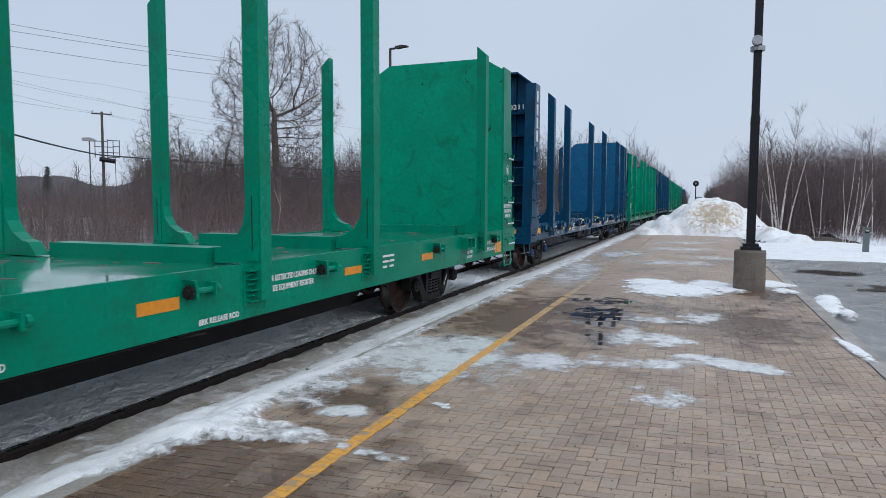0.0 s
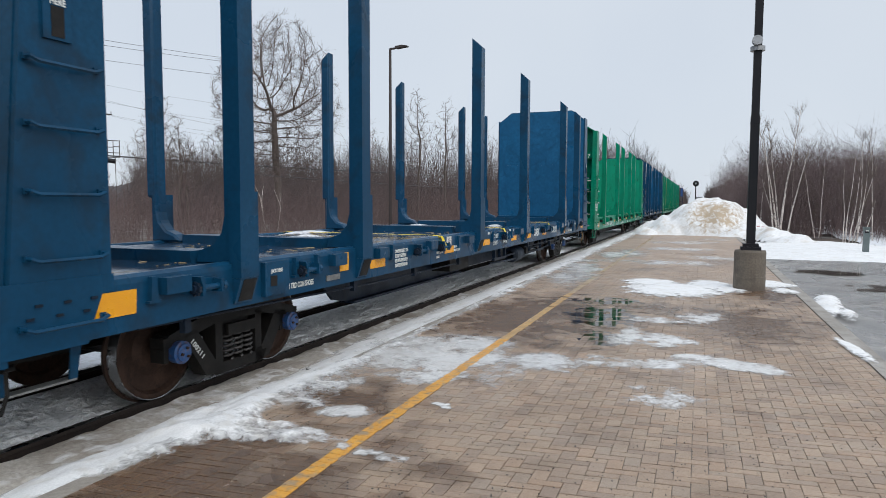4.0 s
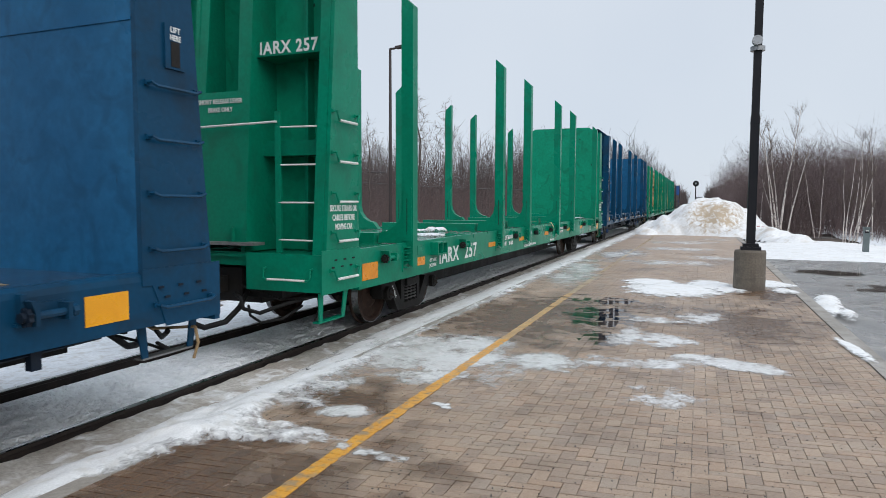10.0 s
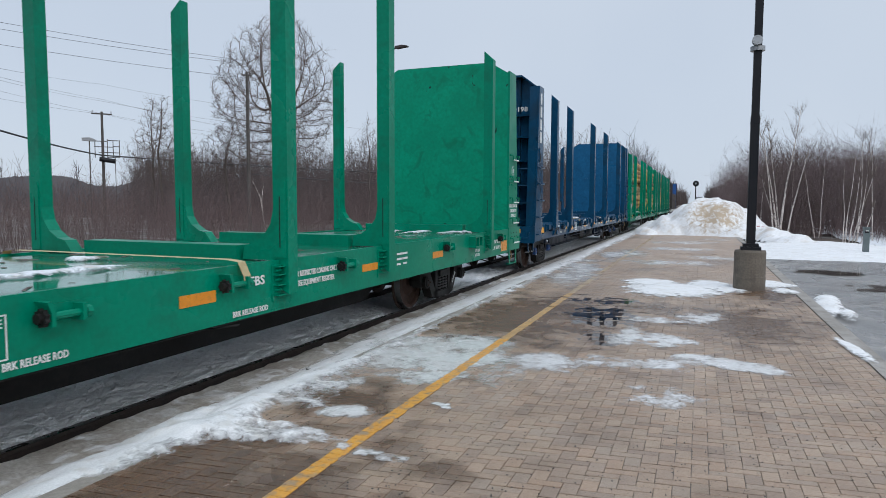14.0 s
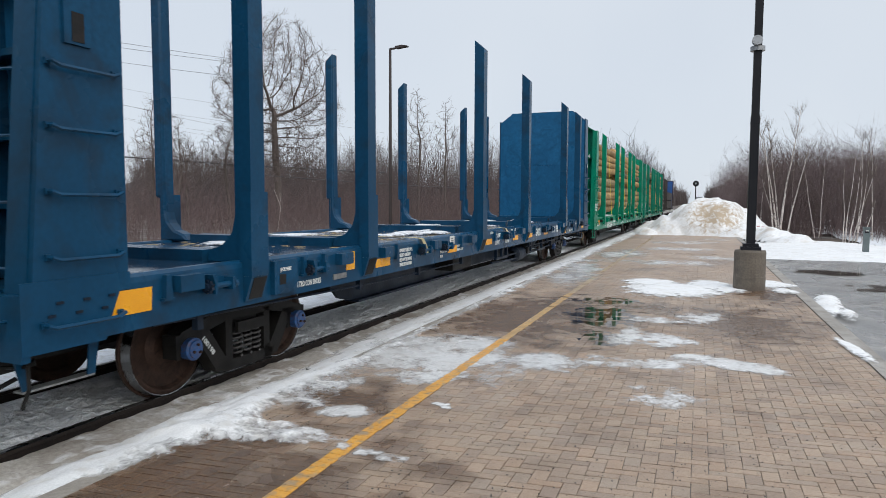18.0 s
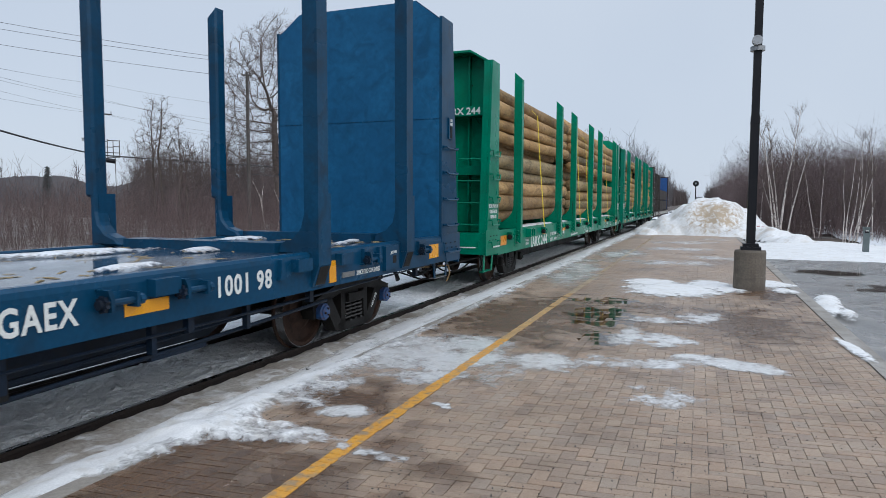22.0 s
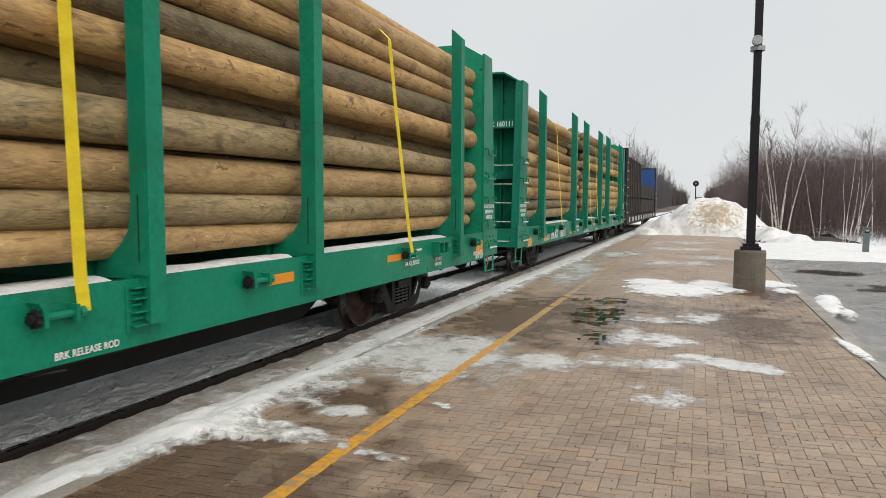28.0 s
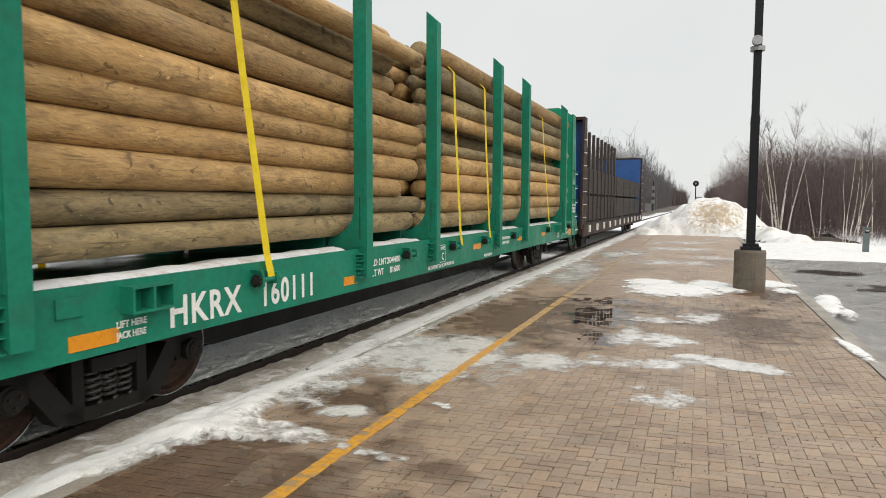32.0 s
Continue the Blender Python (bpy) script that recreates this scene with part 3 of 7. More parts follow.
def field(name, x0, x1, y0, y1, step, height, material, label="", kind="structure", keep=None, stepy=None, category=""):
    """A sheet whose height is a function of the place; cells outside keep() are left out."""
    nx, ny = max(2, int((x1 - x0) / step)), max(2, int((y1 - y0) / (stepy or step)))
    xs, ys = np.linspace(x0, x1, nx + 1), np.linspace(y0, y1, ny + 1)
    verts = [(x, y, height(x, y)) for y in ys for x in xs]
    faces = []
    for j in range(ny):
        for i in range(nx):
            k = j * (nx + 1) + i
            f = (k, k + 1, k + nx + 2, k + nx + 1)
            if keep is None or any(keep(*verts[q]) for q in f):
                faces.append(f)
    used = sorted({q for f in faces for q in f})
    renum = {q: i for i, q in enumerate(used)}
    me = mesh_of(name, [verts[q] for q in used], [[renum[q] for q in f] for f in faces], material, True)
    return tagged(new(name, me), label, category, "", kind)


def rough(x, y, s, octaves=4):
    return noise.fractal((x * s, y * s, 3.7), 0.9, 2.1, octaves)


# ground to the horizon: grades out from the track and the station
def ground_z(x, y):
    z = -0.42 + 0.10 * rough(x, y, 0.06)
    far = max(0.0, (math.hypot(x, y - 30) - 120) / 400)
    return z + min(far, 1.0) * 1.2


def steps(a, b, n, p=2.2):
    return [math.copysign(abs(q) ** p, q) * (b if q > 0 else -a) for q in np.linspace(-1, 1, n)]


gx, gy = steps(-1800, 1800, 90), steps(-1500, 2400, 110)
gv = [(x - 6, y + 30, ground_z(x - 6, y + 30)) for y in gy for x in gx]
gf = [(j * len(gx) + i, j * len(gx) + i + 1, (j + 1) * len(gx) + i + 1, (j + 1) * len(gx) + i) for j in range(len(gy) - 1) for i in range(len(gx) - 1)]
structure("ground", mesh_of("ground", gv, gf, "soil", True), "brown winter ground with patches of snow")
field("woods_snow", 7.5, 42, 33, 150, 0.9, lambda x, y: ground_z(x, y) + 0.10 + 0.16 * rough(x, y, 0.35, 3), "snow", "thin old snow lying under the leafless woods")

# track bed, snow between and beside the rails, the rails themselves
field("track_bed", XC - 2.0, XC + 1.95, -60, 330, 0.14, lambda x, y: ZR - (0.075 if abs(x - XC) < 0.66 else 0.13) - (0.35 * max(0, abs(x - XC) - 1.5) if x < XC else 0) + (0.022 * rough(x, y, 4.5, 3) if y < 40 else 0) , "track_snow", "lumpy grey snow over the ballast", stepy=0.4).matrix_world = TRACK
field("near_track_snow", XC - 0.66, XC + 0.66, 1.0, 34, 0.038, lambda x, y: ZR - 0.030 - 0.09 * abs(rough(x, y * 0.7, 6.0, 2)) + 0.030 * rough(x, y, 11.0, 1) - 0.01 - 0.09 * max(0, abs(x - XC) - 0.42) - 0.6 * max(0, XC - 0.50 - x), "track_snow", "lumpy grey snow between the rails", stepy=0.05).matrix_world = TRACK
field("gravel_shoulder", XC + 0.80, -3.22, 1.0, 40, 0.05, lambda x, y: ZR - 0.075 + 0.022 * rough(x, y, 6.0, 4) + 0.05 * max(0, x - XC - 1.2), "slush", "gritty slush between the rail and the platform", stepy=0.08).matrix_world = TRACK
field("track_verge", XC - 9.0, XC - 0.85, -30, 300, 0.5, lambda x, y: ZR - 0.10 - 0.05 * (XC - x - 0.85) + 0.06 * rough(x, y, 0.8, 4), "snow", "snow along the far side of the track", stepy=0.7).matrix_world = TRACK
for sgn in (1, -1):
    bm = bmesh.new()
    c = XC + sgn * 0.7525
    prof = [(-0.07, -0.17), (0.07, -0.17), (0.07, -0.158), (0.012, -0.135), (0.012, -0.045), (0.036, -0.035), (0.036, -0.006), (-0.036, -0.006), (-0.036, -0.035), (-0.012, -0.045), (-0.012, -0.135), (-0.07, -0.158)]
    prism(bm, [(c + x, ZR + z) for x, z in prof], "y", -80, 420)
    rail = part("rail", bm, "rail", None)
    tagged(rail, "rusty steel rail with a polished top", "rail", "", "structure")
    rail.matrix_world = TRACK
    bm = bmesh.new()
    prism(bm, [(c - 0.033, ZR - 0.006), (c + 0.033, ZR - 0.006), (c + 0.024, ZR), (c - 0.024, ZR)], "y", -80, 420)
    part("rail_head", bm, "bright", rail, "polished running surface")

# platform: slab, edge, kerb, paving stones, yellow line
END = 34.6
boxes("platform", "grout", None, (-3.16, 1.62, -14, 22, -0.6, -0.009), (-3.16, 1.62, 22, END, -0.6, -0.001), bevel=0.0)
platform = tagged(bpy.data.objects["platform"], "station platform paved with wet concrete pavers", "platform", "", "structure")
boxes("platform_far", "brick", None, (-3.16, 1.62, 22.0, END, -0.0005, 0.0), bevel=0.0)
tagged(bpy.data.objects["platform_far"], "far end of the wet brick platform", "platform", "", "structure")
boxes("platform_near", "brick", None, (-3.16, 1.62, -14, 0.4, -0.0005, 0.0), bevel=0.0)
tagged(bpy.data.objects["platform_near"], "near end of the wet brick platform", "platform", "", "structure")
bm = bmesh.new()
for k in range(25):
    box(bm, -3.30, -3.165, -14 + 2 * k, -12.012 + 2 * k if k < 24 else END, -0.45, -0.004)
tagged(part("platform_edge", bm, "kerb", None, "", 0.012), "wet concrete edging of the platform", "edging", "", "structure")
bm = bmesh.new()
for k in range(18):
    box(bm, 1.625, 1.80, -14 + 3 * k, -11.015 + 3 * k, -0.5, 0.012)
tagged(part("kerb", bm, "kerb", None, "", 0.02), "worn concrete kerb beside the parking lot", "kerb", "", "structure")
rl = random.Random(4)
y = -13.4
for y1, name, mat_name, label in ((7.2, "yellow_line", "line", "worn yellow safety line painted on the pavers"), (11.5, "yellow_line_worn", "line_worn", "scuffed stretch of the yellow safety line"), (END, "yellow_line_faded", "line_faded", "faded far stretch of the yellow safety line")):
    bm = bmesh.new()
    while y < y1:
        x = -2.11 + 0.0034 * y
        if y < 7.2 or rl.random() > min(0.45, (y - 7.2) * 0.04):
            box(bm, x - 0.05 + rl.uniform(-0.007, 0.004), x + 0.05 + rl.uniform(-0.004, 0.007), y, y + 0.0665, 0.0, 0.0042)
        y += 0.071
    tagged(part(name, bm, mat_name, None), label, "line", "", "structure")
field("parking_lot", 1.79, 60, -25, 22.2, 0.6, lambda x, y: -0.105 + 0.012 * rough(x, y, 0.5, 3), "asphalt", "wet asphalt parking lot")


# ---- snow and water lying about ----
def sheet(name, x0, x1, y0, y1, step, height, depth, material, label, category, stepy=None, kind=""):
    """A thin sheet that keeps its depth (0 at the rim, 1 where full) with the mesh."""
    nx, ny = max(2, int((x1 - x0) / step)), max(2, int((y1 - y0) / (stepy or step)))
    xs, ys = np.linspace(x0, x1, nx + 1), np.linspace(y0, y1, ny + 1)
    deep = [depth(x, y) for y in ys for x in xs]
    faces = []
    for j in range(ny):
        for i in range(nx):
            k = j * (nx + 1) + i
            f = (k, k + 1, k + nx + 2, k + nx + 1)
            if max(deep[q] for q in f) > -0.25:
                faces.append(f)
    used = sorted({q for f in faces for q in f})
    renum = {q: i for i, q in enumerate(used)}
    spot = lambda q: (xs[q % (nx + 1)], ys[q // (nx + 1)])
    me = mesh_of(name, [(*spot(q), height(*spot(q), deep[q])) for q in used], [[renum[q] for q in f] for f in faces], material, True)
    me.attributes.new("depth", "FLOAT", "POINT").data.foreach_set("value", [deep[q] for q in used])
    return tagged(new(name, me), label, category, "", kind)


def film(name, label, blobs, material, step, thick, ragged=0.4, freq=2.2, category="ice", z0=0.003):
    """A thin melting sheet on the pavers: each blob is (x, y, half width, half length, turn, strength)."""
    reach = [max(b[2], b[3]) * 1.2 for b in blobs]
    x0, x1 = min(b[0] - q for b, q in zip(blobs, reach)), max(b[0] + q for b, q in zip(blobs, reach))
    y0, y1 = min(b[1] - q for b, q in zip(blobs, reach)), max(b[1] + q for b, q in zip(blobs, reach))

    def depth(x, y):
        best = -1.0
        for cx, cy, a, b, q, s in blobs:
            c, w = math.cos(radians(q)), math.sin(radians(q))
            u, v = ((x - cx) * c + (y - cy) * w) / a, (-(x - cx) * w + (y - cy) * c) / b
            best = max(best, s * (1 - (u * u + v * v)) if u * u + v * v < 1 else 1 - (u * u + v * v))
        return max(-1.0, best + ragged * rough(x, y, freq, 5))

    return sheet(name, x0, x1, y0, y1, step, lambda x, y, d: z0 + thick * min(max(d, 0.0), 1.0) ** 0.7, depth, material, label, category)


def lying(name, label, blobs, material, step, z0, ragged=0.5, freq=2.2, category="snow", rise=1.0, kind=""):
    """Heaps of snow (or a pool): each blob is (x, y, half width, half length, turn, height)."""
    bx = [(b[0] - max(b[2], b[3]) * 1.25, b[0] + max(b[2], b[3]) * 1.25, b[1] - max(b[2], b[3]) * 1.25, b[1] + max(b[2], b[3]) * 1.25) for b in blobs]
    x0, x1, y0, y1 = min(b[0] for b in bx), max(b[1] for b in bx), min(b[2] for b in bx), max(b[3] for b in bx)

    def h(x, y):
        best = -1.0
        for cx, cy, a, b, q, top in blobs:
            c, s = math.cos(radians(q)), math.sin(radians(q))
            u, v = ((x - cx) * c + (y - cy) * s) / a, (-(x - cx) * s + (y - cy) * c) / b
            e = 1 - (u * u + v * v)
            best = max(best, top * (e if e < 0 else e ** 0.7))
        top = max(b[5] for b in blobs)
        return z0 + rise * (best + top * ragged * rough(x, y, freq, 5))

    return field(name, x0, x1, y0, y1, step, h, material, label, kind, lambda x, y, z: z > z0, category=category)


def between(v, table):
    """Each column of a table, read off at v along its first column."""
    return [float(np.interp(v, [r[0] for r in table], [r[k] for r in table])) for k in range(1, len(table[0]))]


RIDGE = ((1.0, -3.90, -3.30, 0.03), (2.4, -3.90, -3.26, 0.04), (3.0, -3.90, -3.16, 0.06), (3.5, -3.90, -2.96, 0.085), (4.1, -3.90, -2.98, 0.08), (4.6, -3.80, -3.08, 0.05),
         (5.6, -3.85, -3.06, 0.035), (6.5, -4.0, -3.02, 0.03), (8.0, -4.28, -3.12, 0.03), (10.0, -4.25, -3.08, 0.035), (15.0, -4.2, -3.0, 0.04), (42.0, -4.1, -2.9, 0.06))


def ridge_depth(x, y):
    left, right, top = between(y, RIDGE)
    u = (x - (left + right) / 2) / ((right - left) / 2)
    d = 1 - abs(u) ** 2
    for cx, cy, a, b, q, s in ((-2.9, 3.64, 0.62, 0.22, 14, 0.5), (-2.6, 3.64, 0.5, 0.14, 10, 0.32), (-3.0, 4.6, 0.3, 0.5, 20, 0.25)):
        c, w = math.cos(radians(q)), math.sin(radians(q))
        e = 1 - (((x - cx) * c + (y - cy) * w) / a) ** 2 - ((-(x - cx) * w + (y - cy) * c) / b) ** 2
        d = max(d, min(e, s) if e > 0 else e)
    return max(-1.0, d + 0.38 * rough(x, y, 3.0, 6))


def ridge_z(x, y, d):
    top = between(y, RIDGE)[2]
    base = 0.002 if x > -3.17 else 0.002 - 0.24 * (-3.17 - x)
    f = min(max(d, 0.0), 1.1)
    return base + top * f ** 1.5 + 0.014 * f * rough(x, y, 5.0, 4)


snow_cover = sheet("snow_ridge", -4.35, -1.95, 1.2, 16, 0.032, ridge_z, ridge_depth, "ridge", "melting white ridge of snow along the platform edge", "snow")
sheet("snow_ridge", -4.35, -2.7, 16, 42, 0.055, ridge_z, ridge_depth, "ridge", "far stretch of the snow ridge along the platform edge", "snow", stepy=0.12)
film("ice_patch", "broad thin sheet of melting ice on the pavers", [(-2.75, 6.25, 0.62, 1.15, 18, 0.9), (-2.30, 6.0, 0.5, 1.0, -12, 0.75), (-2.35, 6.9, 0.5, 0.5, 0, 0.9), (-3.05, 5.2, 0.3, 0.7, 10, 0.5)], "ice_thin", 0.03, 0.0011, 0.45, 2.6)
film("ice_streak", "long grey streak of melting ice on the pavers", [(-1.45, 6.42, 0.6, 0.45, 0, 0.6), (-0.75, 6.6, 0.75, 0.30, 6, 0.42), (-0.15, 6.8, 0.5, 0.24, 8, 0.35), (-1.75, 5.9, 0.25, 0.6, 14, 0.3)], "ice_thin", 0.025, 0.0011, 0.45, 3.2)
film("ice_patch", "white melting ice with a thicker rim on the pavers", [(0.42, 6.95, 0.48, 0.26, -22, 1.0), (0.05, 7.15, 0.3, 0.2, 0, 0.7)], "ice_thin", 0.02, 0.010, 0.4, 3.5)
film("ice_patch", "faint film of ice on the pavers", [(-0.28, 5.55, 0.40, 0.34, 0, 0.22)], "ice_thin", 0.02, 0.003, 0.5, 4.0)
film("snow_patch", "patch of old snow on the pavers", [(-0.45, 12.7, 0.98, 1.25, 0, 1.0), (-0.9, 13.6, 0.6, 0.8, 0, 1.0), (0.2, 13.6, 0.5, 0.9, 0, 1.0)], "snow_thin", 0.035, 0.030, 0.35, 2.2, "snow")
film("snow_patch", "ragged snow round the foot of the lamp post", [(0.55, 13.0, 0.35, 0.5, 0, 0.8), (1.35, 14.2, 0.55, 0.7, 0, 1.0), (1.5, 13.2, 0.25, 0.5, 0, 0.9)], "snow_thin", 0.035, 0.035, 0.4, 2.6, "snow")
film("ice_patch", "small patch of snow on the pavers", [(-2.48, 4.27, 0.25, 0.17, 12, 1.0)], "ice_thin", 0.012, 0.006, 0.4, 6, "snow")
film("snow_lump", "small crust of snow on the pavers", [(-1.85, 4.70, 0.09, 0.05, 10, 0.9), (-1.78, 4.64, 0.06, 0.04, 0, 0.8)], "ice_thin", 0.006, 0.006, 0.7, 11, "snow")
film("snow_lump", "thin broken crust of snow across the yellow line", [(-2.02, 3.62, 0.18, 0.09, 6, 0.45), (-1.80, 3.56, 0.20, 0.08, 0, 0.4)], "ice_thin", 0.008, 0.003, 0.6, 9, "snow", 0.0065)
film("ice_patch", "far sheet of wet ice on the platform", [(-2.65, 15.5, 0.6, 3.4, 6, 0.7), (-1.0, 18.5, 1.5, 0.9, 0, 0.35), (0.6, 20.5, 1.0, 0.8, 0, 0.35), (-2.3, 21, 0.9, 2.5, 0, 0.5), (-0.6, 24.0, 1.4, 0.9, 0, 0.35), (-0.5, 28.0, 1.6, 1.2, 0, 0.4), (0.8, 31.0, 0.9, 1.2, 0, 0.4)], "ice_thin", 0.07, 0.0011, 0.45, 1.5)
film("ice_patch", "ragged melting ice beside the puddles", [(-0.30, 7.95, 0.36, 0.42, -10, 0.75), (-0.75, 8.0, 0.22, 0.7, 0, 0.5)], "ice_thin", 0.025, 0.0011, 0.5, 4.0)
film("ice_patch", "ragged melting ice near the lamp post", [(0.05, 9.7, 0.32, 0.55, -16, 0.75), (-0.5, 9.3, 0.4, 0.3, 0, 0.4)], "ice_thin", 0.025, 0.0011, 0.5, 4.0)
film("snow_patch", "snow pushed over the kerb onto the lot", [(2.02, 12.2, 0.25, 1.4, -6, 1.0), (2.12, 11.2, 0.14, 0.6, -4, 0.7)], "snow_thin", 0.04, 0.11, 0.35, 2.2, "snow", -0.09)
film("snow_patch", "thin strip of snow on the kerb", [(1.62, 8.1, 0.09, 0.75, 5, 0.9)], "snow_thin", 0.02, 0.02, 0.4, 5, "snow", 0.013)
for cx, cy, a, b in ((-1.38, 10.85, 0.46, 0.36), (-1.28, 9.5, 0.48, 0.50), (-1.15, 8.85, 0.42, 0.34), (-1.02, 7.8, 0.24, 0.45)):
    lying("puddle", "shallow puddle mirroring the train", [(cx, cy, a, b, 6, 0.01)], "water", 0.02, -0.0001, 0.8, 4.0, "puddle", 0.02)
lying("puddle", "puddle on the wet asphalt lot", [(4.6, 15.0, 1.6, 1.0, 0, 0.01), (3.0, 18.2, 0.7, 0.6, 0, 0.01), (7.5, 12, 2, 1.4, 10, 0.01)], "water", 0.08, -0.088, 0.9, 1.0, "puddle", 0.02)
rg = random.Random(5)
verts, faces = [], []
for _ in range(6500):
    gx0, gy0 = rg.uniform(-3.0, 1.55), 2.4 + 11 * rg.random() ** 1.7
    r0 = rg.choice((0.002, 0.003, 0.003, 0.004, 0.006))
    k = len(verts)
    verts += [(gx0 - r0, gy0 - r0 * 0.7, 0.0), (gx0 + r0 * 0.8, gy0 - r0, 0.0), (gx0 + r0, gy0 + r0 * 0.8, 0.0), (gx0 - r0 * 0.6, gy0 + r0, 0.0), (gx0 + r0 * 0.1, gy0, r0 * 1.1)]
    faces += [(k, k + 1, k + 4), (k + 1, k + 2, k + 4), (k + 2, k + 3, k + 4), (k + 3, k, k + 4)]
tagged(new("grit", mesh_of("grit", verts, faces, "grit")), "dark grit scattered over the pavers", "grit", "", "stuff")
rg = random.Random(8)
for cx, cy, a in ((-3.55, 5.5, 0.07), (-3.60, 4.75, 0.06), (-3.4, 7.0, 0.05)):
    bm = bmesh.new()
    bmesh.ops.create_icosphere(bm, subdivisions=2, radius=a)
    for v in bm.verts:
        v.co = Vector((v.co.x * 1.3 + cx, v.co.y * 1.0 + cy, v.co.z * 0.5 - 0.10)) + Vector((rg.gauss(0, a * 0.1), rg.gauss(0, a * 0.1), rg.gauss(0, a * 0.1)))
    tagged(part("stone", bm, "grit", None), "dark clod lying in the slush beside the rail", "stone", "clods beside the rail")
lying("snow_bank", "big ploughed bank of dirty snow at the platform end", [(0.6, 37.2, 2.6, 3.0, 0, 1.9), (-1.2, 37.0, 1.7, 2.4, 0, 0.85), (2.0, 36.2, 1.5, 2.6, 0, 0.8), (3.2, 34, 1.3, 4.0, 14, 0.30), (-2.5, 38, 0.85, 4, 0, 0.45), (1.2, 40, 2.6, 3, 0, 1.2)], "snow_dirty", 0.14, -0.02, 0.16, 0.7)
lying("snow_field", "snow cover beyond the parking lot", [(5.0, 28, 3.4, 7.5, 8, 0.26), (12, 26.5, 12, 4.6, 0, 0.16), (30, 27, 22, 6, 0, 0.2), (-1.9, 52, 1.5, 14, 0, 0.3), (-1.9, 90, 1.6, 40, 0, 0.3)], "snow_clean", 0.35, -0.24, 0.15, 0.5)
boxes("litter", "red", None, (2.33, 2.45, 31.2, 31.35, 0.60, 0.63), (2.5, 2.62, 31.0, 31.1, 0.58, 0.605), bevel=0.0)
tagged(bpy.data.objects["litter"], "red scrap lying on the snow", "litter")


# ---- lamps, poles, signals ----
def lamp_pole():
    t = thing("lamp_post", "tall black lamp post on a round concrete base", "lamp post")
    t.location = (0.90, 13.30, 0)
    bm = bmesh.new()
    prof = [(-0.05, 0.272), (0.02, 0.276), (0.25, 0.276), (0.252, 0.272), (0.70, 0.272), (0.735, 0.258), (0.74, 0.20)]
    lathe(bm, prof, "z", (0, 0, 0), 30)
    base = part("base", bm, "concrete", t, "stained cast concrete base")
    boxes("base_plate", "pole", t, (-0.17, 0.17, -0.17, 0.17, 0.74, 0.80), (-0.13, 0.13, -0.13, 0.13, 0.80, 0.86), bevel=0.01)
    bm = bmesh.new()
    prism(bm, [(-0.074, -0.074), (0.074, -0.074), (0.074, 0.074), (-0.074, 0.074)], "z", 0.80, 3.2)
    prism(bm, [(-0.066, -0.066), (0.066, -0.066), (0.066, 0.066), (-0.066, 0.066)], "z", 3.2, 7.0)
    part("pole", bm, "pole", t, "", 0.012)
    boxes("pole_band", "pole", t, (-0.080, 0.080, -0.080, 0.080, 3.05, 3.09), bevel=0.004)
    bm = bmesh.new()
    tube(bm, [(-0.02, -0.09, 4.52), (-0.02, -0.16, 4.53)], 0.09, 12)
    dome = part("dome", bm, "metal_grey", t, "small round fitting clamped to the pole", 0.02)
    bm = bmesh.new()
    tube(bm, [(0.0, 0.0, 4.36), (0.0, 0.0, 4.44)], 0.125, 14)
    part("collar", bm, "metal_grey", t)


def street_lamp():
    t = thing("street_lamp", "brown street lamp with a flat arm behind the track", "street lamp")
    t.location = (-13.2, 26.95, -0.5)
    bm = bmesh.new()
    tube(bm, [(0, 0, 0), (0, 0, 9.0)], 0.09, 8, 0.06)
    part("pole", bm, "lamp_brown", t)
    bm = bmesh.new()
    prism(bm, [(0.0, 8.93), (0.30, 8.98), (0.34, 9.04), (0.0, 9.02)], "y", -0.05, 0.05)
    part("arm", bm, "lamp_brown", t, "", 0.01)
    bm = bmesh.new()
    prism(bm, [(0.30, 8.97), (0.85, 9.02), (0.88, 9.05), (0.62, 9.10), (0.30, 9.07)], "y", -0.13, 0.13)
    part("lamp_head", bm, "lamp_brown", t, "", 0.02)


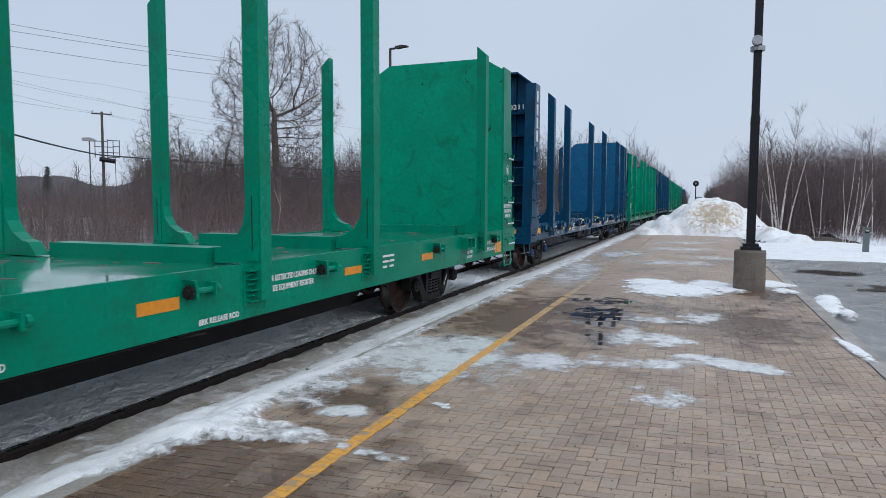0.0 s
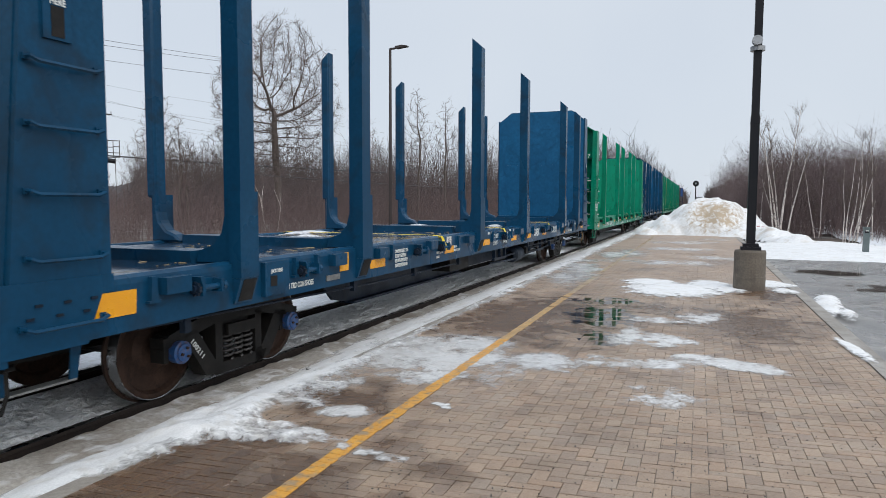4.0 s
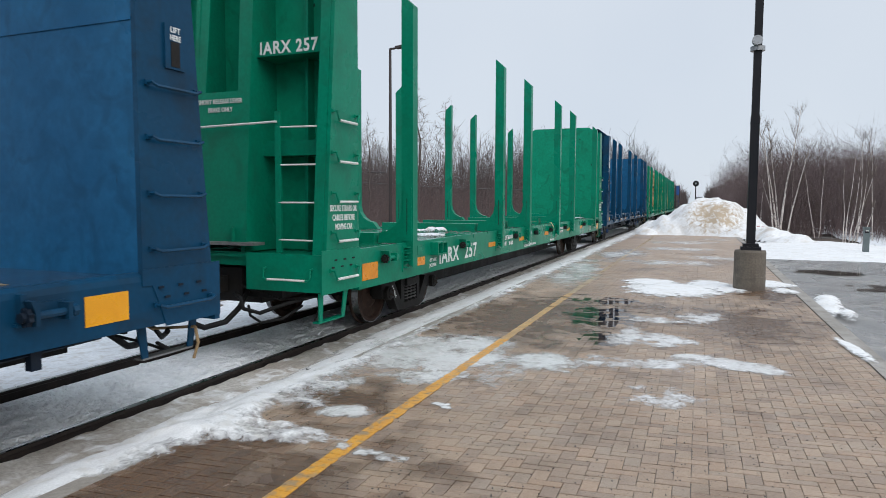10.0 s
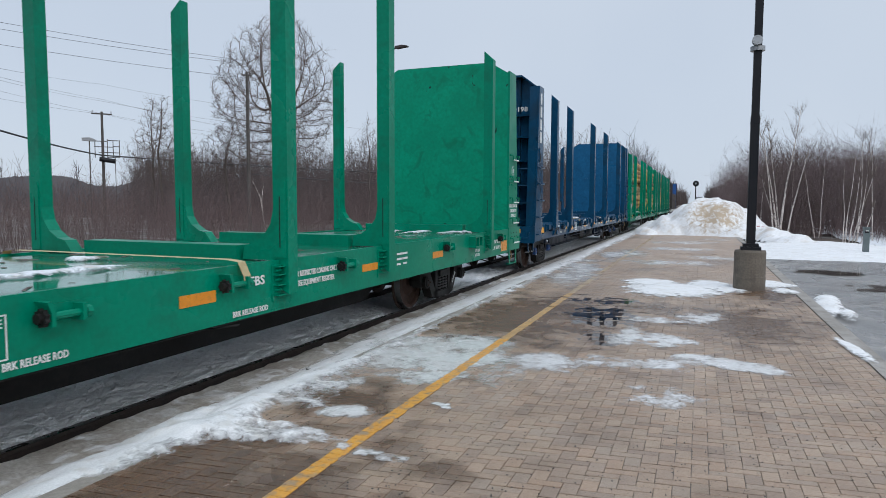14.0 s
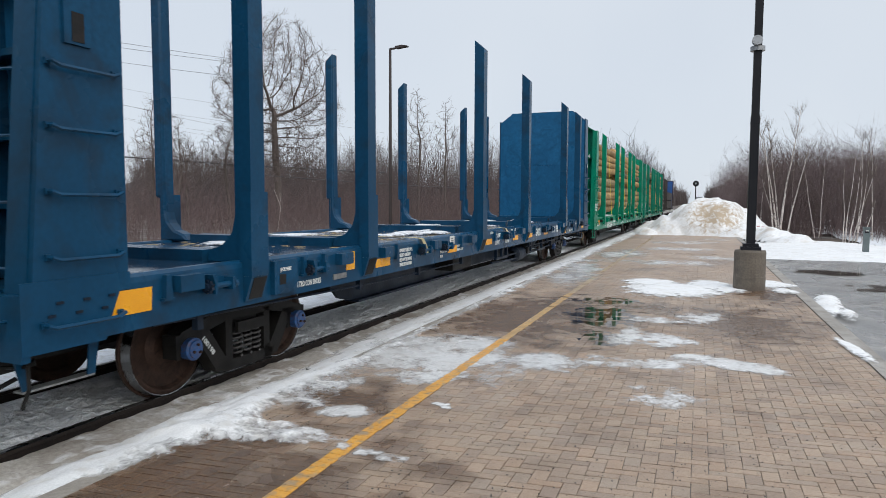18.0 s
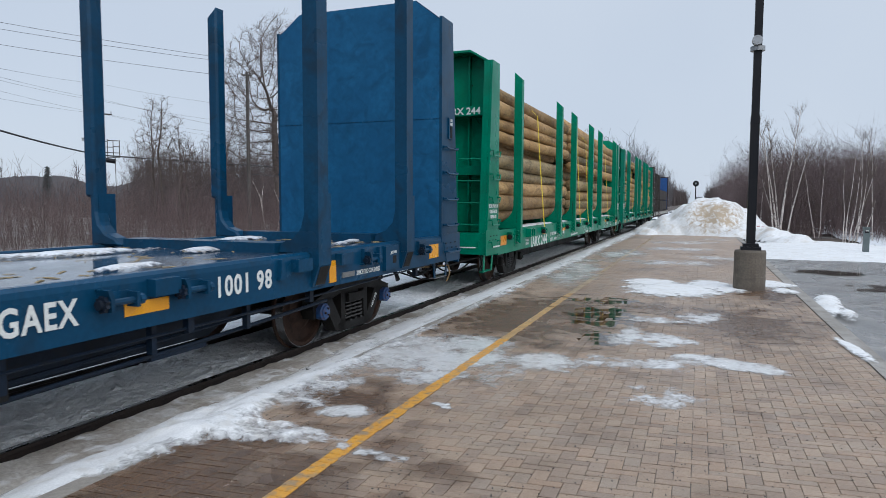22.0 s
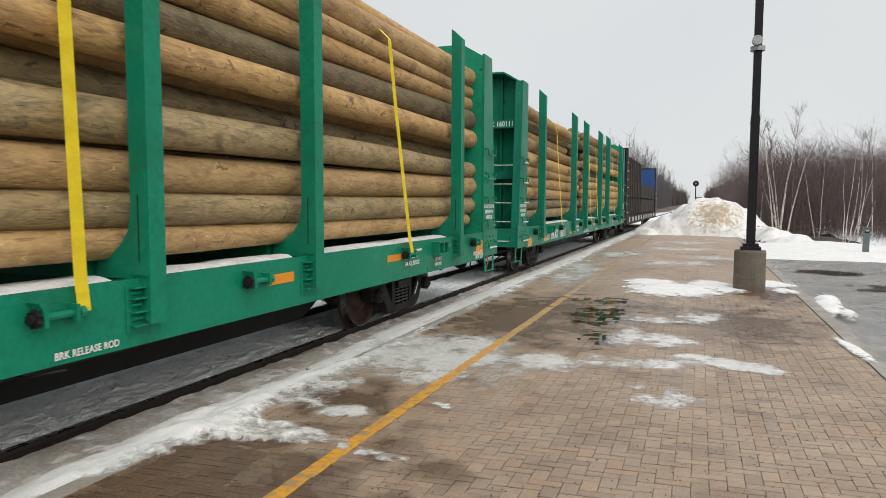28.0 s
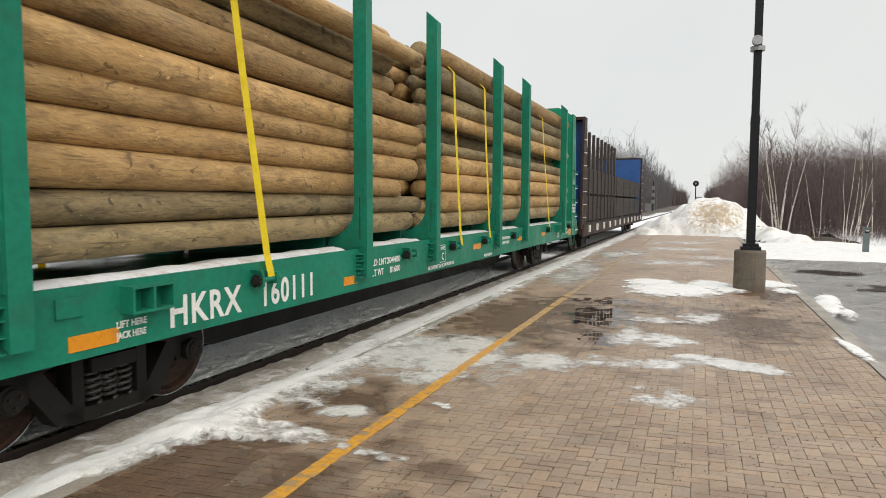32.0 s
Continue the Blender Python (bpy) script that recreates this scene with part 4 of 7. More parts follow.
def utility_pole(x, y, top, label, rack=False):
    t = thing("utility_pole", label, "utility pole", "power line poles")
    t.location = (x, y, -0.6)
    t.rotation_euler = (0, 0, math.atan2(-x, y))
    bm = bmesh.new()
    tube(bm, [(0, 0, 0), (0, 0, top + 0.45)], 0.13, 8, 0.09)
    part("pole", bm, "wood_pole", t)
    bm = bmesh.new()
    arm = 0.75 if rack else 0.30
    box(bm, -arm, arm, -0.06, 0.06, top + 0.22, top + 0.32)
    a = part("crossarm", bm, "wood_pole", t)
    for dx in (-0.9 * arm, 0.9 * arm):
        bm = bmesh.new()
        tube(bm, [(dx, 0, top + 0.34), (dx, 0, top + 0.50)], 0.04, 6)
        part("insulator", bm, "metal_grey", a)
    if rack:
        for x0, z0, z1 in ((-0.59, 5.7, 7.05), (-0.02, 5.9, 7.2), (0.31, 5.6, 7.2), (0.72, 5.8, 7.15), (1.18, 5.7, 7.15)):
            boxes("rack_post", "wood_pole", t, (x0, x0 + 0.06, -0.05, 0.05, z0, z1), bevel=0.0)
        for x0, x1, z in ((-0.62, 0.36, 7.0), (0.30, 1.26, 7.08), (-0.62, 0.72, 6.55), (0.72, 1.26, 6.60), (-0.3, 1.24, 6.1), (0.3, 1.24, 5.72)):
            boxes("rack_bar", "wood_pole", t, (x0, x1, -0.04, 0.04, z, z + 0.06), bevel=0.0)
        bm = bmesh.new()
        tube(bm, [(-0.27, -0.2, 5.58), (-0.10, -0.2, 5.56), (0.75, -0.2, 5.44), (0.90, -0.2, 5.42)], 0.19, 12)
        part("splice_case", bm, "pole", t, "dark cable splice case")
        bm = bmesh.new()
        prism(bm, [(-1.48, 7.02), (-0.9, 7.0), (-0.45, 6.98), (-0.45, 7.10), (-0.9, 7.28), (-1.48, 7.24)], "y", -0.2, 0.2)
        part("lamp_head", bm, "metal_grey", t, "grey cobra-head lamp", 0.03)
        boxes("second_post", "wood_pole", t, (-0.99, -0.90, -0.05, 0.05, 0, 7.0), bevel=0.0)
        boxes("guard_post", "wood_pole", t, (0.86, 0.91, -0.05, 0.05, 0, 5.72), bevel=0.0)


def cable(name, pts, sag, r):
    """A cable through points, sagging between them."""
    bm = bmesh.new()
    line = []
    for a, b in zip(pts, pts[1:]):
        a, b = Vector(a), Vector(b)
        for i in range(10):
            f = i / 10
            p = a.lerp(b, f)
            p.z -= sag * 4 * f * (1 - f)
            line.append(p)
    line.append(Vector(pts[-1]))
    tube(bm, line, r, 4)
    ob = part(name, bm, "wire", None)
    return tagged(ob, "thin dark cable strung between utility poles", "cable", "power line cables")


def signal(x, y, z, top, head, label):
    t = thing("railway_signal", label, "signal")
    t.location = (x, y, z)
    bm = bmesh.new()
    tube(bm, [(0, 0, 0), (0, 0, top)], 0.09, 8)
    part("mast", bm, "pole", t)
    if head:
        bm = bmesh.new()
        tube(bm, [(0, -0.06, top), (0, -0.10, top)], 0.50, 20)
        hd = part("target", bm, "pole", t, "round black signal target")
        bm = bmesh.new()
        tube(bm, [(0, -0.10, top), (0, -0.35, top + 0.03)], 0.15, 12)
        part("hood", bm, "metal_grey", hd)
        boxes("number_board", "metal_grey", t, (0.0, 1.1, -0.05, 0.05, 1.5, 2.1), bevel=0.01)
    else:
        for dz in (1.6, 3.0, 4.4):
            boxes("lamp_unit", "metal_grey", t, (-0.28, 0.28, -0.3, 0.1, dz, dz + 0.7), bevel=0.02)
        boxes("ladder", "metal_grey", t, (0.30, 0.34, 0.2, 0.24, 0, 6.0), (0.66, 0.70, 0.2, 0.24, 0, 6.0), bevel=0.0)
        boxes("relay_case", "metal_grey", t, (-1.5, -0.4, -0.3, 0.3, 0.1, 1.6), bevel=0.02)


lamp_pole()
street_lamp()
utility_pole(-45.2, 39.4, 8.95, "grey utility pole with a lamp, a rack and a splice case", True)
utility_pole(-25.9, 33.1, 9.6, "weathered wooden utility pole among the trees")
utility_pole(-24.8, 8.8, 8.8, "weathered wooden utility pole in the scrub")
for dz, dx in ((0.0, -1.1), (0.05, 1.1), (-0.9, 0.0)):
    cable("power_cable", [(-46 + dx, 2.0, 12.6 + dz), (-25.9 + dx * 0.4, 33.1, 10.0 + dz)], 0.7, 0.010)
for za, zb, far, zc, zd in ((8.64, 11.0, (-39.5, 45.2), 10.08, 8.6), (8.20, 9.80, (-40.4, 47.0), 8.41, 6.4), (8.02, 9.65, (-40.4, 47.0), 8.83, 7.0), (7.46, 8.66, (-43.0, 50.1), 8.13, 7.0), (7.05, 8.62, (-43.5, 49.7), 7.79, 6.6)):
    cable("power_cable", [(-24.8, 8.8, za - 0.5), (-35.0, 24.05, za), (-45.2, 39.4, zb), (*far, zc), (-30, 60, zd)], 0.08, 0.0065)
cable("trunk_cable", [(-24.8, 8.8, 5.2), (-35.0, 24.05, 5.35), (-45.2, 39.3, 5.3), (-30, 60, 4.6)], 0.1, 0.055)
cable("low_cable", [(-25.9, 33.1, 3.3), (-8.5, 70, 3.0)], 0.4, 0.02)
signal(-0.70, 120, 0.6, 4.35, True, "railway signal with a round black target")
signal(-8.9, 139.8, -0.1, 6.2, False, "grey signal mast with a relay case beside the track")
t = thing("bollard", "short grey-green steel post with a cap standing in the snow", "post")
t.location = (5.26, 25.6, -0.18)
bm = bmesh.new()
prism(bm, [(-0.085, -0.085), (0.085, -0.085), (0.085, 0.085), (-0.085, 0.085)], "z", 0, 0.96)
part("post", bm, "post_grey", t, "", 0.01)
boxes("cap", "post_grey", t, (-0.105, 0.105, -0.105, 0.105, 0.955, 1.0))
boxes("socket_plate", "pole", t, (-0.06, 0.06, -0.092, -0.085, 0.80, 0.90), bevel=0.0)
boxes("socket_label", "rung", t, (-0.045, 0.045, -0.097, -0.092, 0.86, 0.89), bevel=0.0)


# ---- the train ----
SILL = 1.545
WHEELS = []         # wheelsets, to be rolled with their car
CARS = []           # (thing, centre at the start)


def lower_outline(s):
    """The stake of a green car: tall, cut aslant, with a curved foot."""
    arc = [(1.475 - 0.38 * (1 - math.cos(q)), 1.74 - 0.37 * math.sin(q)) for q in (0.0, 0.4, 0.8, 1.2, 1.5)]
    return [(1.65, 0.90), (1.65, 4.50), (1.475, 4.66)] + arc + [(1.10, 1.23), (SILL + 0.004, 1.23), (SILL + 0.004, 0.96)]


def mirrored(poly):
    return [(-x, z) for x, z in poly]


def grab(bm, x, y0, y1, z, out=0.07, drop=0.10, r=0.012):
    """A grab iron on a side: two feet, a drop and a bar."""
    tube(bm, [(x, y0, z + drop), (x + out, y0, z + drop), (x + out, y0 + 0.05, z), (x + out, y1 - 0.05, z), (x + out, y1, z + drop), (x, y1, z + drop)], r, 5)
    for y in (y0, y1):
        box(bm, *sorted((x, x + math.copysign(0.02, out))), y - 0.02, y + 0.02, z + drop - 0.02, z + drop + 0.02)


def winch(parent, y, z, x=SILL, paint="green"):
    """A ratchet winch for a strap, hung on the side sill."""
    bm = bmesh.new()
    prism(bm, [(y - 0.16, z + 0.09), (y - 0.13, z + 0.02), (y - 0.13, z - 0.07), (y - 0.10, z - 0.07), (y - 0.10, z + 0.03), (y - 0.12, z + 0.09)], "x", x, x + 0.12)
    prism(bm, [(y + 0.10, z + 0.05), (y + 0.10, z - 0.06), (y + 0.13, z - 0.06), (y + 0.13, z + 0.05)], "x", x, x + 0.11)
    box(bm, x, x + 0.012, y - 0.15, y + 0.15, z - 0.02, z + 0.06)
    w = part("winch", bm, paint, parent, "", 0.004)
    bm = bmesh.new()
    tube(bm, [(x + 0.07, y - 0.13, z - 0.01), (x + 0.07, y + 0.17, z - 0.01)], 0.026, 8)
    tube(bm, [(x + 0.07, y + 0.14, z - 0.01), (x + 0.07, y + 0.18, z - 0.01)], 0.042, 8)
    part("drum", bm, paint, w, "", 0.0)
    bm = bmesh.new()
    teeth = [(0.062 if k % 2 else 0.048, k * math.pi / 9) for k in range(18)]
    prism(bm, [(x + 0.07 + q * math.cos(a), z - 0.01 + q * math.sin(a)) for q, a in teeth], "y", y - 0.175, y - 0.145)
    tube(bm, [(x + 0.07, y - 0.20, z - 0.01), (x + 0.07, y - 0.175, z - 0.01)], 0.034, 8)
    part("ratchet", bm, "black" if paint != "blue" else "belly_blue", w, "toothed black ratchet wheel")
    return w


def reflector(parent, y0, y1, z0, z1, x=SILL, mat_name="amber"):
    return boxes("reflector", mat_name, parent, (x, x + 0.006, y0, y1, z0, z1), bevel=0.0)


def wheelset_mesh():
    """Two flanged wheels on their axle, with bearing ends."""
    r = 0.457
    prof = [(-0.06, 0.10), (-0.055, 0.15), (-0.02, 0.20), (-0.02, 0.36), (-0.05, 0.39), (-0.065, r + 0.026), (-0.035, r + 0.028), (-0.025, r + 0.004), (0.06, r - 0.006), (0.07, r - 0.03), (0.07, 0.40), (0.025, 0.375), (0.02, 0.24), (0.06, 0.17), (0.075, 0.10)]
    return prof


def add_wheelset(car, y, cap):
    ws = new("wheelset", None)
    bm = bmesh.new()
    tube(bm, [(-1.02, 0, 0), (1.02, 0, 0)], 0.085, 14)
    me = bpy.data.meshes.new("wheelset")
    bmesh.ops.recalc_face_normals(bm, faces=bm.faces)
    bm.to_mesh(me)
    bm.free()
    me.materials.append(M["black"])
    bpy.data.objects.remove(ws)
    ws = new("wheelset", me)
    ws.parent = car
    ws.location = (0, y, 0.457)
    for sgn in (1, -1):
        bm = bmesh.new()
        lathe(bm, [(sgn * d, q) for d, q in wheelset_mesh()], "x", (sgn * 0.745, 0, 0), 36)
        part("wheel", bm, "steel", ws, "rust-brown flanged steel wheel", smooth=False)
        bm = bmesh.new()
        lathe(bm, [(sgn * 0.816, 0.446), (sgn * 0.818, 0.452), (sgn * 0.801, 0.4525), (sgn * 0.715, 0.4635)], "x", (0, 0, 0), 36, False)
        part("tread", bm, "bright", ws, "polished wheel tread")
        bm = bmesh.new()
        lathe(bm, [(sgn * 1.03, 0.10), (sgn * 1.12, 0.105), (sgn * 1.13, 0.085), (sgn * 1.145, 0.08), (sgn * 1.15, 0.05)], "x", (0, 0, 0), 18)
        cp = part("bearing_cap", bm, cap, ws, "blue bearing end cap" if cap == "cap_blue" else "")
        for k in range(3):
            q = k * 2.094 + 0.4
            bm = bmesh.new()
            tube(bm, [(sgn * 1.14, 0.045 * math.cos(q), 0.045 * math.sin(q)), (sgn * 1.168, 0.045 * math.cos(q), 0.045 * math.sin(q))], 0.014, 6)
            part("cap_bolt", bm, "steel", cp)
    return ws


def add_truck(car, yc, half):
    """Side frames with springs, bolster and brake beams."""
    for sgn in (1, -1):
        bm = bmesh.new()
        x0, x1 = (0.90, 1.06) if sgn > 0 else (-1.06, -0.90)
        h = half
        prism(bm, [(yc - h - 0.17, 0.50), (yc - h - 0.10, 0.62), (yc - 0.42, 0.76), (yc + 0.42, 0.76), (yc + h + 0.10, 0.62), (yc + h + 0.17, 0.50), (yc + h - 0.16, 0.56), (yc + 0.36, 0.63), (yc - 0.36, 0.63), (yc - h + 0.16, 0.56)], "x", x0, x1)
        for d in (1, -1):
            prism(bm, [(yc + d * (h - 0.24), 0.62), (yc + d * (h - 0.04), 0.60), (yc + d * (h - 0.12), 0.50), (yc + d * 0.48, 0.15), (yc + d * 0.26, 0.12), (yc + d * 0.26, 0.26), (yc + d * 0.36, 0.28)], "x", x0, x1)
            box(bm, x0, x1, *sorted((yc + d * 0.25, yc + d * 0.35)), 0.20, 0.68)
            for e in (0.135, -0.135):
                prism(bm, [(yc + d * h + e - 0.03, 0.60), (yc + d * h + e + 0.03, 0.60), (yc + d * h + e + 0.025, 0.38), (yc + d * h + e - 0.025, 0.38)], "x", x0, x1)
        prism(bm, [(yc - 0.44, 0.23), (yc + 0.44, 0.23), (yc + 0.36, 0.12), (yc - 0.36, 0.12)], "x", x0, x1)
        sf = part("side_frame", bm, "black", car, "black cast side frame of a freight truck", 0.012)
        for k, dy in enumerate((-0.145, 0.0, 0.145)):
            bm = bmesh.new()
            turns, seg = 5, 9
            tube(bm, [((x0 + x1) / 2 + 0.062 * math.cos(q) + sgn * 0.03, yc + dy + 0.062 * math.sin(q), 0.235 + 0.25 * i / (turns * seg)) for i, q in ((i, i * 2 * math.pi / seg) for i in range(turns * seg + 1))], 0.0155, 5)
            part("spring", bm, "spring", sf, "grey coil spring" if not k else "", smooth=True)
        bm = bmesh.new()
        box(bm, *sorted((sgn * 1.06, sgn * 1.10)), yc - 0.21, yc + 0.21, 0.49, 0.60)
        part("bolster_end", bm, "black", sf, "", 0.01)
    boxes("bolster", "black", car, (-1.0, 1.0, yc - 0.2, yc + 0.2, 0.45, 0.66), bevel=0.02)
    boxes("brake_beam", "black", car, (-0.8, 0.8, yc - 0.42, yc - 0.36, 0.38, 0.46), (-0.8, 0.8, yc + 0.36, yc + 0.42, 0.38, 0.46))
    for d in (-1, 1):
        WHEELS.append(add_wheelset(car, yc + d * half, car["cap"]))


def coupler(car, d):
    """The drawbar head and air hose at the end d (-1 front, 1 back)."""
    bm = bmesh.new()
    y = 10.2 * d
    prism(bm, [(-0.09, 0.72), (0.09, 0.72), (0.09, 0.92), (-0.09, 0.92)], "y", y - 0.3 * d, y + 0.45 * d)
    prism(bm, [(-0.20, y + 0.42 * d), (-0.12, y + 0.72 * d), (0.02, y + 0.66 * d), (0.06, y + 0.80 * d), (0.20, y + 0.74 * d), (0.17, y + 0.40 * d)], "z", 0.66, 0.98)
    part("coupler", bm, "black", car, "dark cast coupler", 0.015)
    bm = bmesh.new()
    tube(bm, [(0.32, y + 0.05 * d, 0.72), (0.36, y + 0.25 * d, 0.56), (0.32, y + 0.45 * d, 0.42), (0.20, y + 0.66 * d, 0.38), (0.12, y + 0.80 * d, 0.46)], 0.034, 7)
    part("air_hose", bm, "hose", car, smooth=True)
    bm = bmesh.new()
    tube(bm, [(1.25, y + 0.02 * d, 0.72), (1.05, y + 0.22 * d, 0.66), (0.78, y + 0.42 * d, 0.55), (0.62, y + 0.50 * d, 0.60), (0.50, y + 0.40 * d, 0.70), (0.30, y + 0.25 * d, 0.72)], 0.024, 7)
    part("brake_line", bm, "hose", car, smooth=True)
    bm = bmesh.new()
    tube(bm, [(1.10, y + 0.05 * d, 0.60), (1.0, y + 0.30 * d, 0.48), (0.80, y + 0.42 * d, 0.44), (0.60, y + 0.36 * d, 0.50), (0.45, y + 0.2 * d, 0.58)], 0.016, 6)
    part("hose_strap", bm, "hose", car, smooth=True)
    boxes("draft_pocket", "black", car, (-0.30, 0.30, *sorted((y - 0.35 * d, y + 0.12 * d)), 0.62, 1.02))
    bm = bmesh.new()
    tube(bm, [(1.40, y + 0.18 * d, 0.74), (0.9, y + 0.20 * d, 0.68), (0.35, y + 0.22 * d, 0.82)], 0.014, 5)
    tube(bm, [(1.40, y + 0.18 * d, 0.74), (1.42, y + 0.19 * d, 0.60), (1.36, y + 0.20 * d, 0.46)], 0.014, 5)
    part("uncoupling_lever", bm, "cord" if d > 0 else "black", car)


def side_plate_outline(d, inner, foot, top, z0, z1):
    return [(d * inner, z0), (d * foot, z0), (d * top, z1), (d * inner, z1)]


def add_bulkhead(car, d, paint, face, green):
    """The high end wall: inner face, tapered side plates, frame, ladder and rails."""
    inner, zt = 9.70, 4.77 if green else 4.98
    cx = 0.42
    cz = 0.32 if not green else 0.25
    bm = bmesh.new()
    hw = 1.50
    prism(bm, [(-hw, 1.22), (hw, 1.22), (hw, zt - cz), (hw - cx, zt), (-hw + cx, zt), (-hw, zt - cz)], "y", d * inner, d * (inner + 0.05))
    bh = part("bulkhead", bm, face, car, "scuffed %s steel end wall" % ("green" if green else "blue"), 0.008)
    if not green:
        boxes("seam", face, bh, (-hw, hw, *sorted((d * (inner - 0.008), d * inner)), 3.13, 3.152), bevel=0.0)
    for sgn in (1, -1):
        bm = bmesh.new()
        x0, x1 = sorted((sgn * 1.50, sgn * 1.545))
        prism(bm, side_plate_outline(d, inner, 10.44, 10.16, 1.16, zt - cz + 0.05), "x", x0, x1)
        sp = part("side_plate", bm, paint, car, "", 0.006)
        bm = bmesh.new()
        lip = 1.37 if green else 1.30
        prism(bm, [(d * 10.41, 1.20), (d * 10.445, 1.20), (d * 10.165, zt - cz + 0.05), (d * 10.13, zt - cz + 0.05)], "x", *sorted((sgn * lip, sgn * 1.497)))
        part("corner_flange", bm, paint, sp, "", 0.004)
        bm = bmesh.new()
        x0, x1 = sorted((sgn * 1.545, sgn * 1.56)) if green else sorted((sgn * 1.545, sgn * 1.553))
        low = [(d * 9.66, 1.22), (d * 9.72, 1.27), (d * 10.55, 1.27), (d * 10.55, 0.78), (d * 9.66, 0.78)]
        if not green:       # the edge slants back above the sill
            low = [(d * 9.69, 1.30), (d * 10.52, 1.30), (d * 10.52, 0.84), (d * 9.91, 0.84), (d * 9.87, 0.97), (d * 9.785, 1.17), (d * 9.69, 1.175)]
        prism(bm, low, "x", x0, x1)
        part("corner_plate", bm, paint, car, "", 0.004)
        for row, z in enumerate((1.15, 1.07)):
            for k in range(3):
                y = d * (9.86 + 0.2 * k + 0.06 * (row % 2))
                boxes("slot", "black" if green else "belly_blue", sp, (*sorted((sgn * 1.56, sgn * 1.566)), y - 0.026, y + 0.026, z - 0.009, z + 0.009), bevel=0.0)
        for k, z in enumerate((0.94, 1.365, 1.81, 2.26, 2.72) if green else (1.0, 1.43, 1.85, 2.27, 2.67)):
            bm = bmesh.new()
            y0, y1 = (9.80, 10.38) if k == 0 else (9.78, 10.34 - 0.015 * k)
            if d < 0:
                y0, y1 = -y1, -y0
            xx = 1.56 if k == 0 else 1.545
            if sgn > 0:
                grab(bm, xx, y0, y1, z, 0.06, 0.10 if green else 0.02, 0.015)
            else:
                grab(bm, -xx, y0, y1, z, -0.06, 0.10 if green else 0.02, 0.015)
            gi = part("grab_iron", bm, paint, sp)
            if green:
                bm = bmesh.new()
                tube(bm, [(sgn * (xx + 0.06), y0 + 0.06, z), (sgn * (xx + 0.06), y1 - 0.05, z)], 0.0165, 6)
                part("bar", bm, "rung", gi, "white painted bar")
        bm = bmesh.new()
        sx, ztop, zlow, legs = (1.50, 0.79, 0.47, ((9.93, 10.00), (10.47, 10.48))) if green else (1.36, 0.88, 0.57, ((9.84, 9.88), (10.42, 10.36)))
        for top, foot in legs:
            prism(bm, [(d * (top - 0.045), ztop), (d * (top + 0.045), ztop), (d * (foot + 0.03), zlow), (d * (foot - 0.03), zlow)], "x", *sorted((sgn * (sx - 0.015), sgn * sx)))
        step = part("stirrup_step", bm, paint, car, "", 0.004)
        ends = sorted((d * (legs[0][1] - 0.03), d * (legs[1][1] + 0.03)))
        boxes("tread", paint if green else "grating", step, (*sorted((sgn * (sx - 0.09), sgn * sx)), *ends, zlow - 0.015, zlow), bevel=0.003)
        # bay frame
        bm = bmesh.new()
        x0, x1 = sorted((sgn * 0.36, sgn * 0.42))
        prism(bm, side_plate_outline(d, inner + 0.05, 10.41 if green else 10.30, 10.14 if green else 10.08, 1.22, zt - 0.03), "x", x0, x1)
        part("end_post", bm, paint, bh, "", 0.006)
        bm = bmesh.new()
        x0, x1 = sorted((sgn * 0.93, sgn * 0.97))
        prism(bm, side_plate_outline(d, inner + 0.05, 9.92, 9.86, 1.22, zt - 0.03), "x", x0, x1)
        part("stiffener", bm, paint, bh, "", 0.004)
        for z, deep in (((2.36, 0.34), (3.52, 0.44)) if green else ((1.75, 0.26), (2.25, 0.26), (2.85, 0.28), (3.45, 0.30), (4.0, 0.30))):
            x0, x1 = sorted((sgn * 0.42, sgn * 1.50))
            boxes("shelf", paint, bh, (x0, x1, *sorted((d * (inner + 0.05), d * (inner + deep))), z, z + (0.18 if green else 0.05)), bevel=0.004)
    bm = bmesh.new()
    if green:
        lean = lambda z: d * (10.42 - 0.0854 * (z - 1.30))
        slabs = [((-0.44, 0.44, 1.30), (-0.42, 0.42, 3.12))] + [((*sorted((q * 0.24, q * 0.42)), 3.12), (*sorted((q * 0.22, q * 0.40)), 4.46)) for q in (1, -1)]
        for (a0, a1, za), (b0, b1, zb) in slabs:
            v = [bm.verts.new((x, lean(z) + e, z)) for e in (0.0, -0.02 * d) for x, z in ((a0, za), (a1, za), (b1, zb), (b0, zb))]
            for f in ((0, 1, 2, 3), (7, 6, 5, 4), (0, 4, 5, 1), (1, 5, 6, 2), (2, 6, 7, 3), (3, 7, 4, 0)):
                bm.faces.new([v[q] for q in f])
        part("centre_panel", bm, paint, bh, "", 0.004)
        for q in (-0.30, 0.26):
            boxes("foot_lug", paint, bh, (q, q + 0.03, *sorted((d * 10.425, d * 10.47)), 1.34, 1.50), bevel=0.004)
    else:
        for sgn in (1, -1):
            prism(bm, [(sgn * 0.50, 1.30), (sgn * 0.46, 4.46), (sgn * 0.30, 4.46), (sgn * 0.32, 1.30)], "y", d * 10.16, d * 10.19)
        prism(bm, [(-0.5, 1.30), (0.5, 1.30), (0.5, 1.75), (-0.5, 1.75)], "y", d * 10.12, d * 10.15)
        part("centre_panel", bm, paint, bh, "", 0.005)
    bm = bmesh.new()
    xe, drop = 1.50 - cx, cz - 0.02
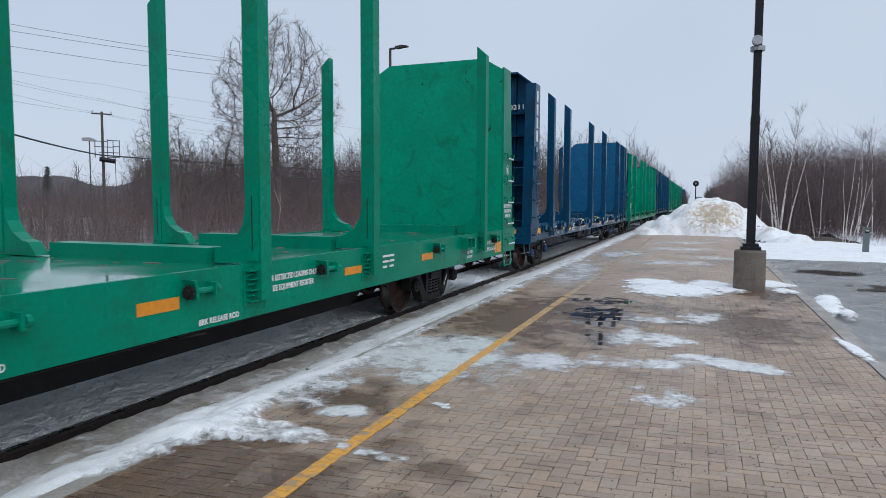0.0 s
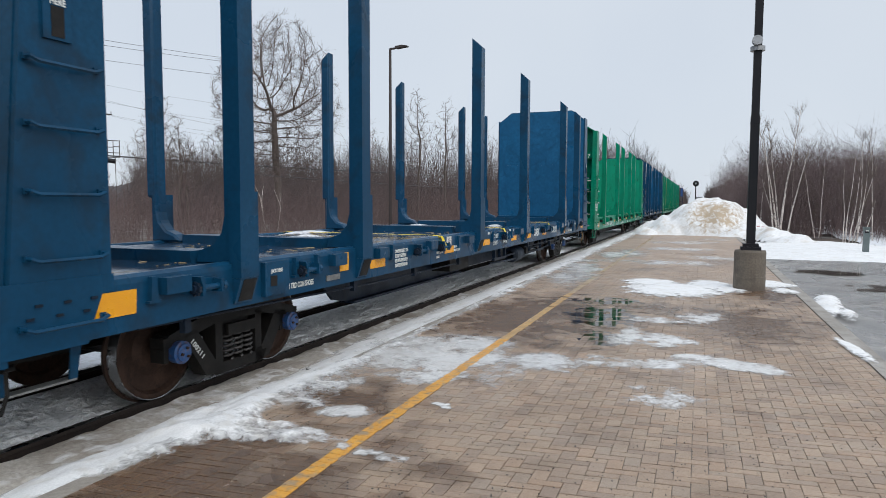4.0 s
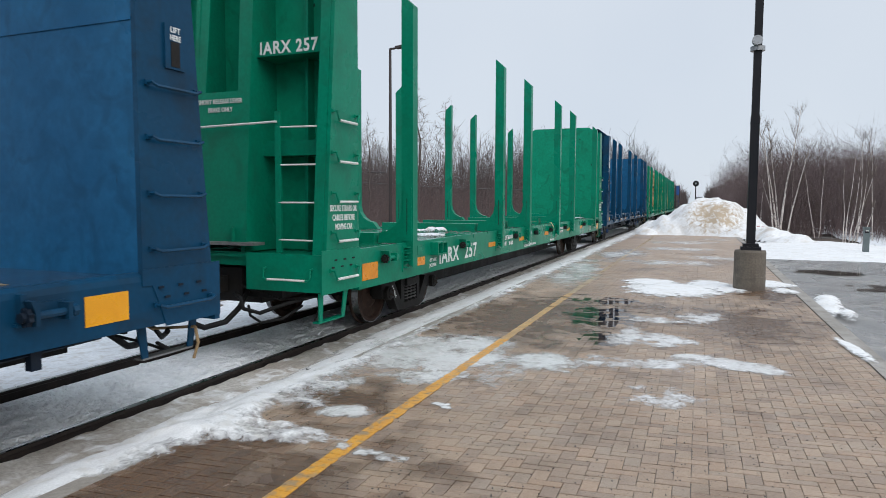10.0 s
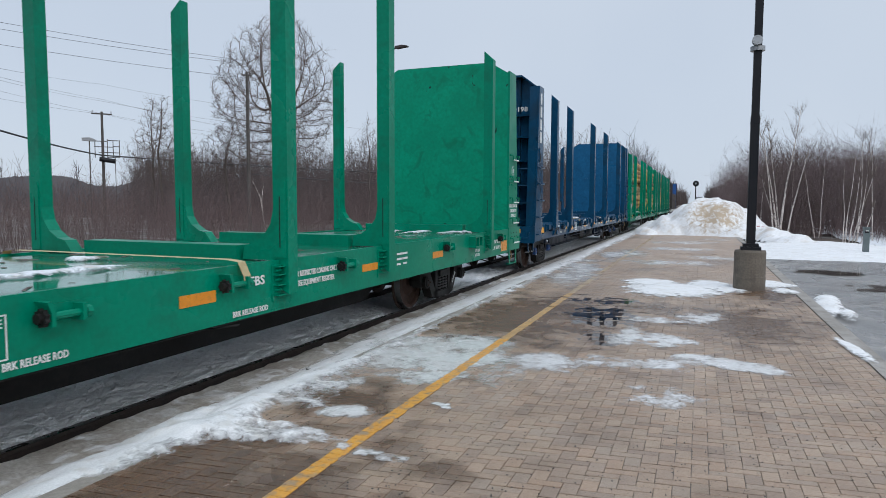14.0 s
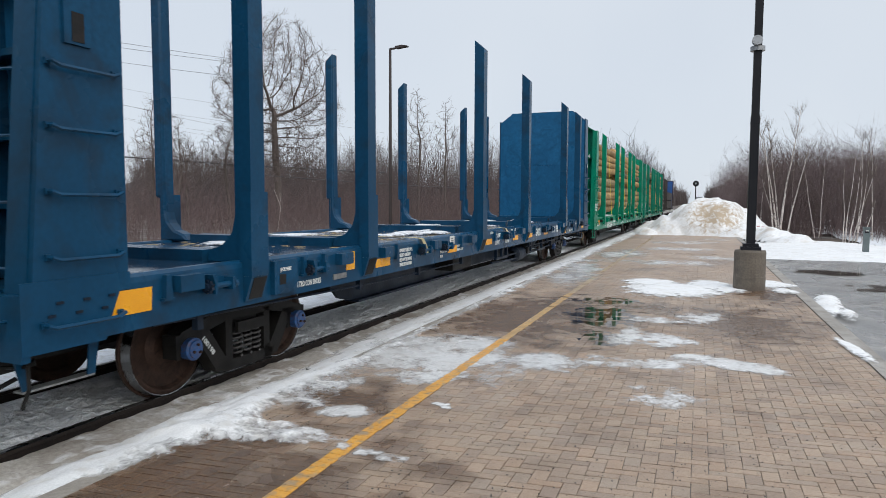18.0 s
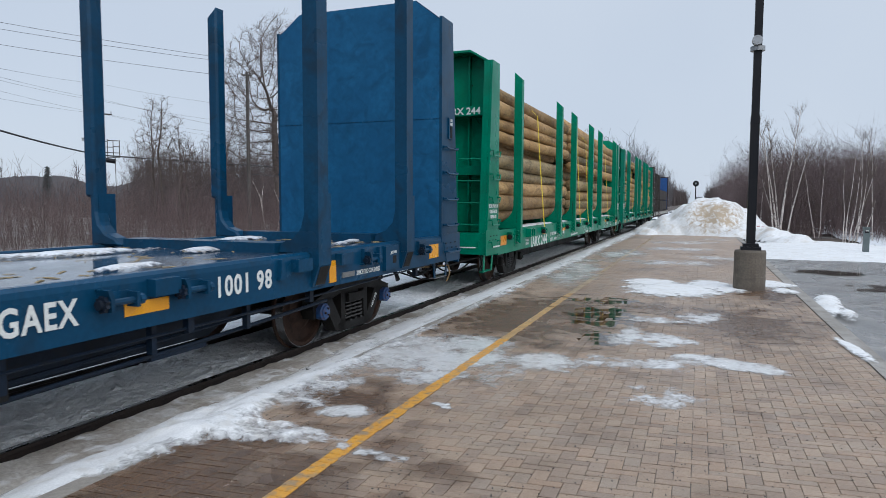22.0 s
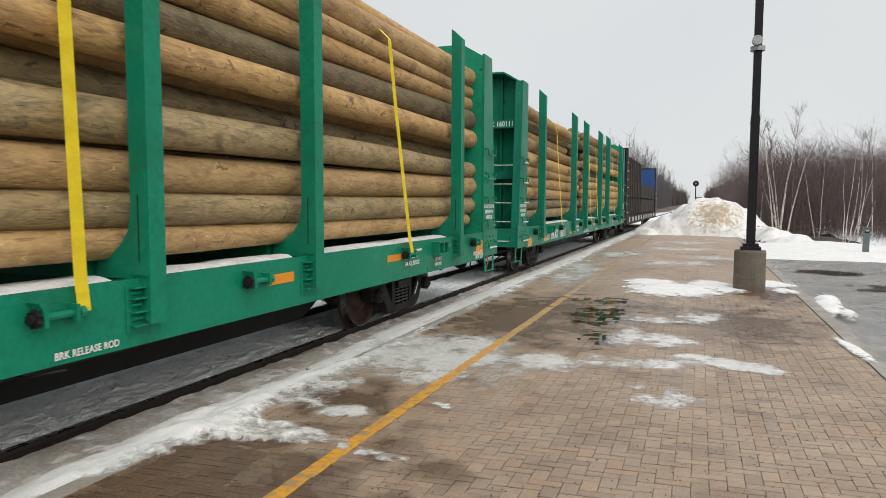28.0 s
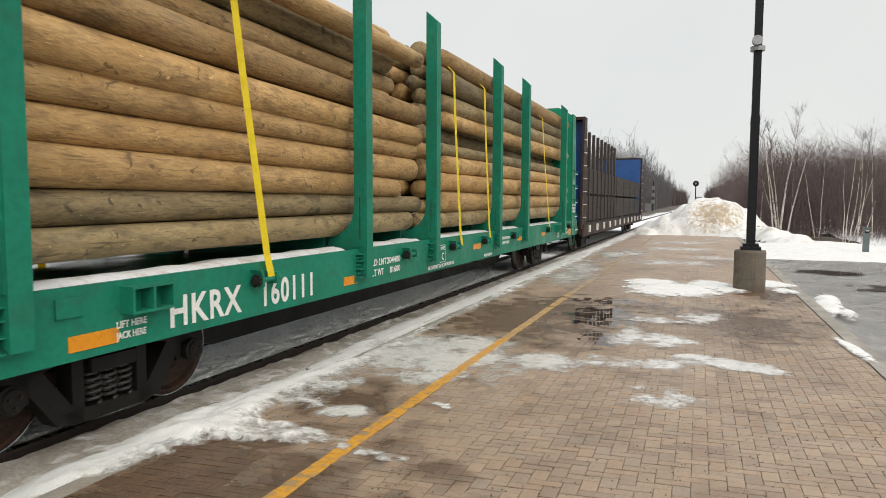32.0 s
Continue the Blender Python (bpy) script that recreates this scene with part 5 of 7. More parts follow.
    prism(bm, [(-1.50, zt - drop - 0.04), (-xe, zt - 0.02), (xe, zt - 0.02), (1.50, zt - drop - 0.04), (1.50, zt - drop), (xe, zt + 0.02), (-xe, zt + 0.02), (-1.50, zt - drop)], "y", d * (inner + 0.05), d * 10.17)
    part("hood", bm, paint, bh, "", 0.004)
    # end sill, crossing board, ladder and hand rail
    ex = 0.52 if green else 0.42
    for sgn in (1, -1):
        boxes("end_sill", paint, car, (*sorted((sgn * ex, sgn * 1.545)), *sorted((d * 10.46, d * 10.52)), 0.80, 1.22))
    boxes("end_beam", paint, car, (-ex, ex, *sorted((d * 10.36, d * 10.42)), 1.06, 1.22))
    boxes("end_deck", paint, car, (-1.5, 1.5, *sorted((d * 9.75, d * 10.455)), 1.16, 1.20))
    boxes("draft_plate", "black", car, (-0.8, 0.8, *sorted((d * 10.18, d * 10.22)), 0.66, 1.06))
    boxes("crossing_board", "grating", car, (-0.95, 0.62, *sorted((d * 10.30, d * 10.52)), 1.30, 1.335), bevel=0.004)
    for sgn in (1, -1):
        main = (sgn > 0) == (d < 0)
        xs, xe, top = sgn * 0.86, sgn * 1.37, 2.84 if main else 3.75
        boxes("ladder_stile", paint, car, (*sorted((xs - 0.035, xs + 0.035)), *sorted((d * 10.33, d * 10.36)), 1.22, top), bevel=0.004)
        for k, z in enumerate((1.37, 1.80, 2.23, 2.66, 3.10, 3.53)):
            if z < top:
                bm = bmesh.new()
                tube(bm, [(xs, d * 10.35, z), (xe + sgn * 0.02, d * (10.41 - 0.085 * (z - 1.2)), z)], 0.011, 6)
                part("rung", bm, "rung" if green else paint, car)
        bm = bmesh.new()
        tube(bm, [(sgn * 0.80, d * 10.52, 1.06), (sgn * 0.80, d * 10.57, 1.06), (sgn * 0.80, d * 10.58, 0.96), (sgn * 0.83, d * 10.58, 0.935), (sgn * 1.39, d * 10.58, 0.935), (sgn * 1.42, d * 10.58, 0.96), (sgn * 1.42, d * 10.57, 1.06), (sgn * 1.42, d * 10.52, 1.06)], 0.013, 6)
        gi = part("grab_iron", bm, paint, car)
        if green:
            bm = bmesh.new()
            tube(bm, [(sgn * 0.86, d * 10.583, 0.937), (sgn * 1.36, d * 10.583, 0.937)], 0.0135, 6)
            part("bar", bm, "rung", gi, "white painted bar")
    sgn = -d
    bm = bmesh.new()
    tube(bm, [(sgn * 0.86, d * 10.37, 2.72), (-1.2 * sgn, d * 10.37, 2.68)], 0.014, 6)
    part("hand_rail", bm, "rung" if green else paint, car)
    if d < 0:
        bm = bmesh.new()
        box(bm, -0.80, -0.50, -10.40, -10.16, 1.95, 2.30)
        tube(bm, [(-0.66, -10.40, 2.10), (-0.66, -10.46, 2.10)], 0.07, 12)
        gear = part("brake_gear", bm, "black", car, "grey hand brake housing", 0.03)
        bm = bmesh.new()
        ring = [(-0.66 + 0.24 * math.cos(q), -10.46, 2.10 + 0.24 * math.sin(q)) for q in (k * math.pi / 12 for k in range(25))]
        tube(bm, ring, 0.018, 6)
        for k in range(4):
            q = 0.4 + k * math.pi / 2
            tube(bm, [(-0.66, -10.46, 2.10), (-0.66 + 0.24 * math.cos(q), -10.46, 2.10 + 0.24 * math.sin(q))], 0.014, 5)
        part("brake_wheel", bm, "black", gear, "spoked hand brake wheel")
        bm = bmesh.new()
        for k in range(16):
            z = 1.95 - 0.045 * k
            box(bm, -0.675 - 0.008 * (k % 2), -0.655 + 0.008 * (k % 2), -10.32, -10.305, z - 0.03, z)
        part("chain", bm, "steel", gear, "rusty brake chain")
    if not green:
        boxes("reflector", "amber_new", car, (0.935, 1.19, *sorted((d * 10.52, d * 10.526)), 1.045, 1.155), bevel=0.0)
    coupler(car, d)
    return bh


def stake_foot(car, y, sgn, paint):
    """The bolted pocket beside a stake on the side sill."""
    bm = bmesh.new()
    x0 = SILL
    xs = lambda a, b: sorted((sgn * a, sgn * b))
    box(bm, *xs(x0, x0 + 0.012), y - 0.22, y - 0.085, 0.84, 1.20)
    for z in (0.90, 1.00, 1.10, 1.18):
        box(bm, *xs(x0, x0 + 0.075), y - 0.20, y - 0.085, z - 0.006, z + 0.006)
    for z in (0.95, 1.05, 1.14):
        tube(bm, [(sgn * (x0 + 0.03), y - 0.19, z), (sgn * (x0 + 0.03), y - 0.10, z)], 0.014, 6)
    return part("stake_pocket", bm, paint, car, "", 0.0)


def green_car(label, paint):
    car = thing("bulkhead_flat_car", label, "rail car", "cars of the freight train")
    car["cap"] = "black"
    boxes("deck", "deck_green", car, (-1.50, 1.50, -9.70, 9.70, 1.14, 1.22), bevel=0.0, label="wet green steel deck with slush and bark")
    for sgn in (1, -1):
        a = sorted((sgn * 1.50, sgn * SILL))
        boxes("side_sill", paint, car, (*a, -9.70, 9.70, 0.76, 1.24), (*sorted((sgn * 1.38, sgn * SILL)), -9.70, 9.70, 0.74, 0.765), bevel=0.006)
    boxes("centre_sill", "black", car, (-0.34, 0.34, -10.0, 10.0, 0.55, 1.10), bevel=0.0)
    bm = bmesh.new()
    prism(bm, [(-6.0, 0.60), (-5.3, 0.24), (5.3, 0.24), (6.0, 0.60), (6.0, 0.9), (-6.0, 0.9)], "x", -0.44, 0.44)
    part("belly", bm, "black", car, "dark deep belly of the underframe", 0.01)
    for y in (-5.2, -2.6, 0.0, 2.6, 5.2):
        boxes("cross_bearer", "black", car, (-1.5, 1.5, y - 0.06, y + 0.06, 0.80, 1.12))
    boxes("brake_cylinder", "black", car, (0.5, 1.1, 1.2, 2.0, 0.60, 0.85), bevel=0.04)
    boxes("brake_valve", "black", car, (0.45, 0.9, -1.9, -0.9, 0.58, 0.88), bevel=0.04)
    bm = bmesh.new()
    tube(bm, [(1.30, -4.5, 0.70), (1.32, 0.0, 0.67), (1.30, 4.6, 0.70)], 0.014, 5)
    part("brake_rod", bm, "black", car)
    bm = bmesh.new()
    tube(bm, [(1.20, 0.7, 0.70), (1.45, 0.75, 0.69), (1.56, 0.95, 0.70)], 0.010, 5)
    part("release_rod", bm, "black", car)
    for y in (-8.26, -3.88, -1.67, 1.67, 3.88, 8.26):
        boxes("cross_beam", paint, car, (-1.06, 1.06, y - 0.13, y + 0.13, 1.22, 1.37), bevel=0.01)
        for sgn in (1, -1):
            poly = lower_outline(0)
            bm = bmesh.new()
            ya, yb, out = (y - 0.085, y + 0.072, 0.0) if sgn > 0 else (y - 0.25, y - 0.10, 0.095)
            prism(bm, [(sgn * (px + out * (px > 1.11)), pz) for px, pz in poly], "y", ya, yb)
            st = part("stake", bm, paint, car, "", 0.008)
            bm = bmesh.new()
            for e, w in ((ya, -0.012), (yb, 0.012)):
                sleeve = [(1.50, 1.26), (1.635, 1.26), (1.635, 1.99), (1.62, 2.02), (1.515, 2.02), (1.50, 1.99)]
                prism(bm, [(sgn * (px + out), pz) for px, pz in sleeve], "y", *sorted((e, e + w)))
            part("stake_sleeve", bm, paint, st, "", 0.003)
            bm = bmesh.new()
            for e, w in ((ya - 0.012, -0.003), (yb + 0.012, 0.003)):
                box(bm, *sorted((sgn * (1.558 + out), sgn * (1.567 + out))), *sorted((e, e + w)), 1.36, 1.86)
            part("sleeve_slot", bm, "black", st, "", 0.0)
            stake_foot(car, y, sgn, paint)
    for d in (-1, 1):
        add_bulkhead(car, d, paint, "green_scraped" if paint == "green" else paint, True)
        add_truck(car, 7.14 * d, 0.85)
        yb = -7.27 if d < 0 else 7.38
        boxes("lifting_box", paint, car, *[(SILL, SILL + 0.13, yb + e - 0.01, yb + e + 0.01, 1.02, 1.18) for e in (-0.19, 0.0, 0.19)], (SILL, SILL + 0.13, yb - 0.20, yb + 0.20, 1.18, 1.20), (SILL, SILL + 0.13, yb - 0.20, yb + 0.20, 1.00, 1.02), bevel=0.003)
    boxes("card_holder", paint, car, (SILL, SILL + 0.02, -7.98, -7.78, 1.04, 1.17), bevel=0.004)
    boxes("data_plate", "grating", car, (SILL, SILL + 0.015, 7.66, 7.94, 1.08, 1.14), bevel=0.003)
    return car


def green_fittings(car, paint, winches, reflectors):
    """What differs from car to car along the sill: strap winches and amber reflectors."""
    for y in winches:
        winch(car, y, 1.09, paint=paint)
    for y0, w, z0, z1 in reflectors:
        r = reflector(car, y0, y0 + w, z0, z1)
        share(r, car, pose(-2 * SILL - 0.006, 0, 0))


def blue_stake(bm, y, sgn):
    poly = [(1.63, 1.86), (1.63, 4.60), (1.45, 4.76)] + [(1.45 - 0.32 * (1 - math.cos(q)), 1.68 - 0.32 * math.sin(q)) for q in (0.0, 0.5, 1.0, 1.5)] + [(1.12, 1.26), (SILL, 1.26), (SILL, 1.86)]
    prism(bm, poly if sgn > 0 else mirrored(poly), "y", y - 0.10, y + 0.10)


def blue_car(label):
    car = thing("bulkhead_flat_car", label, "rail car", "cars of the freight train")
    car["cap"] = "cap_blue"
    boxes("deck", "deck_blue", car, (-1.44, 1.44, -9.70, 9.70, 1.16, 1.25), bevel=0.0, label="wet blue steel deck strewn with bark and slush")
    for sgn in (1, -1):
        bm = bmesh.new()
        poly = [(1.42, 1.255), (1.44, 1.275), (1.50, 1.275), (1.535, 1.25), (SILL, 1.21), (SILL, 0.86), (1.42, 0.86)]
        prism(bm, poly if sgn > 0 else mirrored(poly), "y", -9.93, 9.93)
        part("side_sill", bm, "blue", car, "blue side sill with a rounded top edge")
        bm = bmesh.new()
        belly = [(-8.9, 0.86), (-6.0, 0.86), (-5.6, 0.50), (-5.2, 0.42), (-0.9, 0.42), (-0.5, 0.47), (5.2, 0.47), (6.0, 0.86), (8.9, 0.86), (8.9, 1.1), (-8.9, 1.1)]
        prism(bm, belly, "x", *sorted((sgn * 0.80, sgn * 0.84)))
        part("belly_web", bm, "belly_blue", car, "deep dark blue underframe", 0.0)
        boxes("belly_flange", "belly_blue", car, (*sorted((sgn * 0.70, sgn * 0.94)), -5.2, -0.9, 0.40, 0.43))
    boxes("centre_sill", "black", car, (-0.34, 0.34, -10.0, 10.0, 0.50, 1.10))
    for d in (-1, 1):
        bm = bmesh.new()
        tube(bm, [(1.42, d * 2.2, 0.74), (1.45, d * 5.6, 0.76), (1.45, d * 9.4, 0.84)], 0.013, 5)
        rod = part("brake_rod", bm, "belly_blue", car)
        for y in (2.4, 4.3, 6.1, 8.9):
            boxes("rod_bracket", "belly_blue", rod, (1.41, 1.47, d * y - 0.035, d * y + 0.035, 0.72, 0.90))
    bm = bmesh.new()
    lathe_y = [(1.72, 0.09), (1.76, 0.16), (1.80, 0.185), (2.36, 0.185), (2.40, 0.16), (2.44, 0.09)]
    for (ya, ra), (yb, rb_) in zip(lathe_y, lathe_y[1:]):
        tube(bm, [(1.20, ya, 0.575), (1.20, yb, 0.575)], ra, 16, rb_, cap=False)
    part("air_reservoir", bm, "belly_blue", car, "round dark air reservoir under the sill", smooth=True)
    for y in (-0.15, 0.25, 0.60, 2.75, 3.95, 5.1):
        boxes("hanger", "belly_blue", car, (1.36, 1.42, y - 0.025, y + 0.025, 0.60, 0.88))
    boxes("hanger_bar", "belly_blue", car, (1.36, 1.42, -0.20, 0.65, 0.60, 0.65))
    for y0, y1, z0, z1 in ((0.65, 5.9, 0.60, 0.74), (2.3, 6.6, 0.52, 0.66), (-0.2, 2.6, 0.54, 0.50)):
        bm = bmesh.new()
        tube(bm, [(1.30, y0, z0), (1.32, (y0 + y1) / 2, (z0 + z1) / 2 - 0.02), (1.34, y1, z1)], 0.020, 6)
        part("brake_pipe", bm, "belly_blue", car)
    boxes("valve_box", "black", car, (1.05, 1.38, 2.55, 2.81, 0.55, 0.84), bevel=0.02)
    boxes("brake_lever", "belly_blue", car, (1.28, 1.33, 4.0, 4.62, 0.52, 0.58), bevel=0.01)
    boxes("brake_valve", "black", car, (0.85, 1.2, -2.2, -1.2, 0.56, 0.84), bevel=0.06)
    for y in (-8.31, -6.10, -1.67, 1.67, 6.10, 8.31):
        boxes("cross_beam", "blue", car, (-1.10, 1.10, y - 0.15, y + 0.15, 1.25, 1.36), bevel=0.02)
        for sgn in (1, -1):
            bm = bmesh.new()
            blue_stake(bm, y, sgn)
            if sgn < 0:
                bmesh.ops.translate(bm, verts=[v for v in bm.verts if v.co.x < -1.125], vec=(-0.07, 0, 0))
                bmesh.ops.translate(bm, verts=bm.verts, vec=(0, -0.07, 0))
            st = part("stake", bm, "blue", car, "", 0.028)
            bm = bmesh.new()
            poly = [(SILL, 1.13), (SILL + 0.10, 1.13), (SILL + 0.10, 1.90), (SILL - 0.03, 1.90), (SILL - 0.03, 1.26), (SILL, 1.26)]
            prism(bm, poly if sgn > 0 else mirrored(poly), "y", y - 0.125, y + 0.125)
            part("stake_socket", bm, "blue", st, "", 0.010)
            bm = bmesh.new()
            poly = [(SILL, 0.90), (SILL + 0.02, 0.90), (SILL + 0.098, 1.129), (SILL, 1.129)]
            prism(bm, poly if sgn > 0 else mirrored(poly), "y", y - 0.123, y + 0.123)
            foot = part("socket_foot", bm, "blue", st, "", 0.004)
            bm = bmesh.new()
            poly = [(SILL + 0.026, 0.915), (SILL + 0.030, 0.915), (SILL + 0.099, 1.115), (SILL + 0.095, 1.115)]
            prism(bm, poly if sgn > 0 else mirrored(poly), "y", y - 0.085, y + 0.10)
            part("drain_slot", bm, "black", foot, "dark slot in the slanting foot")
    for d in (-1, 1):
        add_bulkhead(car, d, "blue", "blue_scraped", False)
        add_truck(car, 7.76 * d, 0.84)
        boxes("jack_pad", "blue", car, (SILL, SILL + 0.05, d * 7.84 - 0.19, d * 7.84 + 0.19, 0.91, 1.235), bevel=0.012)
        boxes("jack_socket", "black", car, (SILL + 0.05, SILL + 0.054, d * 7.90 - 0.05, d * 7.90 + 0.05, 1.0, 1.10), bevel=0.0)
        boxes("data_plate", "grating", car, (SILL, SILL + 0.015, d * 6.75 - 0.14, d * 6.75 + 0.14, 0.93, 0.99), bevel=0.003)
        boxes("lift_plate", "blue", car, (SILL, SILL + 0.02, d * 10.06 - 0.10, d * 10.06 + 0.10, 2.83, 3.17), bevel=0.004)
        boxes("lift_eye", "black", car, (SILL + 0.02, SILL + 0.024, d * 10.06 - 0.045, d * 10.06 + 0.045, 2.85, 3.04), bevel=0.0)
    for y in (-8.8, -7.3, -4.38, -3.48, 0.0, 3.48, 4.20, 7.25, 8.9):
        winch(car, y, 1.11, paint="blue")
    for y in (-9.15, -6.70, -5.62, -3.95, -2.24, 1.2, 3.9, 5.75, 6.6):
        boxes("stake_box", "blue", car, (SILL, SILL + 0.09, y - 0.13, y + 0.13, 1.095, 1.225), bevel=0.008)
    for y in (-9.36, -7.50, -7.10, -5.28, -2.74, -0.80, 0.56, 2.5, 5.42, 7.10, 7.5, 8.75):
        bm = bmesh.new()
        prism(bm, [(y - 0.02, 1.24), (y + 0.02, 1.24), (y + 0.045, 1.06), (y + 0.06, 1.06), (y + 0.06, 1.04), (y - 0.05, 1.04), (y - 0.05, 1.06), (y - 0.03, 1.06)], "x", SILL, SILL + 0.045)
        part("strap_hook", bm, "blue", car, "", 0.004)
    for sgn in (1, -1):
        bm = bmesh.new()
        prism(bm, [(-9.862, 0.985), (-9.50, 0.985), (-9.49, 1.165), (-9.79, 1.165)], "x", *sorted((sgn * SILL, sgn * (SILL + 0.006))))
        part("reflector", bm, "amber_new", car)
    for y0, w, z0, z1 in ((-6.60, 0.20, 1.01, 1.22), (-5.86, 0.41, 0.97, 1.08), (-3.33, 0.41, 0.98, 1.09), (-1.34, 0.40, 0.99, 1.10), (0.60, 0.41, 0.98, 1.08), (1.92, 0.40, 0.97, 1.07), (3.56, 0.42, 0.97, 1.07), (6.34, 0.14, 0.90, 1.15), (9.2, 0.36, 0.95, 1.16)):
        r = reflector(car, y0, y0 + w, z0, z1, mat_name="amber_new")
        share(r, car, pose(-2 * SILL - 0.006, 0, 0))
    return car


def strap_over(car, y, tail, flat, worn=False, top=None, lean=0.0):
    """Webbing across a flat deck (or over a load), down to its winch."""
    w = 0.05
    bm = bmesh.new()
    if flat:
        pts = [(-SILL - 0.01, 1.05), (-SILL - 0.01, 1.27), (-1.40, 1.285), (1.40, 1.285), (SILL + 0.01, 1.27), (SILL + 0.075, 1.14), (SILL + 0.085, 1.06)]
    else:
        pts = [(-1.46, 1.05), (-1.46, top - 0.35), (-1.1, top), (1.05, top), (1.46, top - 0.42), (1.50, top - 1.4), (SILL + 0.05, 1.30), (SILL + 0.085, 1.08)]
    rows = []
    for i, (x, z) in enumerate(pts):
        f = (z - 1.05) / (top - 1.05) if top else 0.0
        yy = y + lean * f
        rows.append([bm.verts.new((x, yy - w + tail * (i == 0), z)), bm.verts.new((x, yy + w, z))])
    for a, b in zip(rows, rows[1:]):
        bm.faces.new((a[0], a[1], b[1], b[0]))
    bmesh.ops.solidify(bm, geom=bm.faces[:], thickness=0.004)
    return part("strap", bm, "strap_old" if worn else "strap", car, "faded tan webbing strap" if worn else "bright yellow webbing strap")


def litter(car, name, material, seed, count, ymin, ymax, z, size):
    """Bark, chips and slush lumps lying on a deck, one part of kind stuff."""
    rnd = random.Random(seed)
    verts, faces = [], []
    for _ in range(count):
        cx, cy = rnd.uniform(-1.25, 1.25), rnd.uniform(ymin, ymax)
        a, b, h, q = rnd.uniform(0.2, 1) ** 1.6 * size * 1.5, rnd.uniform(0.05, 0.20) * size, rnd.uniform(0.02, 0.10) * size, rnd.uniform(0, 3.1)
        k = len(verts)
        for dx, dy, dz in ((-a, -b, 0), (a, -b * 0.6, 0), (a * 0.8, b, 0), (-a * 0.9, b * 0.7, 0), (-a * 0.5, -b * 0.4, h), (a * 0.5, -b * 0.3, h * 0.8), (a * 0.4, b * 0.5, h), (-a * 0.4, b * 0.4, h * 0.9)):
            verts.append((cx + dx * math.cos(q) - dy * math.sin(q), cy + dx * math.sin(q) + dy * math.cos(q), z + dz))
        faces += [(k, k + 1, k + 5, k + 4), (k + 1, k + 2, k + 6, k + 5), (k + 2, k + 3, k + 7, k + 6), (k + 3, k, k + 4, k + 7), (k + 4, k + 5, k + 6, k + 7)]
    ob = new(name, mesh_of(name, verts, faces, material))
    ob.parent = car
    return tagged(ob, kind="stuff")


def crust(car, seed, count, y0, y1, z):
    """Melting snow and slush lying in patches on an open deck."""
    rnd = random.Random(seed)
    blobs = []
    for _ in range(count):
        x = rnd.choice((-1, 1)) * rnd.uniform(0.5, 1.2) if rnd.random() < 0.7 else rnd.uniform(-1.1, 1.1)
        blobs.append((x, rnd.uniform(y0, y1), rnd.uniform(0.10, 0.28), rnd.uniform(0.25, 0.9), rnd.uniform(-14, 14), rnd.uniform(0.4, 1.2)))
    blobs = [b for b in blobs if abs(b[0]) + b[2] * 1.3 < 1.36]
    ob = film("deck_snow", "", blobs, "crust", 0.055, 0.05, 0.45, 3.5, "", z)
    ob.parent = car
    ob["label"] = "ragged melting snow on the deck"
    return ob


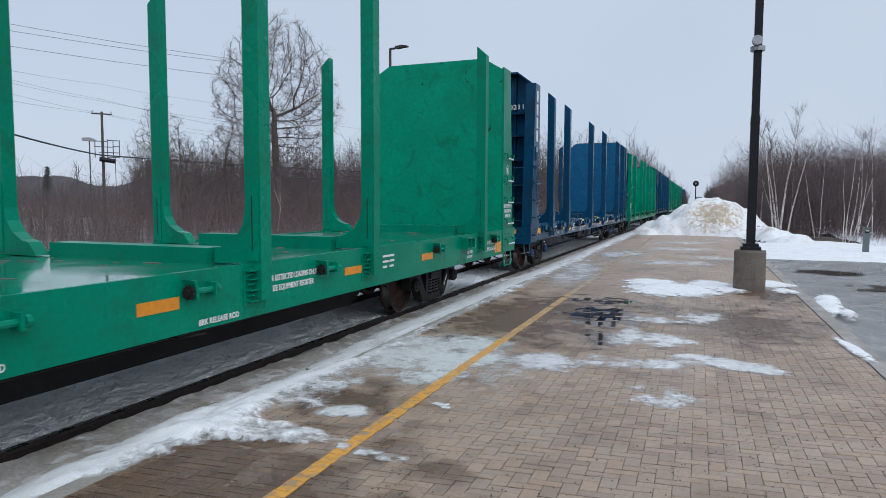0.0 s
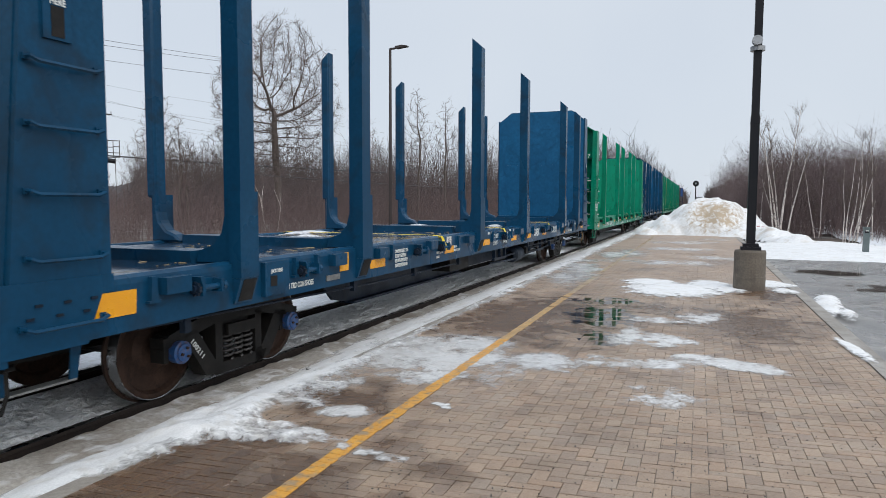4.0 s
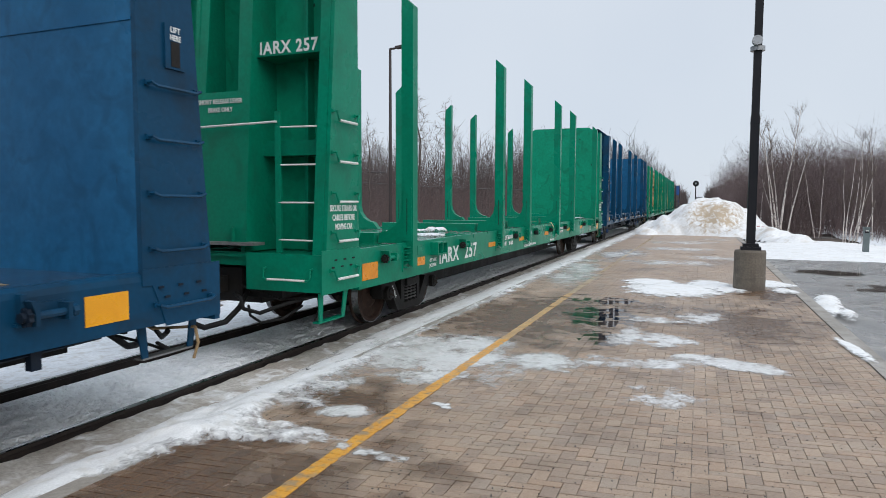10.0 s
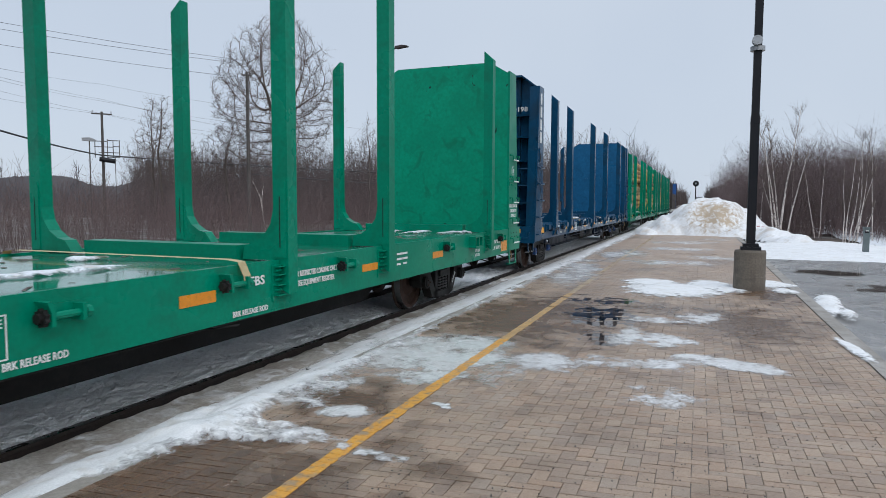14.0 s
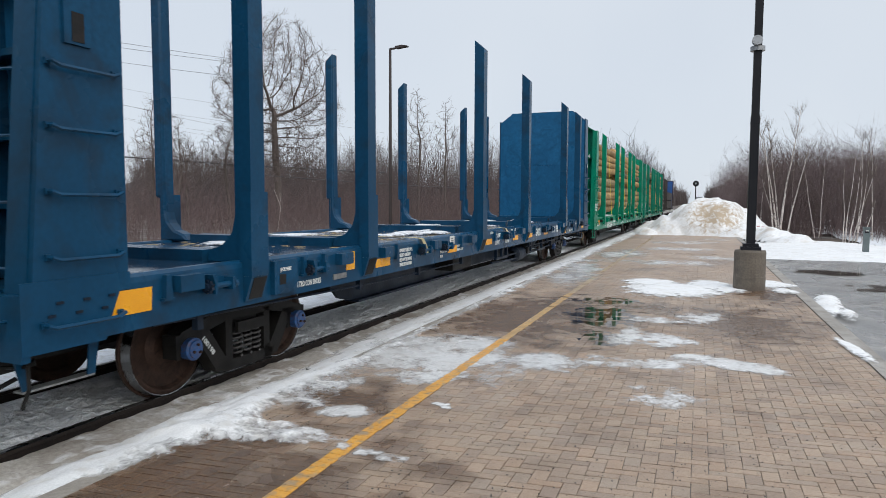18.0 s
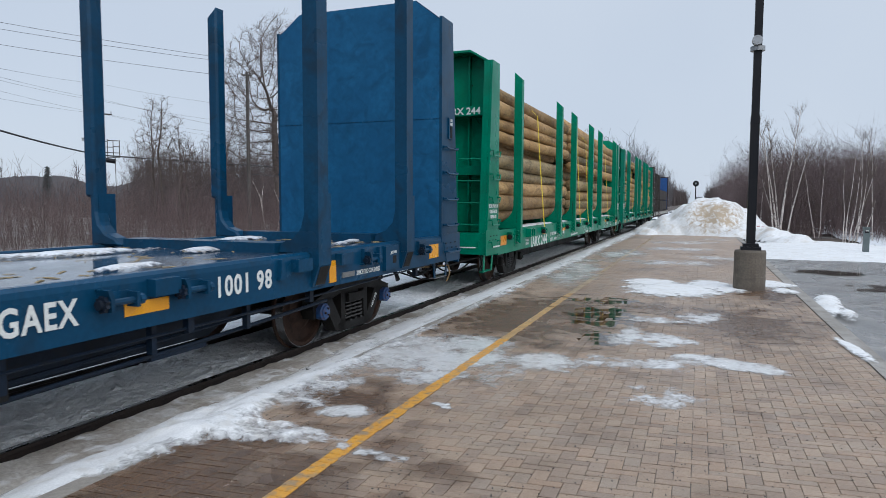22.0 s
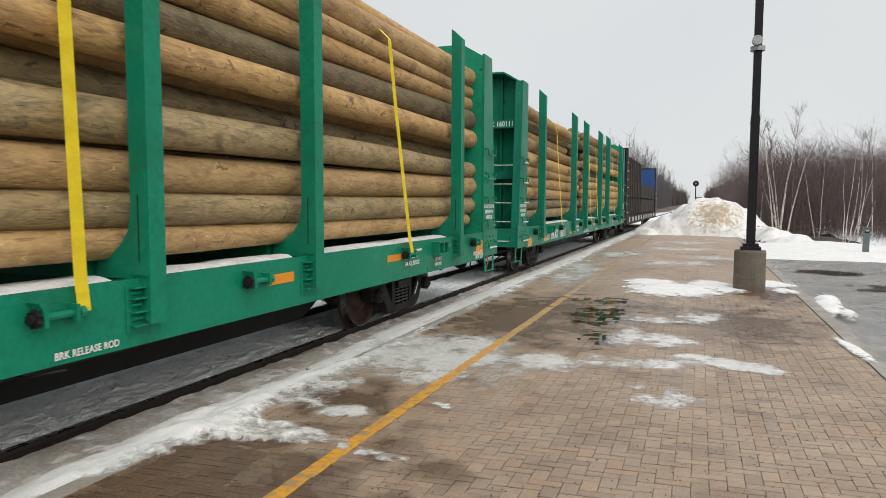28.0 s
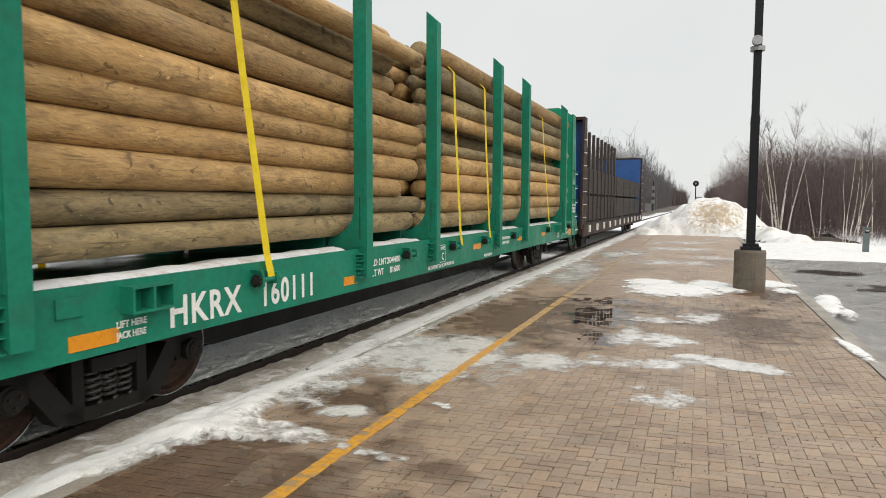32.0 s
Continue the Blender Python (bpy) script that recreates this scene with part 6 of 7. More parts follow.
def log_load(label, seed, y0, y1, mats):
    """A stack of peeled poles between the stakes: every pole a part."""
    rnd = random.Random(seed)
    load = thing("log_stack", label, "logs", "strapped log loads")
    n = 7
    for k in range(n):
        outer = k in (0, n - 1)
        z = 1.375 + rnd.uniform(0.0, 0.02)
        crown = 4.20 + 0.28 * math.sin(math.pi * k / (n - 1))
        rise0 = rise1 = 0.0
        while z < crown:
            r = rnd.choice((0.12, 0.132, 0.142, 0.150, 0.158, 0.168, 0.178))
            big = rnd.random() < 0.5
            r0, r1 = (r * 1.12, r * 0.86) if big else (r * 0.86, r * 1.12)
            short = outer and rnd.random() < 0.3
            a, b = y0 + rnd.uniform(-0.12, 0.22), y1 + rnd.uniform(-0.45, 0.12) - (rnd.uniform(0.3, 1.0) if short else 0.0)
            if y1 > 5:
                b = y1 + rnd.uniform(-0.12, 0.10) - (0.35 if z < 1.5 else 0.0)
            za, zb = z + r0 + rise0, z + r1 + rise1
            x = -1.22 + 2.44 * k / (n - 1) + rnd.uniform(-0.03, 0.03)
            skew, bend, bz = rnd.uniform(-0.05, 0.05), rnd.uniform(-0.05, 0.03), rnd.uniform(-0.035, 0.025)
            bm = bmesh.new()
            pts, seg, sides = [], 12, 14
            for i in range(seg + 1):
                f = (0.0, 0.007, 0.1, 0.2, 0.3, 0.4, 0.5, 0.6, 0.7, 0.8, 0.9, 0.993, 1.0)[i]
                pts.append((x + skew * (f - 0.5) + bend * math.sin(math.pi * f), a + (b - a) * f, za + (zb - za) * f + bz * math.sin(math.pi * f)))
            tube(bm, pts, r0, sides, r1)
            bm.verts.ensure_lookup_table()
            ph = rnd.uniform(0, 50)
            for i, (px, py, pz) in enumerate(pts):
                for v in bm.verts[i * sides:(i + 1) * sides]:
                    w = 1 + 0.09 * noise.noise((v.co.x * 4 + ph, v.co.y * 1.7, v.co.z * 4))
                    w *= 0.80 if i in (0, seg) else 1.0
                    v.co = Vector((px + (v.co.x - px) * w, v.co.y + (rnd.uniform(-0.015, 0.015) if i in (0, seg) else 0), pz + (v.co.z - pz) * w))
            if k == n - 1 and z > 2.4 and rnd.random() < 0.14:
                bm.free()       # a hollow where a pole lies farther in
            else:
                part("log", bm, rnd.choice(mats), load, smooth=True)
            rise0, rise1 = rise0 + r0 * 1.9 - r * 1.9, rise1 + r1 * 1.9 - r * 1.9
            if abs(rise0 - rise1) > 0.10:
                rise0, rise1 = rise0 * 0.5, rise1 * 0.5
            z += r * 1.90
    return load


def deck_snow(car, seed, y0, y1, name="deck_snow"):
    """Snow lying along the deck edges under a load."""
    rnd = random.Random(seed)
    nx, ny = 5, int((y1 - y0) / 0.12)
    verts, faces = [], []
    for j in range(ny + 1):
        for i in range(nx + 1):
            f = i / nx
            y = y0 + (y1 - y0) * j / ny
            edge = math.sin(math.pi * f) ** 0.5 if 0 < f < 1 else 0
            verts.append((1.02 + 0.47 * f, y, 1.225 + 0.05 * edge * (0.75 + 0.5 * noise.noise((y * 2.1, f * 3, seed)))))
    for j in range(ny):
        for i in range(nx):
            k = j * (nx + 1) + i
            faces.append((k, k + 1, k + nx + 2, k + nx + 1))
    ob = new(name, mesh_of(name, verts, faces, "car_snow", True))
    ob.parent = car
    return ob


# ---- trees, scrub and woods ----
def grow(rnd, p, d, length, r, depth, out, spread, lift, fork):
    """Limbs that split again and again; collects (start, end, r0, r1, depth)."""
    seg = 3 if depth > 2 else 2
    for i in range(seg):
        q = p + d * (length / seg)
        r1 = r * (0.86 if depth > 1 else 0.75)
        out.append((p, q, r, r1, depth))
        p, r = q, r1
        d = (d + Vector((rnd.gauss(0, 0.10), rnd.gauss(0, 0.10), rnd.gauss(0.02 * lift, 0.06)))).normalized()
        if depth > 0 and i < seg - 1 and rnd.random() < 0.8:
            side = Vector((rnd.gauss(0, 1), rnd.gauss(0, 1), rnd.gauss(0.2, 0.4))).normalized()
            grow(rnd, p, (d + side * spread).normalized(), length * rnd.uniform(0.5, 0.75), r * 0.6, depth - 1, out, spread, lift, fork)
    if depth > 0:
        for _ in range(fork):
            side = Vector((rnd.gauss(0, 1), rnd.gauss(0, 1), rnd.gauss(0.15 * lift, 0.35))).normalized()
            grow(rnd, p, (d + side * spread * rnd.uniform(0.6, 1.1)).normalized(), length * rnd.uniform(0.6, 0.82), r * 0.72, depth - 1, out, spread, lift, fork)


def bare_tree(name, label, x, y, z, height, r, seed, bark="bark", twig="twig", spread=0.7, lift=1.0, depth=5, fork=2, lean=(0, 0), first=0.26, split=2):
    rnd = random.Random(seed)
    out = []
    base = Vector((0, 0, 0))
    d = Vector((lean[0], lean[1], 1)).normalized()
    grow(rnd, base, d, height * first, r, depth, out, spread, lift, fork)
    t = thing(name, label, "tree", "bare trees")
    t.location = (x, y, z)
    for part_name, lo, hi, mat_name, sides in (("trunk", depth - split + 1, 99, bark, 7), ("crown", 0, depth - split, twig, 3)):
        sel = [o for o in out if lo <= o[4] <= hi]
        me = sticks(part_name, [o[0] for o in sel], [o[1] for o in sel], [o[2] for o in sel], [o[3] for o in sel], mat_name, sides)
        ob = new(part_name, me)
        ob.parent = t
    top = max(o[1].z for o in out)
    t.scale = (height / top,) * 3
    return t


def spreading_tree(label, x, y, z, height, stem, rx, seed, count, trunk_r, reach=2.6, step=0.36, bark="bark", lean=(0.0, 0.0), low=0.0, twiggy=3):
    """A bare tree whose limbs grow towards points scattered through an egg-shaped crown."""
    rnd = random.Random(seed)
    gen = np.random.RandomState(seed)
    rz = (height - stem) / 2
    goals = []
    while len(goals) < count:
        p = gen.uniform(-1, 1, 3)
        q = float(np.linalg.norm(p))
        if 0.25 < q < 1 and (q > 0.55 or gen.uniform() < 0.6):
            narrow = 1 - low * max(0.0, p[2])
            goals.append((p[0] * rx * narrow + lean[0] * stem, p[1] * rx * narrow + lean[1] * stem, stem + rz + p[2] * rz))
    goals = np.array(goals)
    nodes, parent = [np.array((0.0, 0.0, 0.0))], [-1]
    while nodes[-1][2] < stem + 0.42 * (height - stem):
        nodes.append(nodes[-1] + np.array((lean[0] * step + gen.normal(0, 0.03), lean[1] * step + gen.normal(0, 0.03), step)))
        parent.append(len(nodes) - 2)
    gap, near = np.full(len(goals), 1e9), np.zeros(len(goals), int)
    fresh = list(range(len(nodes)))
    for _ in range(140):
        for k in fresh:
            dk = np.linalg.norm(goals - nodes[k], axis=1)
            better = dk < gap
            gap[better], near[better] = dk[better], k
        live = gap > step * 1.25
        goals, gap, near = goals[live], gap[live], near[live]
        pull = gap < max(reach, float(gap.min()) * 1.05 if len(gap) else 0)
        fresh = []
        for k in sorted(set(near[pull].tolist())):
            d = goals[pull & (near == k)] - nodes[k]
            d = (d / np.linalg.norm(d, axis=1, keepdims=True)).sum(0) + gen.normal(0, 0.25, 3) + np.array((0, 0, 0.12))
            d /= np.linalg.norm(d) + 1e-9
            q = nodes[k] + d * step
            if parent.count(k) > 3:
                continue
            nodes.append(q)
            parent.append(k)
            fresh.append(len(nodes) - 1)
        if not fresh or not len(goals):
            break
    n = len(nodes)
    load = np.zeros(n)
    for k in range(n - 1, 0, -1):
        if load[k] == 0:
            load[k] = 1
        load[parent[k]] += load[k]
    load[0] = max(load[0], 1)
    rad = np.maximum(trunk_r * (load / load[0]) ** 0.52, 0.009)
    segs = [(nodes[parent[k]], nodes[k], rad[parent[k]] if rad[parent[k]] < 1.6 * rad[k] else rad[k] * 1.25, rad[k]) for k in range(1, n)]
    twigs = []
    for k in range(1, n):
        if rad[k] < 0.045:
            d = nodes[k] - nodes[parent[k]]
            for _ in range(twiggy):
                e = d / step + gen.normal(0, 0.55, 3) + np.array((0, 0, 0.25))
                e /= np.linalg.norm(e)
                a = nodes[parent[k]] + d * rnd.random()
                m = a + e * rnd.uniform(0.15, 0.42)
                twigs += [(a, m, 0.0075, 0.006), (m, m + (e + gen.normal(0, 0.4, 3)) * rnd.uniform(0.1, 0.3), 0.006, 0.004)]
    t = thing("tree", label, "tree", "bare trees")
    t.location = (x, y, z)
    for name, sel, mat_name, sides in (("trunk", [o for o in segs if o[3] > 0.05], bark, 7), ("crown", [o for o in segs if o[3] <= 0.05] + twigs, "twig", 3)):
        ob = new(name, sticks(name, [o[0] for o in sel], [o[1] for o in sel], [o[2] for o in sel], [o[3] for o in sel], mat_name, sides))
        ob.parent = t
    return t


spreading_tree("tall bare deciduous tree with a wide rounded crown", -29.1, 40.6, -0.5, 15.8, 3.4, 4.9, 3, 2300, 0.27, low=0.25, step=0.31, reach=2.2, twiggy=4)
spreading_tree("bare tree with a broken leaning top", -33.0, 40.0, -0.5, 8.2, 2.6, 2.3, 8, 360, 0.11, step=0.30)
spreading_tree("slim bare tree with upswept twigs", -36.8, 36.3, -0.5, 9.8, 2.2, 1.5, 12, 390, 0.09, step=0.28, low=0.5)
spreading_tree("slim bare tree with upswept twigs", -34.6, 35.1, -0.5, 9.6, 2.4, 1.35, 22, 360, 0.09, step=0.28, low=0.5)
spreading_tree("slim bare tree leaning over the scrub", -33.0, 34.7, -0.5, 8.0, 2.2, 1.2, 27, 270, 0.07, step=0.28, low=0.5, lean=(0.08, 0.0))
spreading_tree("low bare tree with crooked limbs", -33.5, 36.0, -0.5, 6.4, 1.6, 1.7, 31, 270, 0.09, step=0.28)
spreading_tree("slim bare tree standing above the scrub", -24.2, 55.0, -0.5, 13.0, 4.0, 1.6, 41, 360, 0.10, step=0.36, low=0.5)
spreading_tree("slim bare tree standing above the scrub", -21.0, 54.0, -0.5, 11.5, 3.6, 1.4, 43, 300, 0.09, step=0.36, low=0.5)
spreading_tree("slim bare tree standing above the scrub", -24.5, 46.0, -0.5, 9.0, 3.0, 1.2, 47, 270, 0.07, step=0.32, low=0.5)
spreading_tree("bare tree at the edge of the woods", -15.5, 118.0, -0.4, 14.0, 4.5, 3.6, 51, 300, 0.16, step=0.6, reach=4.0, twiggy=2)
spreading_tree("bare tree at the edge of the woods", -12.5, 124.0, -0.4, 12.0, 4.0, 2.6, 52, 220, 0.13, step=0.6, reach=4.0, twiggy=2)


def birch(x, y, h, lean, seed, r=0.027):
    """A slim birch: one pale stem, fine dark twigs swept upwards from mid-height."""
    rnd = random.Random(seed)
    p, d, stem, n = Vector((0, 0, 0)), Vector((lean, rnd.uniform(-0.05, 0.05), 1)).normalized(), [], 12
    for i in range(n):
        q = p + d * (h / n)
        rr = r * (1 - 0.88 * i / n)
        stem.append((p, q, rr, r * (1 - 0.88 * (i + 1) / n)))
        p = q
        d = (d + Vector((rnd.gauss(0, 0.03), rnd.gauss(0, 0.03), 0.01))).normalized()
    limbs, twigs = [], []
    for _ in range(26):
        f = rnd.uniform(0.30, 0.99)
        a, b, ra, rb_ = stem[min(n - 1, int(f * n))]
        az, up = rnd.uniform(0, 6.28), rnd.uniform(0.9, 2.6)
        e = Vector((math.cos(az), math.sin(az), up)).normalized()
        ln = h * rnd.uniform(0.16, 0.40) * (1.2 - f)
        mid = a + e * ln * 0.5
        tip = mid + (e + Vector((0, 0, 0.25))).normalized() * ln * 0.6
        limbs += [(a, mid, 0.007, 0.005), (mid, tip, 0.005, 0.002)]
        for _k in range(16):
            g = rnd.uniform(0.15, 1.0)
            c = a.lerp(tip, g)
            w = (e * 0.8 + Vector((rnd.gauss(0, 0.5), rnd.gauss(0, 0.5), rnd.gauss(0.35, 0.4)))).normalized()
            twigs.append((c, c + w * h * rnd.uniform(0.025, 0.085), 0.0027, 0.0012))
    t = thing("birch", "slim white-stemmed birch at the edge of the woods", "tree", "white birches")
    t.location = (x, y, -0.35)
    bm = bmesh.new()
    tube(bm, [stem[0][0]] + [o[1] for o in stem], r, 7, r * 0.12)
    part("trunk", bm, "birch", t, smooth=True)
    for name, sel, mat_name, sides in (("limbs", limbs, "twig", 3), ("crown", twigs, "twig", 3)):
        ob = new("crown" if name == "limbs" else name, sticks(name, [o[0] for o in sel], [o[1] for o in sel], [o[2] for o in sel], [o[3] for o in sel], mat_name, sides))
        ob.parent = t


for k, (x, y, h, lean, r) in enumerate(((3.94, 41.0, 6.0, -0.095, 0.048), (4.12, 41.0, 6.9, -0.085, 0.052), (4.24, 41.0, 7.5, 0.055, 0.070), (4.25, 41.3, 6.6, -0.08, 0.045), (4.53, 40.5, 5.4, 0.15, 0.050), (4.23, 41.0, 3.8, -0.25, 0.034),
                                        (6.13, 42.0, 3.9, -0.17, 0.034), (6.33, 42.0, 4.2, 0.06, 0.032), (6.45, 36.0, 3.7, -0.03, 0.030), (6.54, 36.0, 4.1, 0.023, 0.034), (6.68, 36.0, 4.0, 0.118, 0.035), (6.84, 36.1, 3.8, 0.17, 0.032), (6.93, 36.0, 4.0, 0.225, 0.036),
                                        (7.14, 36.0, 2.2, 0.40, 0.026), (7.6, 39.0, 5.6, 0.04, 0.035), (8.6, 40.5, 5.8, -0.04, 0.034), (3.6, 46.0, 6.2, 0.03, 0.036), (5.2, 45.5, 5.6, 0.08, 0.034))):
    birch(x, y, h, lean, 60 + k, r)
bare_tree("birch", "pale crooked birch beside the big bare tree", -28.0, 37.5, -0.5, 6.0, 0.07, 91, "birch", "twig", 0.45, 1.2, 4, 2, (-0.2, 0), 0.4, 2)
bare_tree("birch", "pale crooked birch beside the big bare tree", -27.2, 37.8, -0.5, 5.2, 0.06, 92, "birch", "twig", 0.45, 1.2, 4, 2, (0.18, 0), 0.4, 2)

rs = np.random.RandomState(11)


def scrub(name, label, n, xr, yr, hmin, hmax, material, r=0.012, shoots=4, lean=0.16, ok=None, gain=None, z=-0.5, tw=2, skew=1.8, wide=0.45):
    """A thicket: clumps of upright shoots with side twigs, one object of kind stuff."""
    x, y = rs.uniform(*xr, n), rs.uniform(*yr, n)
    if ok is not None:
        keep = ok(x, y)
        x, y = x[keep], y[keep]
    n = len(x)
    h = hmin + (hmax - hmin) * rs.uniform(0, 1, n) ** skew
    if gain is not None:
        h = h * gain(x, y)
    a0, a1, b0, b1 = [], [], [], []
    for _ in range(shoots):
        p = np.stack([x + rs.normal(0, 0.15, n), y + rs.normal(0, 0.15, n), np.full(n, z)], 1)
        hh = h * rs.uniform(0.6, 1.0, n)
        d = np.stack([rs.normal(0, lean, n), rs.normal(0, lean, n), np.ones(n)], 1)
        mid = p + d * (hh * 0.5)[:, None]
        d2 = d + np.stack([rs.normal(0, lean, n), rs.normal(0, lean, n), np.zeros(n)], 1)
        top = mid + d2 * (hh * 0.5)[:, None]
        rr = r * (0.6 + 0.25 * hh)
        a0 += [p, mid]; a1 += [mid, top]; b0 += [rr, rr * 0.7]; b1 += [rr * 0.7, rr * 0.2]
        for _k in range(tw):
            f = rs.uniform(0.3, 0.95, n)[:, None]
            q = p * (1 - f) + top * f
            e = q + np.stack([np.clip(rs.normal(0, wide, n), -1.4 * wide, 1.4 * wide), np.clip(rs.normal(0, wide, n), -1.4 * wide, 1.4 * wide), rs.uniform(0.15, 0.7, n)], 1) * (hh * 0.32)[:, None]
            a0.append(q); a1.append(e); b0.append(rr * 0.45); b1.append(rr * 0.15)
    me = sticks(name, np.concatenate(a0), np.concatenate(a1), np.concatenate(b0), np.concatenate(b1), material)
    return tagged(new(name, me), label, "scrub", "", "stuff")


rise = lambda x, y: np.clip((y - 20) / 90, 0, 1)
scrub("scrub", "dense red-brown leafless scrub along the track", 3150, (-36, -13.5), (4, 90), 1.4, 4.2, "brush", 0.0072, 3, 0.2, gain=lambda x, y: 1 + 0.5 * rise(x, y), tw=4)
scrub("scrub", "low brown brush beside the track", 2300, (-14.5, -8.6), (3, 70), 0.5, 1.5, "brush", 0.0075, 3, 0.25, tw=5)
scrub("scrub", "dense red-brown leafless scrub farther back", 3050, (-95, -34), (-2, 120), 1.8, 4.6, "brush", 0.014, 2, 0.2, gain=lambda x, y: 1 + 0.4 * rise(x, y), tw=4)
scrub("woods", "haze-tinted leafless woods beyond the far end of the train", 2000, (-24, -11.0), (115, 300), 9.5, 15.5, "far_woods", 0.013, 1, 0.08, tw=18, skew=0.9, wide=0.25)
wedge = lambda x, y: (np.hypot(x, y) > 58) & (np.degrees(np.arctan2(-x, y)) > 24) & (np.degrees(np.arctan2(-x, y)) < 47)
scrub("woods", "tall grey-brown leafless woods behind the scrub", 3000, (-85, -24), (42, 105), 5.4, 9.0, "woods", 0.013, 2, 0.10, ok=wedge, gain=lambda x, y: np.hypot(x, y) / 82, tw=6, skew=0.8, wide=0.35)
scrub("woods", "grey-brown leafless woods behind the scrub", 2200, (-60, -17), (60, 240), 4.5, 10.0, "woods", 0.0145, 2, 0.10, gain=lambda x, y: 0.85 + 0.9 * np.clip((y - 55) / 70, 0, 1), tw=6, skew=1.0, wide=0.35)
scrub("woods", "haze-tinted leafless woods on the horizon", 2600, (-260, -70), (20, 420), 4.0, 9.0, "far_woods", 0.040, 2, 0.06, tw=7, skew=1.0, wide=0.16)
beside = lambda x, y: (x > 3.4) & (x < 0.27 * y + 2.0)
deep = lambda x, y: np.clip((y - 44) / 110, 0, 1)
scrub("woods", "fine brown leafless woods at the edge of the snow", 1900, (3.4, 20), (42, 66), 3.8, 6.5, "edge_woods", 0.0050, 2, 0.14, ok=beside, tw=18, skew=0.7, wide=0.62, z=-0.3)
scrub("woods", "leafless woods beside the track and the parking lot", 2900, (3.4, 52), (62, 200), 5.2, 7.9, "edge_woods", 0.008, 2, 0.12, ok=beside, gain=lambda x, y: 1 + 0.40 * deep(x, y), tw=12, skew=1.0, wide=0.45)
scrub("woods", "fine tall saplings above the leafless woods", 640, (4.0, 22), (44, 75), 4.6, 7.4, "edge_woods", 0.0042, 1, 0.10, ok=beside, tw=20, skew=1.0, wide=0.26, z=-0.3)
scrub("scrub", "brown leafless undergrowth behind the snow", 1000, (4.5, 18), (33, 62), 0.6, 2.2, "brush", 0.006, 2, z=-0.3, ok=lambda x, y: (x < 0.27 * y + 2.0) & ((y > 39) | (x > 8.0)), tw=7, skew=1.2)
scrub("woods", "leafless woods far down the line", 1500, (-28, 24), (330, 700), 9.0, 15.0, "woods", 0.06, 3, 0.09, ok=lambda x, y: np.abs(x + 3) > 7.5, tw=4)


def far_ridge(name, label, a0, a1, dist, low, high, seed):
    """The wooded skyline: a ragged bank that follows an arc far away."""
    verts, faces = [], []
    n = int((a1 - a0) * 14)
    for i in range(n + 1):
        a = radians(a0 + (a1 - a0) * i / n)
        x, y = -math.sin(a) * dist, math.cos(a) * dist
        h = low + (high - low) * (0.5 + 0.5 * rough(i * 0.013, seed, 1.0, 3)) + 1.2 * abs(rough(i * 0.31, seed, 1.0, 3))
        verts += [(x, y, -1.0), (x, y, h), (x * 1.12, y * 1.12, h * 0.7), (x * 1.12, y * 1.12, -1.0)]
    for i in range(n):
        for k in range(3):
            faces.append((4 * i + k, 4 * i + 4 + k, 4 * i + 5 + k, 4 * i + 1 + k))
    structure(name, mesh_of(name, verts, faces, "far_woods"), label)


far_ridge("backdrop_1", "haze-tinted wooded skyline on the horizon", 16, 70, 430, 8, 17, 2.0)
far_ridge("backdrop_2", "haze-tinted wooded skyline behind the parking lot", -30, -6, 420, 8, 15, 7.0)


def conifer(x, y, h, seed):
    rnd = random.Random(seed)
    t = thing("conifer", "haze-tinted distant spruce above the leafless woods", "tree", "distant spruces")
    t.location = (x, y, -0.4)
    bm = bmesh.new()
    tube(bm, [(0, 0, 0), (0, 0, h)], 0.16, 6, 0.03)
    part("trunk", bm, "bark", t)
    p0, p1 = [], []
    for k in range(150):
        f = (k / 150) ** 0.8
        z = h * (0.12 + 0.87 * f)
        ln = h * 0.26 * (1 - f) + 0.15
        q = rnd.uniform(0, 6.28)
        p0.append((0, 0, z))
        e = (ln * math.cos(q), ln * math.sin(q), z - ln * 0.35)
        p1.append(e)
        for _ in range(4):
            g = rnd.uniform(0.2, 0.9)
            b = (e[0] * g, e[1] * g, z - ln * 0.35 * g)
            p0.append(b)
            p1.append((b[0] + rnd.gauss(0, 0.3), b[1] + rnd.gauss(0, 0.3), b[2] - 0.3))
    ob = new("crown", sticks("crown", p0, p1, 0.07, 0.02, "conifer"))
    ob.parent = t


for k, (x, y, h) in enumerate(((-122, 74, 9.5), (-127, 82, 8.5), (-118, 90, 8.8), (-134, 80, 8.2), (-80, 78, 8.6), (-74, 90, 9.2), (-60, 100, 9.5), (-55, 112, 9.8))):
    conifer(x, y, h, k)


